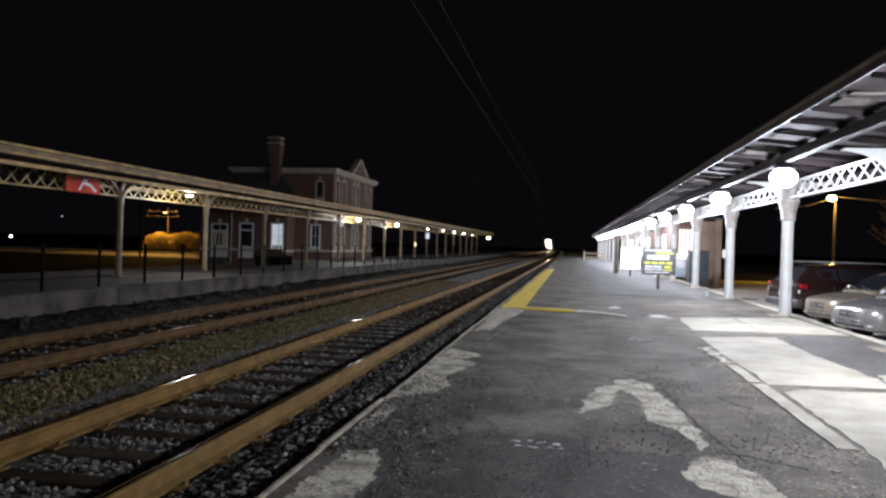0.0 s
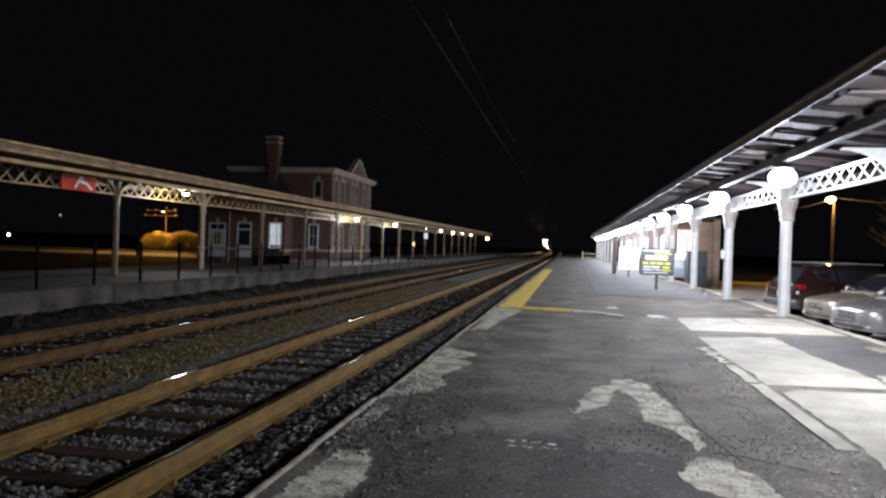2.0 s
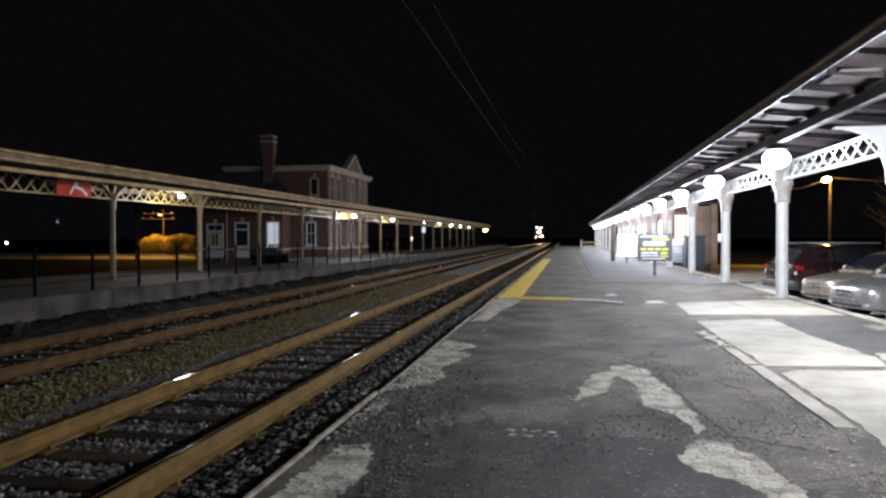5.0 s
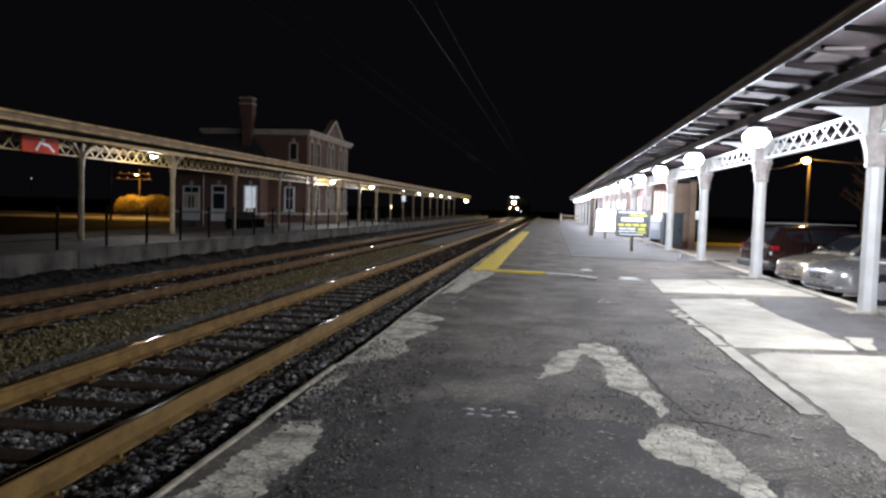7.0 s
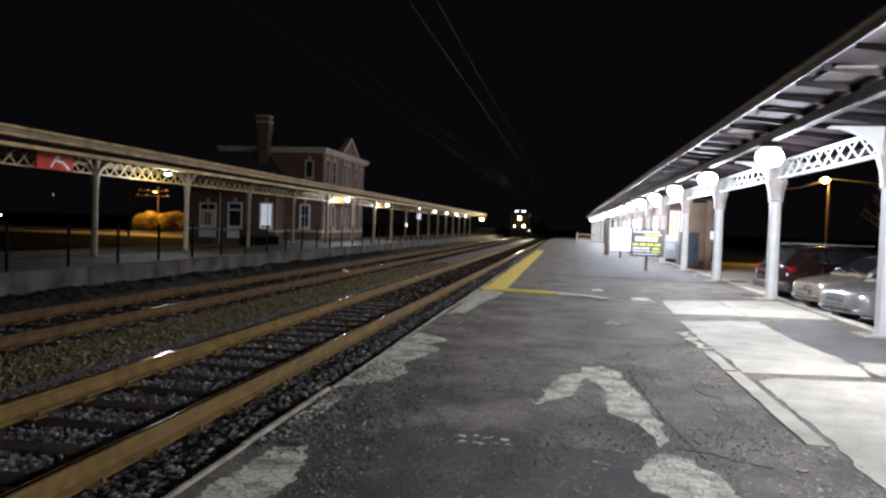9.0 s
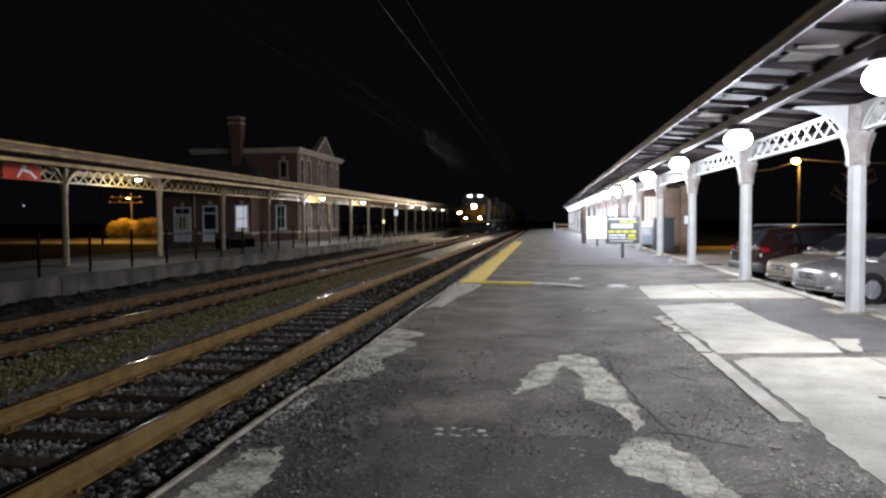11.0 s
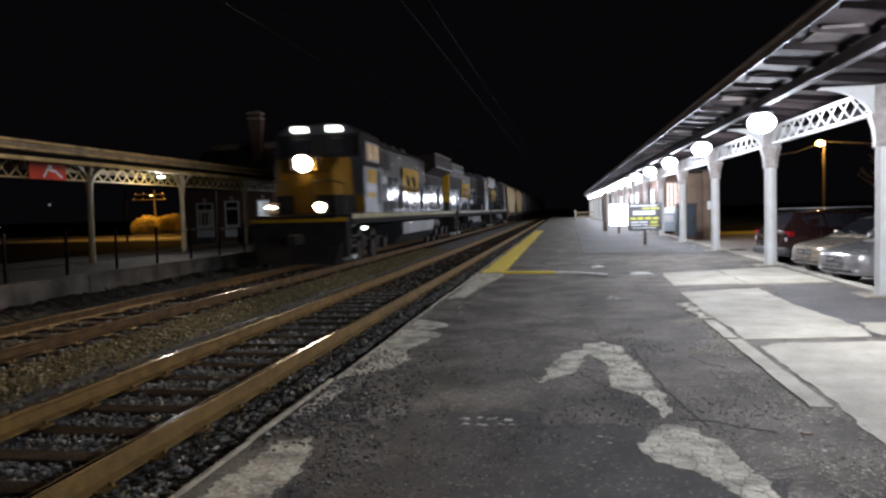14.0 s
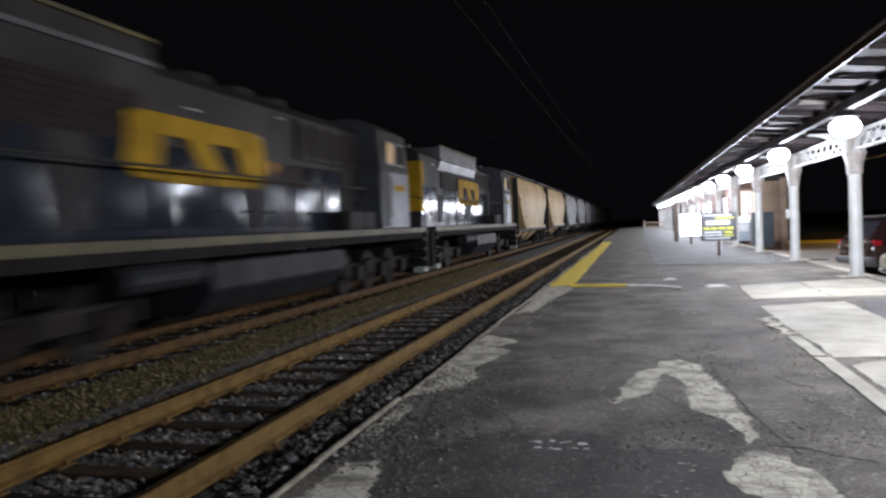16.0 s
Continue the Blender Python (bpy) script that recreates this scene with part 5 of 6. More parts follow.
for y in (43, 46.5, 52, 56, 61, 66, 71):
    d = part("door" if y in (46.5, 61) else "window", boxes((5.62, 5.69, y, y + 0.1, 0.02 if y in (46.5, 61) else 0.9, 2.3), (5.62, 5.69, y + 1.3, y + 1.4, 0.02 if y in (46.5, 61) else 0.9, 2.3), (5.62, 5.69, y + 0.1, y + 1.3, 2.2, 2.3)), M_SIGN_WHITE, sh, "white frame")
    part("pane", boxes((5.66, 5.685, y + 0.1, y + 1.3, 0.05 if y in (46.5, 61) else 0.9, 2.2)), E_WHITEWIN, d, "brightly lit glass")
cab = thing("utility_cabinet", "dark green metal cabinet beside the waiting room", "cabinet", m=pose(6.05, 34.6, -0.02))
part("body", boxes((-0.42, 0.4, -0.35, 0.35, 0.0, 1.42)), M_GREENBOX, cab, "", 0.02)
part("door", boxes((-0.38, 0.36, -0.37, -0.352, 0.1, 1.34)), M_GREENBOX, cab, "", 0.006)
part("handle", boxes((0.24, 0.27, -0.4, -0.372, 0.6, 0.8)), M_CHROME, cab)
part("lid", boxes((-0.46, 0.44, -0.4, 0.39, 1.422, 1.48)), M_GREENBOX, cab, "", 0.015)
vb = thing("newspaper_box", "pale blue newspaper box with white top", "newspaper box", m=pose(5.75, 38.6, 0))
part("body", boxes((-0.4, 0.35, -0.25, 0.25, 0.12, 1.0)), M_BLUEBOX, vb, "pale blue body", 0.02)
part("window", boxes((-0.32, 0.27, -0.262, -0.252, 0.6, 0.92)), M_SIGN_WHITE, vb, "white front panel")
part("top", boxes((-0.4, 0.35, -0.25, 0.25, 1.002, 1.3)), E_BLIND, vb, "lit white header")
part("base", boxes((-0.3, 0.25, -0.2, 0.2, 0, 0.12)), M_IRON, vb)
dp = thing("wooden_post", "brown wooden post on the platform", "post", m=pose(3.05, 44.5, 0))
part("shaft", boxes((-0.12, 0.12, -0.12, 0.12, 0, 2.2)), M_POLE, dp, "", 0.01)
part("cap", boxes((-0.15, 0.15, -0.15, 0.15, 2.2, 2.28)), M_POLE, dp)

# ---- signs on the platform ----
sg = thing("advertising_sign", "black advertising sign with white and yellow bars on one leg", "sign", m=pose(3.6, 28.0, 0))
part("leg", boxes((-0.05, 0.05, -0.03, 0.03, 0, 0.6)), M_POLE, sg, "brown wooden leg", 0.005)
part("panel", boxes((-0.56, 0.56, -0.045, -0.005, 0.56, 1.47)), M_BLACK_SIGN, sg, "black panel", 0.004)
part("frame", boxes((-0.59, 0.59, -0.06, 0.01, 1.472, 1.51), (-0.59, 0.59, -0.06, 0.01, 0.52, 0.558), (-0.59, -0.562, -0.06, 0.01, 0.559, 1.471), (0.562, 0.59, -0.06, 0.01, 0.559, 1.471)), M_BLACK_SIGN, sg)
for nm, mm, rows in (("white_bar", M_SIGN_WHITE, ((-0.52, -0.22, 1.385, 1.435), (-0.19, 0.12, 1.385, 1.435), (0.15, 0.42, 1.385, 1.435), (-0.42, 0.36, 1.08, 1.23), (-0.48, -0.22, 0.79, 0.85), (-0.19, 0.1, 0.79, 0.85), (-0.5, -0.12, 0.70, 0.74), (-0.09, 0.12, 0.70, 0.74), (-0.46, 0.38, 0.60, 0.63))),
                     ("yellow_bar", M_SIGN_YELLOW, ((-0.1, 0.18, 1.285, 1.335), (0.21, 0.50, 1.285, 1.335), (-0.51, -0.31, 0.915, 0.995), (-0.26, -0.05, 0.915, 0.995), (0.0, 0.22, 0.915, 0.995), (0.27, 0.47, 0.915, 0.995), (0.19, 0.44, 0.77, 0.85), (0.15, 0.48, 0.68, 0.72)))):
    for x0, x1, z0, z1 in rows:
        part(nm, boxes((x0, x1, -0.052, -0.047, z0, z1)), mm, sg)
ws = thing("notice_board", "blank white notice board on one leg", "sign", m=pose(3.52, 40.0, 0))
part("leg", boxes((-0.05, 0.05, -0.03, 0.03, 0, 0.5)), M_POLE, ws)
# The plain board glows by its material to look brightly lit.
part("panel", boxes((-0.48, 0.48, -0.04, 0.0, 0.42, 1.52)), E_WHITEWIN, ws, "white panel given a glow", 0.005)
# end-of-platform barrier
br = thing("barrier", "pale wooden barrier at the platform's end", "barrier", m=pose(1.9, 86, 0))
for x in (0, 2.1):
    part("upright", boxes((x - 0.08, x + 0.08, -0.08, 0.08, 0, 1.1)), M_KERB, br, "", 0.01)
for z in (0.35, 0.78):
    part("rail", boxes((0.12, 2.0, -0.03, 0.03, z, z + 0.13)), M_WOOD, br, "", 0.005)
jb = thing("junction_box", "small white electrical box fixed to a canopy post", "electrical box", m=pose(5.065, 23.72, 1.24))
part("body", boxes((-0.06, 0.03, -0.07, 0.07, 0, 0.26)), M_WHITE, jb, "", 0.008)
part("lid", boxes((-0.068, -0.061, -0.06, 0.06, 0.02, 0.24)), M_WHITE, jb, "", 0.003)
mh = thing("manhole_cover", "dark round manhole cover in the car park", "manhole cover", m=pose(7.42, 31.2, LOT_Z))
bm = bmesh.new()
cyl(bm, (0, 0, 0.0), (0, 0, 0.008), 0.36, 20)
part("cover", bm, M_IRON, mh, "dark iron lid")
bm = bmesh.new()
cyl(bm, (0, 0, -0.02), (0, 0, 0.005), 0.42, 20)
part("ring", bm, M_DIRT, mh, "iron ring")
cup = thing("litter_cup", "small white paper cup lying by the kerb", "cup", m=pose(4.72, 24.6, 0.006))
bm = bmesh.new()
cyl(bm, (0, 0, 0.0), (0, 0, 0.13), 0.05, 10, 0.06)
part("cup", bm, M_SIGN_WHITE, cup)


# ---- parked cars: nose to -x, origin on the ground at the nose ----
def wheel(parent, x, y, r, side):
    bm = bmesh.new()
    cyl(bm, (x, y - 0.1, r), (x, y + 0.1, r), r, 22)
    w = part("wheel", bm, M_RUBBER, parent, "black tyre", 0.02)
    bm = bmesh.new()
    yo = y + side * 0.105
    cyl(bm, (x, yo - side * 0.03, r), (x, yo, r), r * 0.64, 18)
    for k in range(7):
        a = k * 2 * math.pi / 7
        prism(bm, [(x + math.cos(a - 0.16) * r * 0.15, r + math.sin(a - 0.16) * r * 0.15), (x + math.cos(a - 0.2) * r * 0.6, r + math.sin(a - 0.2) * r * 0.6), (x + math.cos(a + 0.2) * r * 0.6, r + math.sin(a + 0.2) * r * 0.6), (x + math.cos(a + 0.16) * r * 0.15, r + math.sin(a + 0.16) * r * 0.15)], "y", yo, yo + side * 0.012)
    part("rim", bm, M_ALLOY, w, "alloy rim")


def car(name, label, paint, m, L, W, H, belt, stations, cabin, r, front_x, rear_x, side_windows, suv=False):
    """stations: x, half width, bottom, shoulder. cabin: x, roof height, half width at the roof. side_windows: outlines in x and z."""
    c = thing(name, label, "car", "parked cars", m)
    wb = W / 2 * 0.9

    def sec(x, w, zb, zs):
        h = zs - zb
        half = [(w * 0.80, zb), (w * 0.93, zb + h * 0.06), (w * 0.985, zb + h * 0.25), (w, zb + h * 0.52), (w * 0.99, zb + h * 0.70), (w * 0.965, zs - 0.075), (w * 0.90, zs - 0.02), (w * 0.80, zs + 0.002), (w * 0.62, zs + 0.012), (w * 0.3, zs + 0.028)]
        return [(x, -y, z) for y, z in half] + [(x, y, z) for y, z in reversed(half)]
    bm = bmesh.new()
    loft(bm, [sec(*q) for q in stations])
    part("body", bm, paint, c, "painted body", 0, True)

    def cab_at(x):
        for (xa, za, wa), (xb, zb, wc) in zip(cabin[:-1], cabin[1:]):
            if xa <= x <= xb:
                f = (x - xa) / (xb - xa)
                return za + (zb - za) * f, wa + (wc - wa) * f
        return cabin[-1][1:]

    def csec(x, zt, wt):
        return [(x, -wb, belt - 0.03), (x, -wt - 0.012, zt - 0.045), (x, -wt * 0.93, zt - 0.012), (x, -wt * 0.6, zt + 0.006), (x, wt * 0.6, zt + 0.006), (x, wt * 0.93, zt - 0.012), (x, wt + 0.012, zt - 0.045), (x, wb, belt - 0.03)]
    bm = bmesh.new()
    loft(bm, [csec(*q) for q in cabin])
    part("cabin", bm, paint, c, "painted roof and pillars", 0, True)
    # side windows lie just proud of the pillars
    for sd in (-1, 1):
        for outline in side_windows:
            bm = bmesh.new()
            pts = []
            for x, z in outline:
                zt, wt = cab_at(x)
                f = min(1.0, max(0.0, (z - belt + 0.03) / max(0.05, zt - 0.045 - belt + 0.03)))
                pts.append((x, wb + (wt + 0.012 - wb) * f, z))
            out = [bm.verts.new((x, sd * (y + 0.010), z)) for x, y, z in pts]
            inn = [bm.verts.new((x, sd * (y - 0.02), z)) for x, y, z in pts]
            n = len(pts)
            bm.faces.new(out)
            bm.faces.new(inn[::-1])
            for k in range(n):
                bm.faces.new((out[k], out[(k + 1) % n], inn[(k + 1) % n], inn[k]))
            part("side_window", bm, M_GLASS_DARK, c, "dark side window")
    # windscreen and rear window
    for nm, (xa, xb), f0, f1 in (("windscreen", (cabin[0][0], cabin[1][0]), 0.10, 0.95), ("rear_window", (cabin[-1][0], cabin[-2][0]), 0.12, 0.92)):
        bm = bmesh.new()
        rows = []
        for f in (f0, (f0 + f1) / 2, f1):
            x = xa + (xb - xa) * f
            zt, wt = cab_at(x)
            out = 0.012 if xa < xb else -0.012
            rows.append([bm.verts.new((x - out, y * wt, zt - (0.012 if abs(y) > 0.8 else -0.006) + 0.012)) for y in (-0.88, -0.6, 0, 0.6, 0.88)])
        for a, b in zip(rows[:-1], rows[1:]):
            for k in range(4):
                bm.faces.new((a[k], a[k + 1], b[k + 1], b[k]))
        ob = part(nm, bm, M_GLASS_DARK, c, "dark reflecting glass", 0, True)
        if nm == "windscreen":
            for yy in (-0.3, 0.18):
                zt, wt = cab_at(xa + (xb - xa) * 0.14)
                bm = bmesh.new()
                cyl(bm, (xa + (xb - xa) * 0.1 - 0.01, yy, zt + 0.0), (xa + (xb - xa) * 0.22 - 0.015, yy + 0.42, zt + 0.075), 0.008, 5)
                part("wiper", bm, M_PLASTIC, ob)
    x_a = cabin[0][0]
    for sd in (-1, 1):
        for x in (front_x, rear_x):
            bm = bmesh.new()
            cyl(bm, (x, sd * (W / 2 - 0.24), r), (x, sd * (W / 2 + 0.006), r), r + 0.05, 24)
            part("wheel_arch", bm, M_PLASTIC, c, "black wheel arch")
            wheel(c, x, sd * (W / 2 - 0.085), r, sd)
        bm = bmesh.new()
        cx, cy, cz = x_a + 0.42, sd * (W / 2 + 0.04), belt + 0.06
        loft(bm, [[(cx - 0.08 * q, cy + sd * 0.10 * yy - 0.0, cz - 0.055 * q), (cx + 0.06 * q, cy + sd * 0.10 * yy, cz - 0.055 * q), (cx + 0.06 * q, cy + sd * 0.10 * yy, cz + 0.06 * q), (cx - 0.05 * q, cy + sd * 0.10 * yy, cz + 0.06 * q)] for q, yy in ((0.5, -1.1), (1.0, -0.5), (1.0, 0.6), (0.6, 1.0))])
        part("mirror", bm, paint, c, "painted door mirror", 0.012)
        for x in (front_x + 0.62, front_x + 1.66, rear_x - 0.05):
            part("door_seam", boxes((x, x + 0.007, sd * W / 2 - 0.012, sd * W / 2 + 0.0035, 0.36 if x < rear_x - 0.3 else 0.72, belt - 0.06)), M_PLASTIC, c)
        part("sill_trim", boxes((front_x + r + 0.1, rear_x - r - 0.1, sd * W / 2 - 0.05, sd * W / 2 + 0.004, 0.2, 0.28)), M_PLASTIC, c, "black sill trim", 0.01)
        for x in (front_x + 1.42, front_x + 2.35):
            part("door_handle", boxes((x, x + 0.17, sd * W / 2 - 0.03, sd * W / 2 + 0.014, belt - 0.17, belt - 0.14)), M_CHROME if suv else paint, c, "", 0.006)
        # headlights wrap round the corners of the nose
        bm = bmesh.new()
        nose = [q for q in stations if q[0] < 0.5][2 if not suv else 1:]
        loft(bm, [[(x - 0.022, sd * (w * 0.90 + 0.0), zs - 0.175), (x - 0.022, sd * (w * 0.86), zs - 0.035), (x + 0.10, sd * (w * 0.74), zs - 0.035), (x + 0.10, sd * (w * 0.80), zs - 0.175)] for x, w, zb, zs in nose[:-1]] + [[(nose[-1][0], sd * (nose[-1][1] * 0.985 + 0.006), nose[-1][3] - 0.135), (nose[-1][0], sd * (nose[-1][1] * 0.97 + 0.006), nose[-1][3] - 0.075), (nose[-1][0] + 0.02, sd * nose[-1][1] * 0.9, nose[-1][3] - 0.075), (nose[-1][0] + 0.02, sd * nose[-1][1] * 0.9, nose[-1][3] - 0.135)]])
        hl = part("headlight", bm, M_LENS, c, "clear headlight", 0.006, True)
        x, w, zb, zs = nose[1]
        bm = bmesh.new()
        cyl(bm, (x - 0.05, sd * w * 0.80, zs - 0.10), (x - 0.03, sd * w * 0.80, zs - 0.10), 0.05, 14)
        part("reflector", bm, M_CHROME, hl, "chrome reflector bowl")
        part("indicator", boxes((nose[-1][0] + 0.03, nose[-1][0] + 0.16, sd * (W / 2 - 0.04) - 0.03, sd * (W / 2 - 0.04) + 0.03, nose[-1][3] - 0.14, nose[-1][3] - 0.09)), M_AMBER, c, "amber indicator", 0.01)
        a, b = sorted((sd * (W / 2 - 0.30), sd * (W / 2 - 0.03)))
        part("tail_light", boxes((L - 0.26, L - 0.05, a, b, belt - 0.20, belt - 0.05)), M_TAIL, c, "red tail light", 0.03)
        a, b = sorted((sd * (W / 2 - 0.27), sd * (W / 2 - 0.10)))
        part("reversing_light", boxes((L - 0.15, L - 0.02, a, b, belt - 0.33, belt - 0.225)), M_LENS, c, "clear reversing light", 0.02)
        part("fog_light", boxes((0.05, 0.12, sd * 0.60 - 0.06, sd * 0.60 + 0.06, 0.31, 0.365)), M_LENS, c, "clear fog light", 0.015)
    x0, zs0 = stations[0][0], stations[0][3]
    gz = zs0 - 0.095
    part("grille_surround", boxes((x0 - 0.016, x0 + 0.02, -0.29, 0.29, gz + 0.055, gz + 0.078), (x0 - 0.016, x0 + 0.02, -0.27, 0.27, gz - 0.055, gz - 0.038), (x0 - 0.016, x0 + 0.02, -0.29, -0.268, gz - 0.037, gz + 0.054), (x0 - 0.016, x0 + 0.02, 0.268, 0.29, gz - 0.037, gz + 0.054)), M_CHROME, c, "chrome grille surround", 0.004)
    part("grille", boxes((x0 - 0.006, x0 + 0.02, -0.266, 0.266, gz - 0.036, gz + 0.053)), M_PLASTIC, c, "black grille")
    for k in range(2):
        part("grille_bar", boxes((x0 - 0.012, x0 - 0.007, -0.266, 0.266, gz - 0.01 + k * 0.03, gz + k * 0.03)), M_ALLOY, c)
    part("grille_badge", boxes((x0 - 0.024, x0 - 0.013, -0.045, 0.045, gz - 0.025, gz + 0.04)), M_CHROME, c, "plain chrome badge", 0.006)
    part("lower_grille", boxes((0.02, 0.08, -0.48, 0.48, 0.285, 0.36)), M_PLASTIC, c, "black lower grille", 0.01)
    part("bumper_strip", boxes((-0.012, 0.03, -0.40, 0.40, 0.40, 0.425)), M_CHROME if not suv else M_PLASTIC, c, "bright bumper strip", 0.008)
    part("hood_seam", boxes((0.28, 0.287, -0.5, 0.5, 0.70, 0.772 if not suv else 0.9)), M_PLASTIC, c)
    part("number_plate", boxes((L - 0.0, L + 0.015, -0.16, 0.16, 0.62, 0.77)), M_PLATE, c, "pale number plate")
    part("rear_bumper", boxes((L - 0.14, L + 0.06, -W / 2 + 0.06, W / 2 - 0.06, 0.36, 0.56)), M_LPALE if suv else paint, c, "grey rear bumper", 0.05)
    if suv:
        for sd in (-1, 1):
            part("roof_rail", boxes((1.9, 4.1, sd * 0.56 - 0.02, sd * 0.56 + 0.02, H + 0.03, H + 0.06)), M_ALLOY, c, "pale metal roof rail", 0.008)
        part("chrome_trim", boxes((L - 0.03, L + 0.012, -0.42, 0.42, 0.82, 0.87)), M_CHROME, c, "chrome tailgate trim")
        part("spoiler", boxes((cabin[-2][0] - 0.02, cabin[-2][0] + 0.16, -0.58, 0.58, H - 0.015, H + 0.025)), paint, c, "painted roof spoiler", 0.01)
    return c


SEDAN = ((0.0, 0.36, 0.42, 0.645), (0.025, 0.52, 0.33, 0.675), (0.07, 0.63, 0.27, 0.695), (0.15, 0.73, 0.235, 0.72), (0.28, 0.80, 0.21, 0.75), (0.46, 0.84, 0.2, 0.775), (0.85, 0.87, 0.19, 0.845), (1.35, 0.877, 0.19, 0.915), (2.4, 0.88, 0.19, 0.93), (3.5, 0.87, 0.19, 0.94), (4.2, 0.84, 0.22, 0.95), (4.5, 0.76, 0.26, 0.9), (4.56, 0.66, 0.34, 0.8))
SEDAN_CAB = ((1.15, 0.93, 0.70), (1.95, 1.36, 0.58), (2.3, 1.42, 0.57), (3.0, 1.41, 0.57), (3.35, 1.34, 0.58), (4.0, 0.96, 0.66))
SEDAN_WIN = (((1.52, 0.98), (2.58, 0.98), (2.56, 1.34), (2.12, 1.33), (1.92, 1.24)), ((2.66, 0.98), (3.52, 0.98), (3.40, 1.20), (3.20, 1.32), (2.65, 1.34)))
SUV = ((0.0, 0.6, 0.36, 0.74), (0.06, 0.76, 0.3, 0.86), (0.15, 0.84, 0.27, 0.91), (0.3, 0.89, 0.25, 0.95), (0.5, 0.91, 0.24, 0.98), (0.9, 0.92, 0.24, 1.02), (1.4, 0.93, 0.24, 1.03), (2.6, 0.93, 0.24, 1.05), (4.0, 0.92, 0.25, 1.07), (4.5, 0.89, 0.28, 1.06), (4.68, 0.84, 0.34, 0.99), (4.73, 0.72, 0.42, 0.88))
SUV_CAB = ((1.15, 1.03, 0.74), (1.85, 1.50, 0.63), (2.3, 1.58, 0.62), (3.4, 1.58, 0.62), (4.25, 1.52, 0.60), (4.66, 1.06, 0.68))
SUV_WIN = (((1.5, 1.10), (2.5, 1.10), (2.5, 1.47), (2.0, 1.46), (1.84, 1.38)), ((2.58, 1.10), (3.42, 1.10), (3.45, 1.47), (2.57, 1.47)), ((3.5, 1.12), (4.05, 1.18), (4.16, 1.40), (3.53, 1.46)))
car("sedan", "silver four-door sedan parked nose to the platform", M_SILVER, pose(6.55, 17.75, LOT_Z, 0, 0, 17), 4.56, 1.76, 1.42, 0.93, SEDAN, SEDAN_CAB, 0.31, 0.87, 3.55, SEDAN_WIN)
car("sedan", "beige-silver sedan parked nose to the platform", M_PEWTER, pose(6.75, 20.5, LOT_Z, 0, 0, 17), 4.56, 1.76, 1.42, 0.93, SEDAN, SEDAN_CAB, 0.31, 0.87, 3.55, SEDAN_WIN)
car("suv", "dark maroon SUV parked with its tail to the platform", M_MAROON, pose(11.2, 24.7, LOT_Z - 0.01, 0, 0, 196), 4.73, 1.86, 1.60, 1.06, SUV, SUV_CAB, 0.35, 0.92, 3.75, SUV_WIN, True)
car("sedan", "dark red sedan parked with its tail to the platform", M_MAROON, pose(11.55, 14.4, LOT_Z, 0, 0, 192), 4.56, 1.76, 1.42, 0.93, SEDAN, SEDAN_CAB, 0.31, 0.87, 3.55, SEDAN_WIN)
car("sedan", "brown sedan parked behind the silver cars", M_PEWTER, pose(13.2, 22.5, LOT_Z, 0, 0, 12), 4.56, 1.76, 1.42, 0.93, SEDAN, SEDAN_CAB, 0.31, 0.87, 3.55, SEDAN_WIN)


# ---- the train: vehicles point to -y, origin at the front end on the rail top ----
def truck(parent, yc, axles, r=0.52):
    t = part("truck", boxes((-1.12, -0.98, yc - axles[-1] - 0.75, yc + axles[-1] + 0.75, 0.45, 0.78), (0.98, 1.12, yc - axles[-1] - 0.75, yc + axles[-1] + 0.75, 0.45, 0.78), (-0.97, 0.97, yc - 0.3, yc + 0.3, 0.4, 0.85)), M_LWHEEL, parent, "sooty bogie frame", 0.03)
    for a in axles:
        bm = bmesh.new()
        for s in (-1, 1):
            cyl(bm, (s * 0.68, yc + a, r + 0.004), (s * 0.82, yc + a, r + 0.004), r, 20)
        cyl(bm, (-0.68, yc + a, r), (0.68, yc + a, r), 0.09, 8)
        part("wheelset", bm, M_LWHEEL, t, "sooty steel wheels")
        for s in (-1, 1):
            part("axle_box", boxes((s * 1.18 - 0.09, s * 1.18 + 0.09, yc + a - 0.2, yc + a + 0.2, 0.34, 0.72)), M_LVENT, t, "", 0.03)
            bm = bmesh.new()
            cyl(bm, (s * 1.17, yc + a + 0.42, 0.5), (s * 1.17, yc + a + 0.42, 0.82), 0.1, 8)
            part("spring", bm, M_SOOT, t)


def handrails(parent, y0, y1, step, x=1.5, z=1.62):
    for s in (-1, 1):
        y = y0
        bm = bmesh.new()
        cyl(bm, (s * x, 0, z), (s * x, 0, z + 0.98), 0.025, 6)
        sm = finish(bm, "stanchion", M_LDARK)
        while y <= y1:
            piece("stanchion", sm, parent, (0, y, 0))
            y += step
        bm = bmesh.new()
        cyl(bm, (s * x, y0, z + 0.98), (s * x, y - step, z + 0.98), 0.022, 6)
        part("handrail", bm, M_LDARK, parent, "dark handrail")


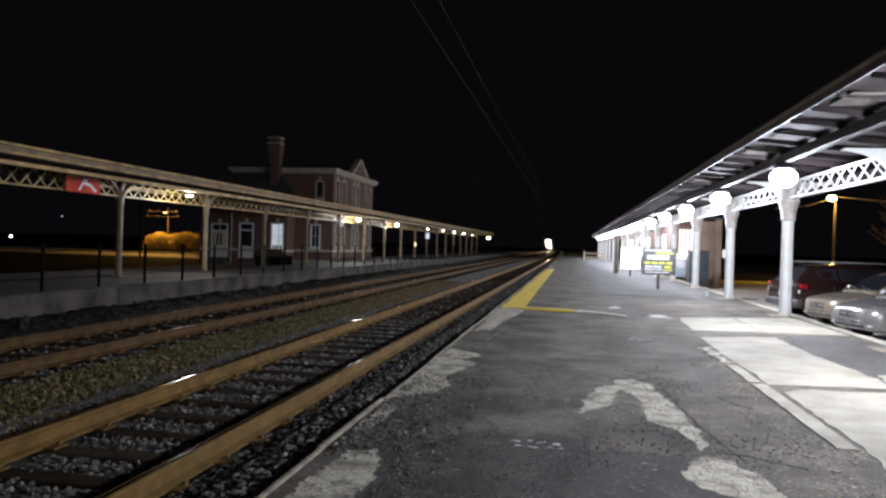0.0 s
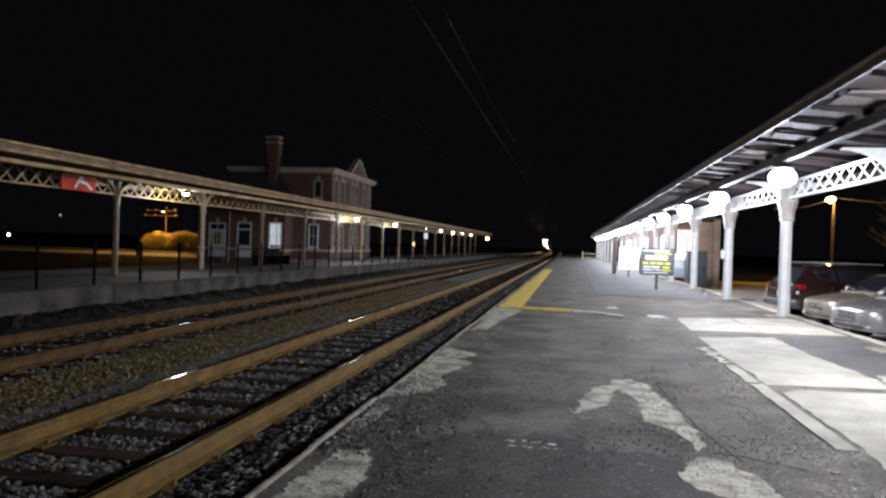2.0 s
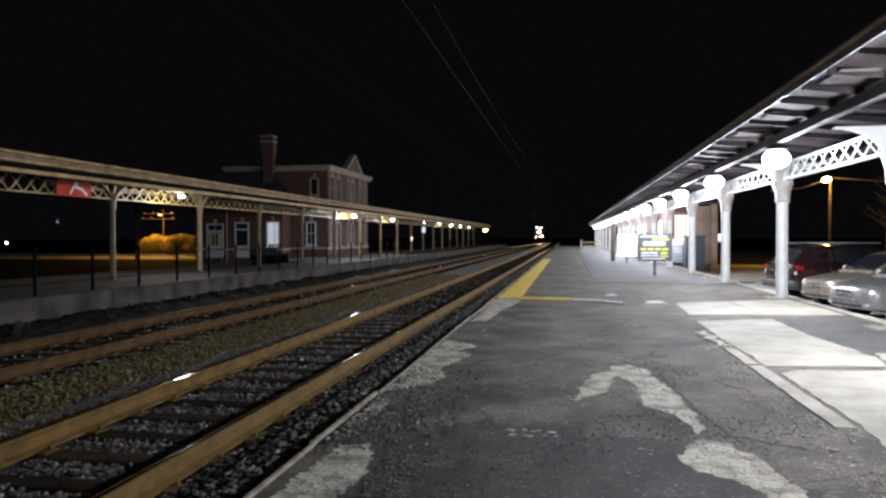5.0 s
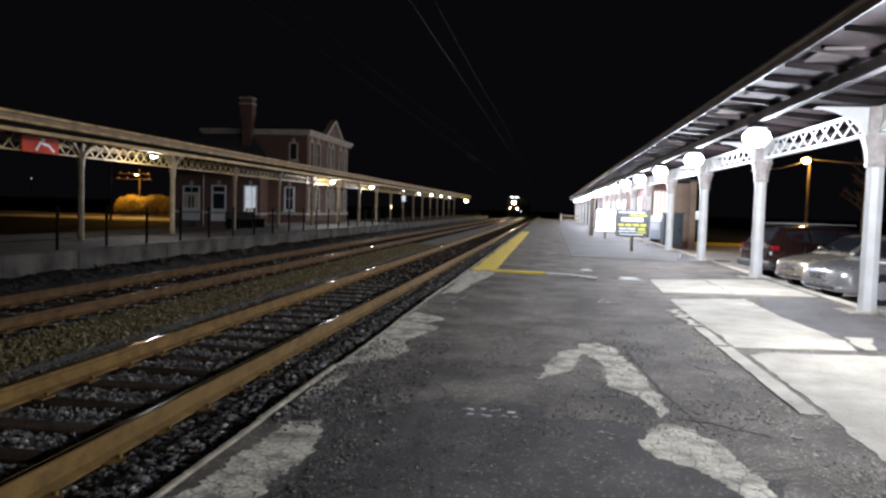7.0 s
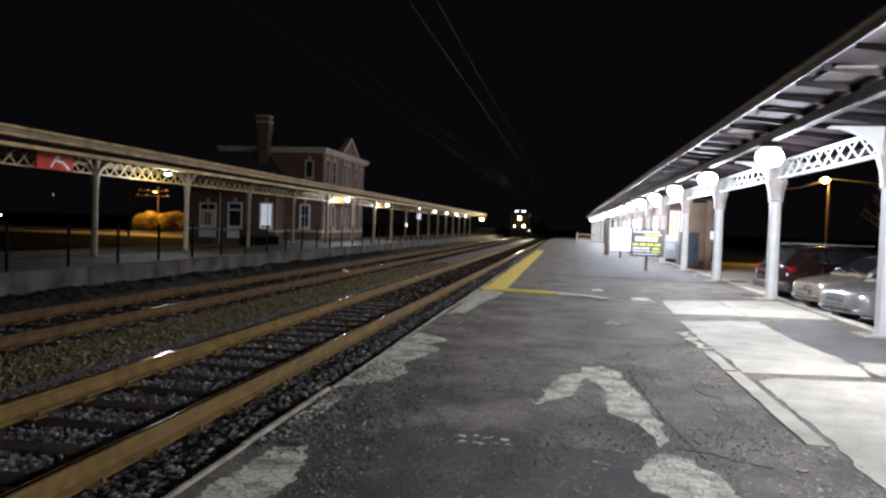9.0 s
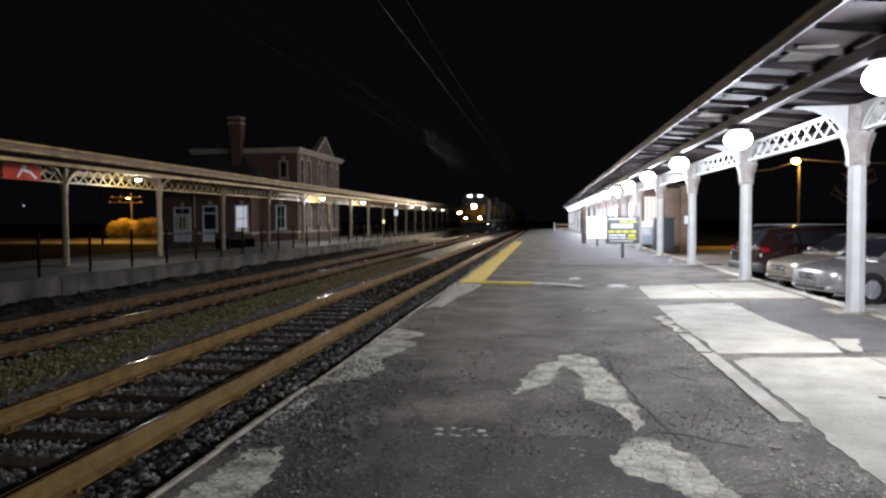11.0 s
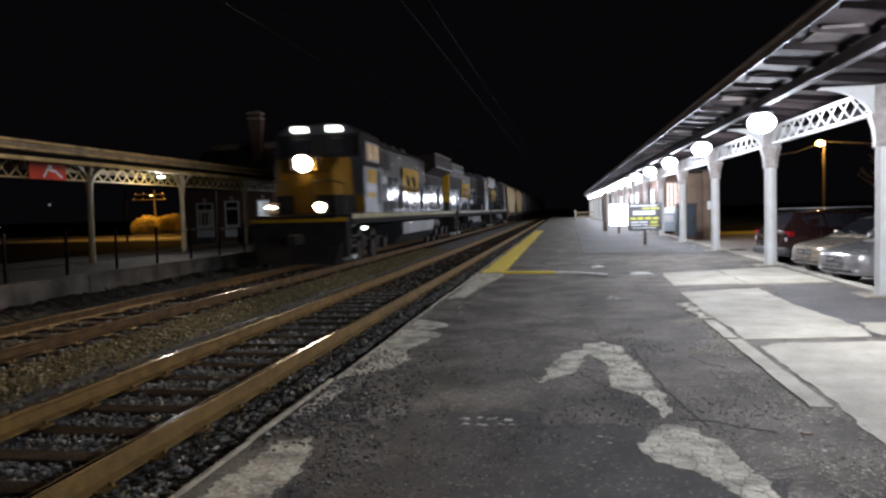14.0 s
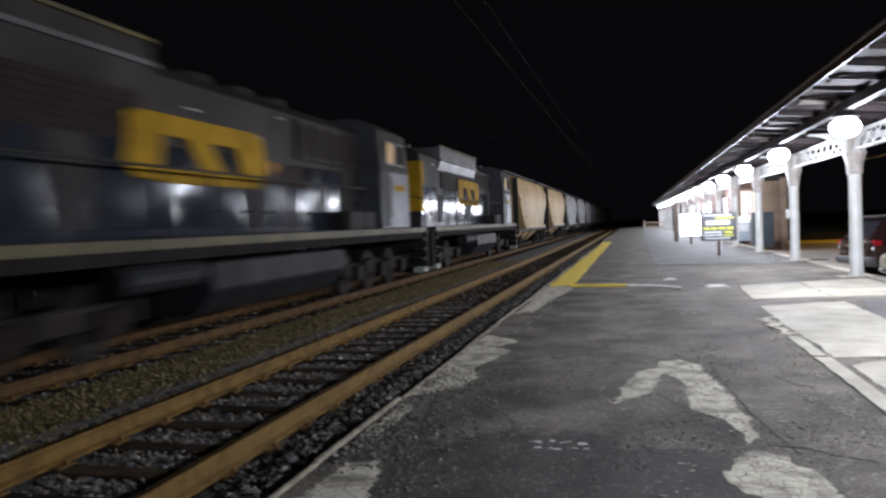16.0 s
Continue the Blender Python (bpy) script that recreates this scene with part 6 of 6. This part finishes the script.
def logo(parent, y0, y1, z0, z1, x):
    """Plain slanted blocks on both hood sides."""
    d, h = y1 - y0, z1 - z0
    shapes = (((0.03, 0.70), (1.0, 0.66), (0.98, 0.92), (0.9, 1.0), (0.10, 1.0), (0.02, 0.90)),
              ((0.0, 0.24), (0.20, 0.24), (0.22, 0.69), (0.03, 0.70)),
              ((0.46, 0.24), (0.64, 0.24), (0.54, 0.682), (0.38, 0.687)),
              ((0.80, 0.24), (0.99, 0.24), (1.0, 0.66), (0.74, 0.67)),
              ((0.05, 0.05), (0.22, 0.0), (0.94, 0.0), (0.99, 0.24), (0.0, 0.24)))
    for s in (-1, 1):
        for shape in shapes:
            bm = bmesh.new()
            prism(bm, [(y0 + u * d, z0 + w * h) for u, w in shape], "x", s * x, s * (x + 0.006))
            part("emblem_block", bm, M_LYELLOW, parent, "plain yellow emblem block")


flashing = []


def locomotive(L, label, six_axle, reverse, lead, cab_at, rad):
    """Built cab first; reverse turns it round inside its length."""
    root = thing("locomotive", label, "locomotive", "locomotives")

    flip = Matrix.Translation((0, L, 0)) @ Matrix.Rotation(math.pi, 4, "Z") if reverse else Matrix.Identity(4)

    def P(name, bm, material, lab="", bev=0.0, parent=None, smooth=False):
        if reverse:
            bmesh.ops.transform(bm, matrix=flip, verts=bm.verts)
        return part(name, bm, material, parent or root, lab, bev, smooth)
    hw = 0.88
    # frame and walkway
    P("underframe", boxes((-1.5, 1.5, 0.7, L - 0.7, 1.28, 1.5)), M_SOOT, "dark underframe")
    P("walkway", boxes((-1.55, 1.55, 0.45, L - 0.45, 1.502, 1.6)), M_LBLUE, "blue walkway deck")
    for s in (-1, 1):
        P("sill_stripe", boxes((s * 1.552 - 0.004, s * 1.552 + 0.004, 0.5, L - 0.5, 1.455, 1.595)), M_LSILL_LEMON if lead else M_LSILL, "lemon-yellow sill stripe" if lead else "faded yellow sill stripe")
    # pilots with steps
    for yy, q in ((0.12, 1), (L - 0.12, -1)):
        a, b = sorted((yy, yy + q * 0.35))
        P("pilot", boxes((-1.5, 1.5, a, b, 0.32, 1.5)), M_SOOT, "dark pilot plate", 0.02)
        a, b = sorted((yy - q * 0.55, yy))
        P("coupler", boxes((-0.15, 0.15, a, b, 0.72, 1.02)), M_LDARK, "", 0.03)
        for s in (-1, 1):
            for k in range(4):
                a, b = sorted((yy + q * 0.36, yy + q * 0.8))
                # The lowest step is coloured pale in place of step-light glow.
                P("step", boxes((min(s * 1.2, s * 1.54), max(s * 1.2, s * 1.54), a, b, 0.30 + k * 0.3 - (0.08 if k == 0 else 0.0), 0.36 + k * 0.3)), M_LSTEP_LIT if k == 0 else M_LDARK, "lowest step, pale for the step light's glow" if k == 0 else "")
    bm = bmesh.new()
    loft(bm, [[(-1.35, 0.10, 0.16), (1.35, 0.10, 0.16), (1.4, 0.11, 0.8), (-1.4, 0.11, 0.8)], [(-1.2, -0.25, 0.14), (1.2, -0.25, 0.14), (1.3, 0.0, 0.7), (-1.3, 0.0, 0.7)]])
    P("plough", bm, M_SOOT, "black steel plough", 0.01)
    P("anticlimber", boxes((-1.3, 1.3, -0.14, 0.118, 1.5, 1.6)), M_SOOT, "dark ribbed anticlimber ledge", 0.02)
    P("front_sill_stripe", boxes((-1.5, 1.5, 0.108, 0.118, 1.38, 1.5)), M_LYELLOW, "yellow front sill stripe")
    for s in (-1, 1):
        bm = bmesh.new()
        tube(bm, [(s * 1.42, 0.3, 1.5), (s * 1.42, 0.3, 2.5), (s * 1.0, 0.3, 2.6), (s * 0.45, 0.3, 2.6), (s * 0.4, 0.3, 1.52)], 0.02, 6)
        P("front_handrail", bm, M_LDARK, "bent front handrail")
    # nose and cab
    znum = 0.0 if lead else 0.5
    c0, c1 = cab_at
    bm = bmesh.new()
    loft(bm, [[(-0.95, 0.75, 1.6), (0.95, 0.75, 1.6), (0.85, 0.82, 2.88), (-0.85, 0.82, 2.88)], [(-1.12, 1.15, 1.6), (1.12, 1.15, 1.6), (1.0, 1.22, 3.36), (-1.0, 1.22, 3.36)], [(-1.25, c0, 1.6), (1.25, c0, 1.6), (1.1, c0, 3.42), (-1.1, c0, 3.42)]])
    P("nose", bm, M_LNOSE_DIM, "orange-yellow nose", 0.04)
    bm = bmesh.new()
    loft(bm, [[(-0.97, 0.73, 1.61), (0.97, 0.73, 1.61), (0.93, 0.762, 2.2), (-0.93, 0.762, 2.2)], [(-1.14, 1.14, 1.61), (1.14, 1.14, 1.61), (1.11, 1.16, 2.2), (-1.11, 1.16, 2.2)], [(-1.27, c0, 1.61), (1.27, c0, 1.61), (1.23, c0, 2.2), (-1.23, c0, 2.2)]])
    P("nose_skirt", bm, M_SOOT, "dark lower nose band", 0.01)
    P("nose_door", boxes((-0.35, 0.35, 0.70, 0.78, 1.62, 2.5)), M_LNOSE_DIM, "", 0.01)
    bm = bmesh.new()
    loft(bm, [[(-1.52, y, 1.6), (1.52, y, 1.6), (1.52, y, 3.2), (1.42, y, 4.2), (0.9, y, 4.5), (-0.9, y, 4.5), (-1.42, y, 4.2), (-1.52, y, 3.2)] for y in (c0, c1)])
    P("cab", bm, M_LCAB, "blue-grey cab", 0.03)
    P("cab_front_panel", boxes((-1.38, 1.38, c0 - 0.0035, c0 + 0.01, 3.44, 4.19)), M_SOOT, "dark cab front")
    P("cab_front_band", boxes((-1.5, 1.5, c0 - 0.02, c0 - 0.002, 1.62, 2.2)), M_LNOSE_DIM)
    for s in (-1, 1):
        bm = bmesh.new()
        loft(bm, [[(s * 1.522, y, 3.12), (s * 1.522, y, 3.2), (s * 1.422, y, 4.2), (s * 0.9, y, 4.503), (s * 0.9, y, 4.512), (s * 1.43, y, 4.208), (s * 1.53, y, 3.2), (s * 1.53, y, 3.12)] for y in (c0 + 0.01, c1 - 0.01)])
        P("cab_upper_band", bm, M_SOOT if lead else M_LDARK, "dark band round the cab windows")
        P("cab_lower_panel", boxes((s * 1.526 - 0.005, s * 1.526 + 0.005, c0 + 0.05, c1 - 0.05, 1.64, 2.45)), M_LCAB)
        for k in range(2):
            ya = c0 + 0.35 + k * 0.85
            w = P("side_window", boxes((min(s * 1.42, s * 1.535), max(s * 1.42, s * 1.535), ya, ya + 0.72, 3.3, 3.95)), M_LPALE, "framed side window", 0.02)
            # On trailing units the second pane glows in place of a sodium reflection.
            P("pane", boxes((s * 1.538 - 0.003, s * 1.538 + 0.003, ya + 0.06, ya + 0.66, 3.37, 3.88)), E_CABWIN if lead or k == 1 else M_GLASS_DARK, "yellow glass with a dim glow" if lead or k == 1 else "dark glass", 0, w)
            for q in range(3):
                P("blind_slat", boxes((s * 1.5435 - 0.002, s * 1.5435 + 0.002, ya + 0.12 + q * 0.18, ya + 0.19 + q * 0.18, 3.37, 3.88)), M_LDARK, "dark upright blind", 0, w)
        P("cab_door", boxes((min(s * 1.528, s * 1.536), max(s * 1.528, s * 1.536), c1 - 0.62, c1 - 0.12, 1.66, 3.2)), M_LGREY, "grey cab door", 0.004)
        P("grab_iron", boxes((min(s * 1.545, s * 1.575), max(s * 1.545, s * 1.575), c1 - 0.70, c1 - 0.67, 1.9, 3.0)), M_LDARK, "", 0.008)
        for k in range(3):
            P("number_bar", boxes((s * 1.534 - 0.003, s * 1.534 + 0.003, c0 + 0.45 + k * 0.3, c0 + 0.68 + k * 0.3, 2.12 + znum, 2.3 + znum)), M_LYELLOW, "plain yellow bar")
        P("windshield", boxes((min(s * 0.12, s * 1.15), max(s * 0.12, s * 1.15), c0 - 0.03, c0 - 0.004, 3.5, 4.05)), M_GLASS_DARK, "dark windshield", 0.02)
        if lead:
            P("cab_emblem", boxes((s * 1.53 - 0.004, s * 1.53 + 0.004, c0 + 0.5, c0 + 1.5, 2.6, 3.05)), M_LYELLOW, "yellow emblem")
    # long hood
    h1 = L - (1.0 if lead else 1.1)
    bm = bmesh.new()
    loft(bm, [[(-hw, y, 1.6), (hw, y, 1.6), (hw, y, 4.1), (hw - 0.25, y, 4.32), (-hw + 0.25, y, 4.32), (-hw, y, 4.1)] for y in (c1, h1)])
    P("hood", bm, M_LGREY, "grey long hood", 0.02)
    for s in (-1, 1):
        P("hood_lower_band", boxes((s * (hw + 0.004) - 0.003, s * (hw + 0.004) + 0.003, c1 + 0.02, h1 - 0.02, 1.62, 2.35)), M_LBLUE, "dark blue lower band")
        y = c1 + 0.4
        k = 0
        while y + 0.9 < h1:
            bm = boxes((min(s * hw, s * (hw + 0.016)), max(s * hw, s * (hw + 0.016)), y, y + 0.82, 1.75, 3.02))
            foot = Matrix.Translation((s * hw, y + 0.41, 1.75))
            bmesh.ops.transform(bm, matrix=foot @ Matrix.Rotation(radians(random.uniform(-0.6, 0.6)), 4, "Z") @ Matrix.Rotation(radians(s * random.uniform(0.9, 2.7)), 4, "Y") @ foot.inverted(), verts=bm.verts)
            hd = P("hood_door", bm, M_LCAB if lead and k < 3 else M_LBLUE if k % 5 else M_LGREY, "latched hood door", 0.01)
            for zz in (2.0, 2.7):
                P("latch", boxes((min(s * (hw + 0.02), s * (hw + 0.075)), max(s * (hw + 0.02), s * (hw + 0.075)), y + 0.68, y + 0.78, zz, zz + 0.05)), M_LDARK, "", 0, hd)
            y += 0.95
            k += 1
        for k in range(4):
            ya = c1 + 0.25 + k * 0.88
            sc = P("intake_screen", boxes((min(s * (hw + 0.002), s * (hw + 0.07)), max(s * (hw + 0.002), s * (hw + 0.07)), ya, ya + 0.78, 3.16, 4.02)), M_LGREY, "grey-framed intake screen", 0.015)
            P("mesh", boxes((min(s * (hw + 0.072), s * (hw + 0.08)), max(s * (hw + 0.072), s * (hw + 0.08)), ya + 0.09, ya + 0.69, 3.26, 3.93)), M_LVENT, "dark mesh", 0, sc)
        # Small pale lugs stand in for lamp glints on the upper hood.
        for k in range(9):
            ya, zz = c1 + 4.2 + k * (h1 - c1 - 5.0) / 9 + random.uniform(-0.3, 0.3), random.uniform(3.1, 3.95)
            P("glint_lug", boxes((min(s * hw, s * (hw + 0.03)), max(s * hw, s * (hw + 0.03)), ya, ya + random.uniform(0.12, 0.3), zz, zz + 0.03)), M_ALLOY, "pale lug in place of a glint", 0.008)
        # equipment box on the walkway
        P("equipment_box", boxes((min(s * (hw + 0.04), s * 1.42), max(s * (hw + 0.04), s * 1.42), c1 + 0.3, c1 + 2.0, 1.62, 2.05)), M_LDARK, "", 0.02)
    P("hood_end", boxes((-hw - 0.01, hw + 0.01, h1, h1 + 0.05, 1.62 if lead else 2.15, 3.85)), M_SOOT if lead else M_LYELLOW, "sooty black hood end" if lead else "yellow hood end", 0.02)
    for s in (-1, 1) if not lead else ():
        P("hood_end_side", boxes((s * (hw + 0.036) - 0.004, s * (hw + 0.036) + 0.004, h1 - 0.35, h1, 2.15, 3.85)), M_LYELLOW)
    # radiator section
    r0, r1, rw, rz0, rz1 = rad
    bm = bmesh.new()
    loft(bm, [[(-hw, y, rz0 - 0.35), (hw, y, rz0 - 0.35), (rw, y, rz0), (rw, y, rz1), (-rw, y, rz1), (-rw, y, rz0)] for y in (r0, r1)])
    P("radiator_hood", bm, M_LPALE if L < 19 else M_LVENT if lead else M_LGREY, "flared radiator section", 0.02)
    for s in (-1, 1):
        rg = P("radiator_grille", boxes((min(s * hw, s * (hw + 0.034)), max(s * hw, s * (hw + 0.034)), r0 + 0.2, r1 - 0.2, rz0 - 1.15, rz0 - 0.40)), M_LVENT, "dark brown radiator grille", 0.01)
        for k in range(6):
            z = rz0 - 1.08 + k * 0.115
            P("slat", boxes((min(s * (hw + 0.03), s * (hw + 0.06)), max(s * (hw + 0.03), s * (hw + 0.06)), r0 + 0.25, r1 - 0.25, z, z + 0.04)), M_LVENT, "", 0, rg)
        P("radiator_rim", boxes((min(s * rw, s * (rw + 0.07)), max(s * rw, s * (rw + 0.07)), r0, r1, rz0 - 0.02, rz0 + 0.05)), M_LPALE, "pale lower rim")
        # The rim's yellow stands in for sodium light along the roof edge.
        P("roof_rim", boxes((min(s * (rw - 0.06), s * (rw + 0.03)), max(s * (rw - 0.06), s * (rw + 0.03)), r0, r1, rz1 + 0.002, rz1 + 0.06)), M_LSILL, "roof edge coloured as if lit by sodium")
    # roof fans and stack
    for k in range(3):
        y = c1 + 3.4 + k * 1.5
        bm = bmesh.new()
        cyl(bm, (0, y, 4.3), (0, y, 4.5), 0.55, 16, 0.5)
        P("roof_fan", bm, M_LDARK, "round roof fan")
    P("exhaust_stack", boxes((-0.4, 0.4, c1 + 5.6 + 2.6, c1 + 6.6 + 2.6, 4.3, 4.55)), M_LDARK, "", 0.03)
    P("horn", boxes((-0.25, 0.25, c0 + 1.0, c0 + 1.5, 4.505, 4.65)), M_LPALE)
    # tanks and trucks
    ta, tb = (7.6, 14.6) if L > 22 else ((7.2, 12.6) if L > 19 else (6.4, 10.8))
    bm = bmesh.new()
    prism(bm, [(-1.45, 1.2), (-1.5, 0.75), (-1.15, 0.36), (1.15, 0.36), (1.5, 0.75), (1.45, 1.2)], "y", ta, tb)
    P("fuel_tank", bm, M_LTANK, "dark grey fuel tank", 0.03)
    # Thin panel paints the lit upper side of the lead unit's tank lighter.
    for s in (-1, 1) if lead else ():
        P("lit_tank_face", boxes((min(s * 1.5, s * 1.53), max(s * 1.5, s * 1.53), ta + 0.1, tb - 0.1, 0.74, 1.22)), M_LTANK_LIT, "tank side coloured lighter than its shaded lower part", 0.008)
    for s in (-1, 1):
        bm = bmesh.new()
        cyl(bm, (s * 1.28, tb + 0.2, 1.05), (s * 1.28, tb + 2.0, 1.05), 0.2, 12)
        P("air_tank", bm, M_LTANK, "round air reservoir")
    ax = (-1.75, 0.0, 1.75) if six_axle else (-1.35, 1.35)
    for yc in ((3.9, L - 3.9) if six_axle else (3.4, L - 3.4)):
        truck(root, yc, ax)
    logo(root, *((10.3, 13.9, 2.5, 3.55, hw + 0.082) if lead else ((L - 13.4, L - 9.2, 2.35, 3.5, hw + 0.082) if not reverse else (6.4, 10.5, 2.45, 3.5, hw + 0.082))))
    handrails(root, 1.0 if reverse else c1 + 0.3, (L - c1 - 0.3) if reverse else L - 1.0, 1.35)
    # lights
    if lead:
        hl = P("headlight", boxes((-0.42, 0.42, 0.68, 1.12, 3.36, 3.40), (-0.42, 0.42, 0.68, 1.12, 2.92, 2.96), (-0.42, -0.38, 0.68, 1.12, 2.962, 3.358), (0.38, 0.42, 0.68, 1.12, 2.962, 3.358)), M_LDARK, "headlight housing", 0.01)
        P("lens", annulus(0.105, 0.245, 0.655, 3.16), E_HEAD, "glowing headlight lens", 0, hl)
        P("bezel", annulus(0.247, 0.33, 0.665, 3.16), M_LDARK, "dark round bezel", 0, hl)
        # Black tube added round the bulb to narrow the headlight beam.
        bm = bmesh.new()
        rings = [[bm.verts.new((0.107 * math.cos(math.pi / 10 * i), y, 3.16 + 0.107 * math.sin(math.pi / 10 * i))) for i in range(20)] for y in (0.66, 1.06)]
        for i in range(20):
            bm.faces.new((rings[0][i], rings[0][(i + 1) % 20], rings[1][(i + 1) % 20], rings[1][i]))
        bm.faces.new(rings[1])
        P("beam_tube", bm, M_SOOT, "deep dark lamp tube", 0, hl)
        bm = bmesh.new()
        disc(bm, (0, 1.045, 3.16), 0.1)
        P("bulb", bm, E_BEAM, "glowing bulb", 0, hl)
        for s in (-1, 1):
            d = P("ditch_light", boxes((s * 0.76 - 0.17, s * 0.76 + 0.17, -0.08, 0.11, 1.64, 1.98)), M_LDARK, "ditch light housing", 0.02)
            bm = bmesh.new()
            disc(bm, (0, 0, 0), 0.14)
            flashing.append((s, P("lens", bm, E_DITCH, "glowing ditch light lens", 0, d)))
            P("number_board", boxes((s * 0.58 - 0.27, s * 0.58 + 0.27, c0 - 0.10, c0 - 0.004, 4.26, 4.43)), E_BOARD, "lit number board", 0.03)
            bm = bmesh.new()
            cyl(bm, (s * 1.42, 2.1, 1.13), (s * 1.535, 2.1, 1.13), 0.045, 12)
            P("step_light", bm, E_STEP, "glowing round step light")
            P("marker_light", boxes((s * 1.56 - 0.01, s * 1.56 + 0.01, 8.9, 9.05, 1.15, 1.19)), E_MARKER, "small red marker light")
    else:
        P("headlight", boxes((-0.35, 0.35, h1 + 0.05, h1 + 0.12, 3.4, 3.65)), M_LPALE, "unlit headlight", 0.02)
        for s in (-1, 1):
            P("number_board", boxes((s * 0.62 - 0.3, s * 0.62 + 0.3, c0 - 0.06, c0 - 0.004, 4.1, 4.36)), M_LPALE)
    return root


def hopper(L, label, material):
    h = thing("hopper_car", label, "hopper wagon", "hopper wagons")
    prof = [(-1.5, 1.25), (-1.6, 2.2), (-1.58, 3.6), (-1.3, 4.25), (-0.6, 4.55), (0.6, 4.55), (1.3, 4.25), (1.58, 3.6), (1.6, 2.2), (1.5, 1.25)]
    bm = bmesh.new()

    def ringp(y, k, zlo):
        return [(x * k, y, max(zlo, z)) for x, z in prof]
    loft(bm, [ringp(0.9, 0.92, 3.3), ringp(1.3, 0.98, 2.9), ringp(3.0, 1.0, 1.3), ringp(L - 3.0, 1.0, 1.3), ringp(L - 1.3, 0.98, 2.9), ringp(L - 0.9, 0.92, 3.3)])
    part("body", bm, material, h, "curved steel hopper body", 0, True)
    part("underframe", boxes((-1.4, 1.4, 0.35, L - 0.35, 1.08, 1.24)), M_LDARK, h)
    for y in (0.4, L - 0.5):
        part("end_sill", boxes((-1.5, 1.5, y, y + 0.12, 0.95, 1.3)), M_LDARK, h)
        part("end_ladder", boxes((1.2, 1.5, y, y + 0.03, 1.3, 4.2)), M_LDARK, h)
    part("running_board", boxes((-0.7, 0.7, 0.7, L - 0.7, 4.62, 4.67)), M_LPALE, h, "roof walkway")
    for k in range(3):
        yc = L * (0.28 + 0.22 * k)
        bm = bmesh.new()
        loft(bm, [[(-1.3, yc - 1.5, 1.35), (1.3, yc - 1.5, 1.35), (1.3, yc + 1.5, 1.35), (-1.3, yc + 1.5, 1.35)], [(-0.4, yc - 0.4, 0.4), (0.4, yc - 0.4, 0.4), (0.4, yc + 0.4, 0.4), (-0.4, yc + 0.4, 0.4)]])
        part("discharge_gate", bm, material, h)
    for k in range(4):
        yc = 2.6 + k * (L - 5.2) / 3
        part("hatch_cover", boxes((-0.45, 0.45, yc - 0.9, yc + 0.9, 4.672, 4.74)), M_LPALE, h, "flat roof hatch", 0.02)
    for s in (-1, 1):
        part("side_sill", boxes((min(s * 1.52, s * 1.62), max(s * 1.52, s * 1.62), 2.6, L - 2.6, 1.25, 1.42)), material, h, "", 0.01)
        for k in range(6):
            zz = 1.5 + k * 0.42
            part("ladder_rung", boxes((min(s * 1.56, s * 1.62), max(s * 1.56, s * 1.62), 3.05, 3.45, zz, zz + 0.03)), M_LDARK, h)
    for yc in (1.9, L - 1.9):
        truck(h, yc, (-0.85, 0.85), 0.45)
    return h


loco_a = locomotive(22.3, "blue and grey freight locomotive with lit headlights, leading", True, False, True, (2.1, 4.5), (16.0, 21.25, 1.42, 3.85, 4.5))
loco_b = locomotive(20.3, "blue and grey freight locomotive running hood first", True, True, False, (2.2, 4.6), (13.2, 18.6, 1.0, 4.15, 4.5))
loco_c = locomotive(18.2, "short blue and grey freight locomotive running hood first", False, True, False, (2.0, 4.3), (8.2, 14.6, 0.98, 4.05, 4.55))
TRAIN = [(loco_a, 0.0, 22.3), (loco_b, 22.45, 20.3), (loco_c, 42.9, 18.2)]
s_at = 61.4
tan_h = hopper(15.2, "tan covered hopper wagon in the freight train", M_HTAN)
grey_h = hopper(15.2, "grey covered hopper wagon in the freight train", M_HGREY)
for k in range(14):
    src = tan_h if k in (0, 1, 6, 9) else grey_h
    h = src if k in (0, 2) else copy_thing(src, Matrix.Identity(4))
    TRAIN.append((h, s_at, 15.2))
    s_at += 15.5


def motions():
    """The train runs towards the camera at a steady 20.4 metres a second."""
    for vehicle, s, ln in TRAIN:
        rows = []
        for k in range(33):
            t = k * 0.5
            ya = 11.35 + (14.5 - t) * 20.4 + s
            yb = ya + ln
            xa, xb = TRACK_2 + bend(ya), TRACK_2 + bend(yb)
            rows.append((t, pose(xa, ya, RAIL_Z + 0.004, 0, 0, -math.degrees(math.atan2(xb - xa, ln)))))
        walk(vehicle, rows)
    # the ditch lights nod down and up by turns, half a second each
    for s, lens in flashing:
        rows = []
        for k in range(161):
            up = math.tanh(4 * s * -math.sin(2 * math.pi * (k * 0.1 - 13.14)))
            rows.append((k * 0.1, pose(s * 0.76, -0.11, 1.82, 34 - 34 * up)))
        walk(lens, rows)


motions()
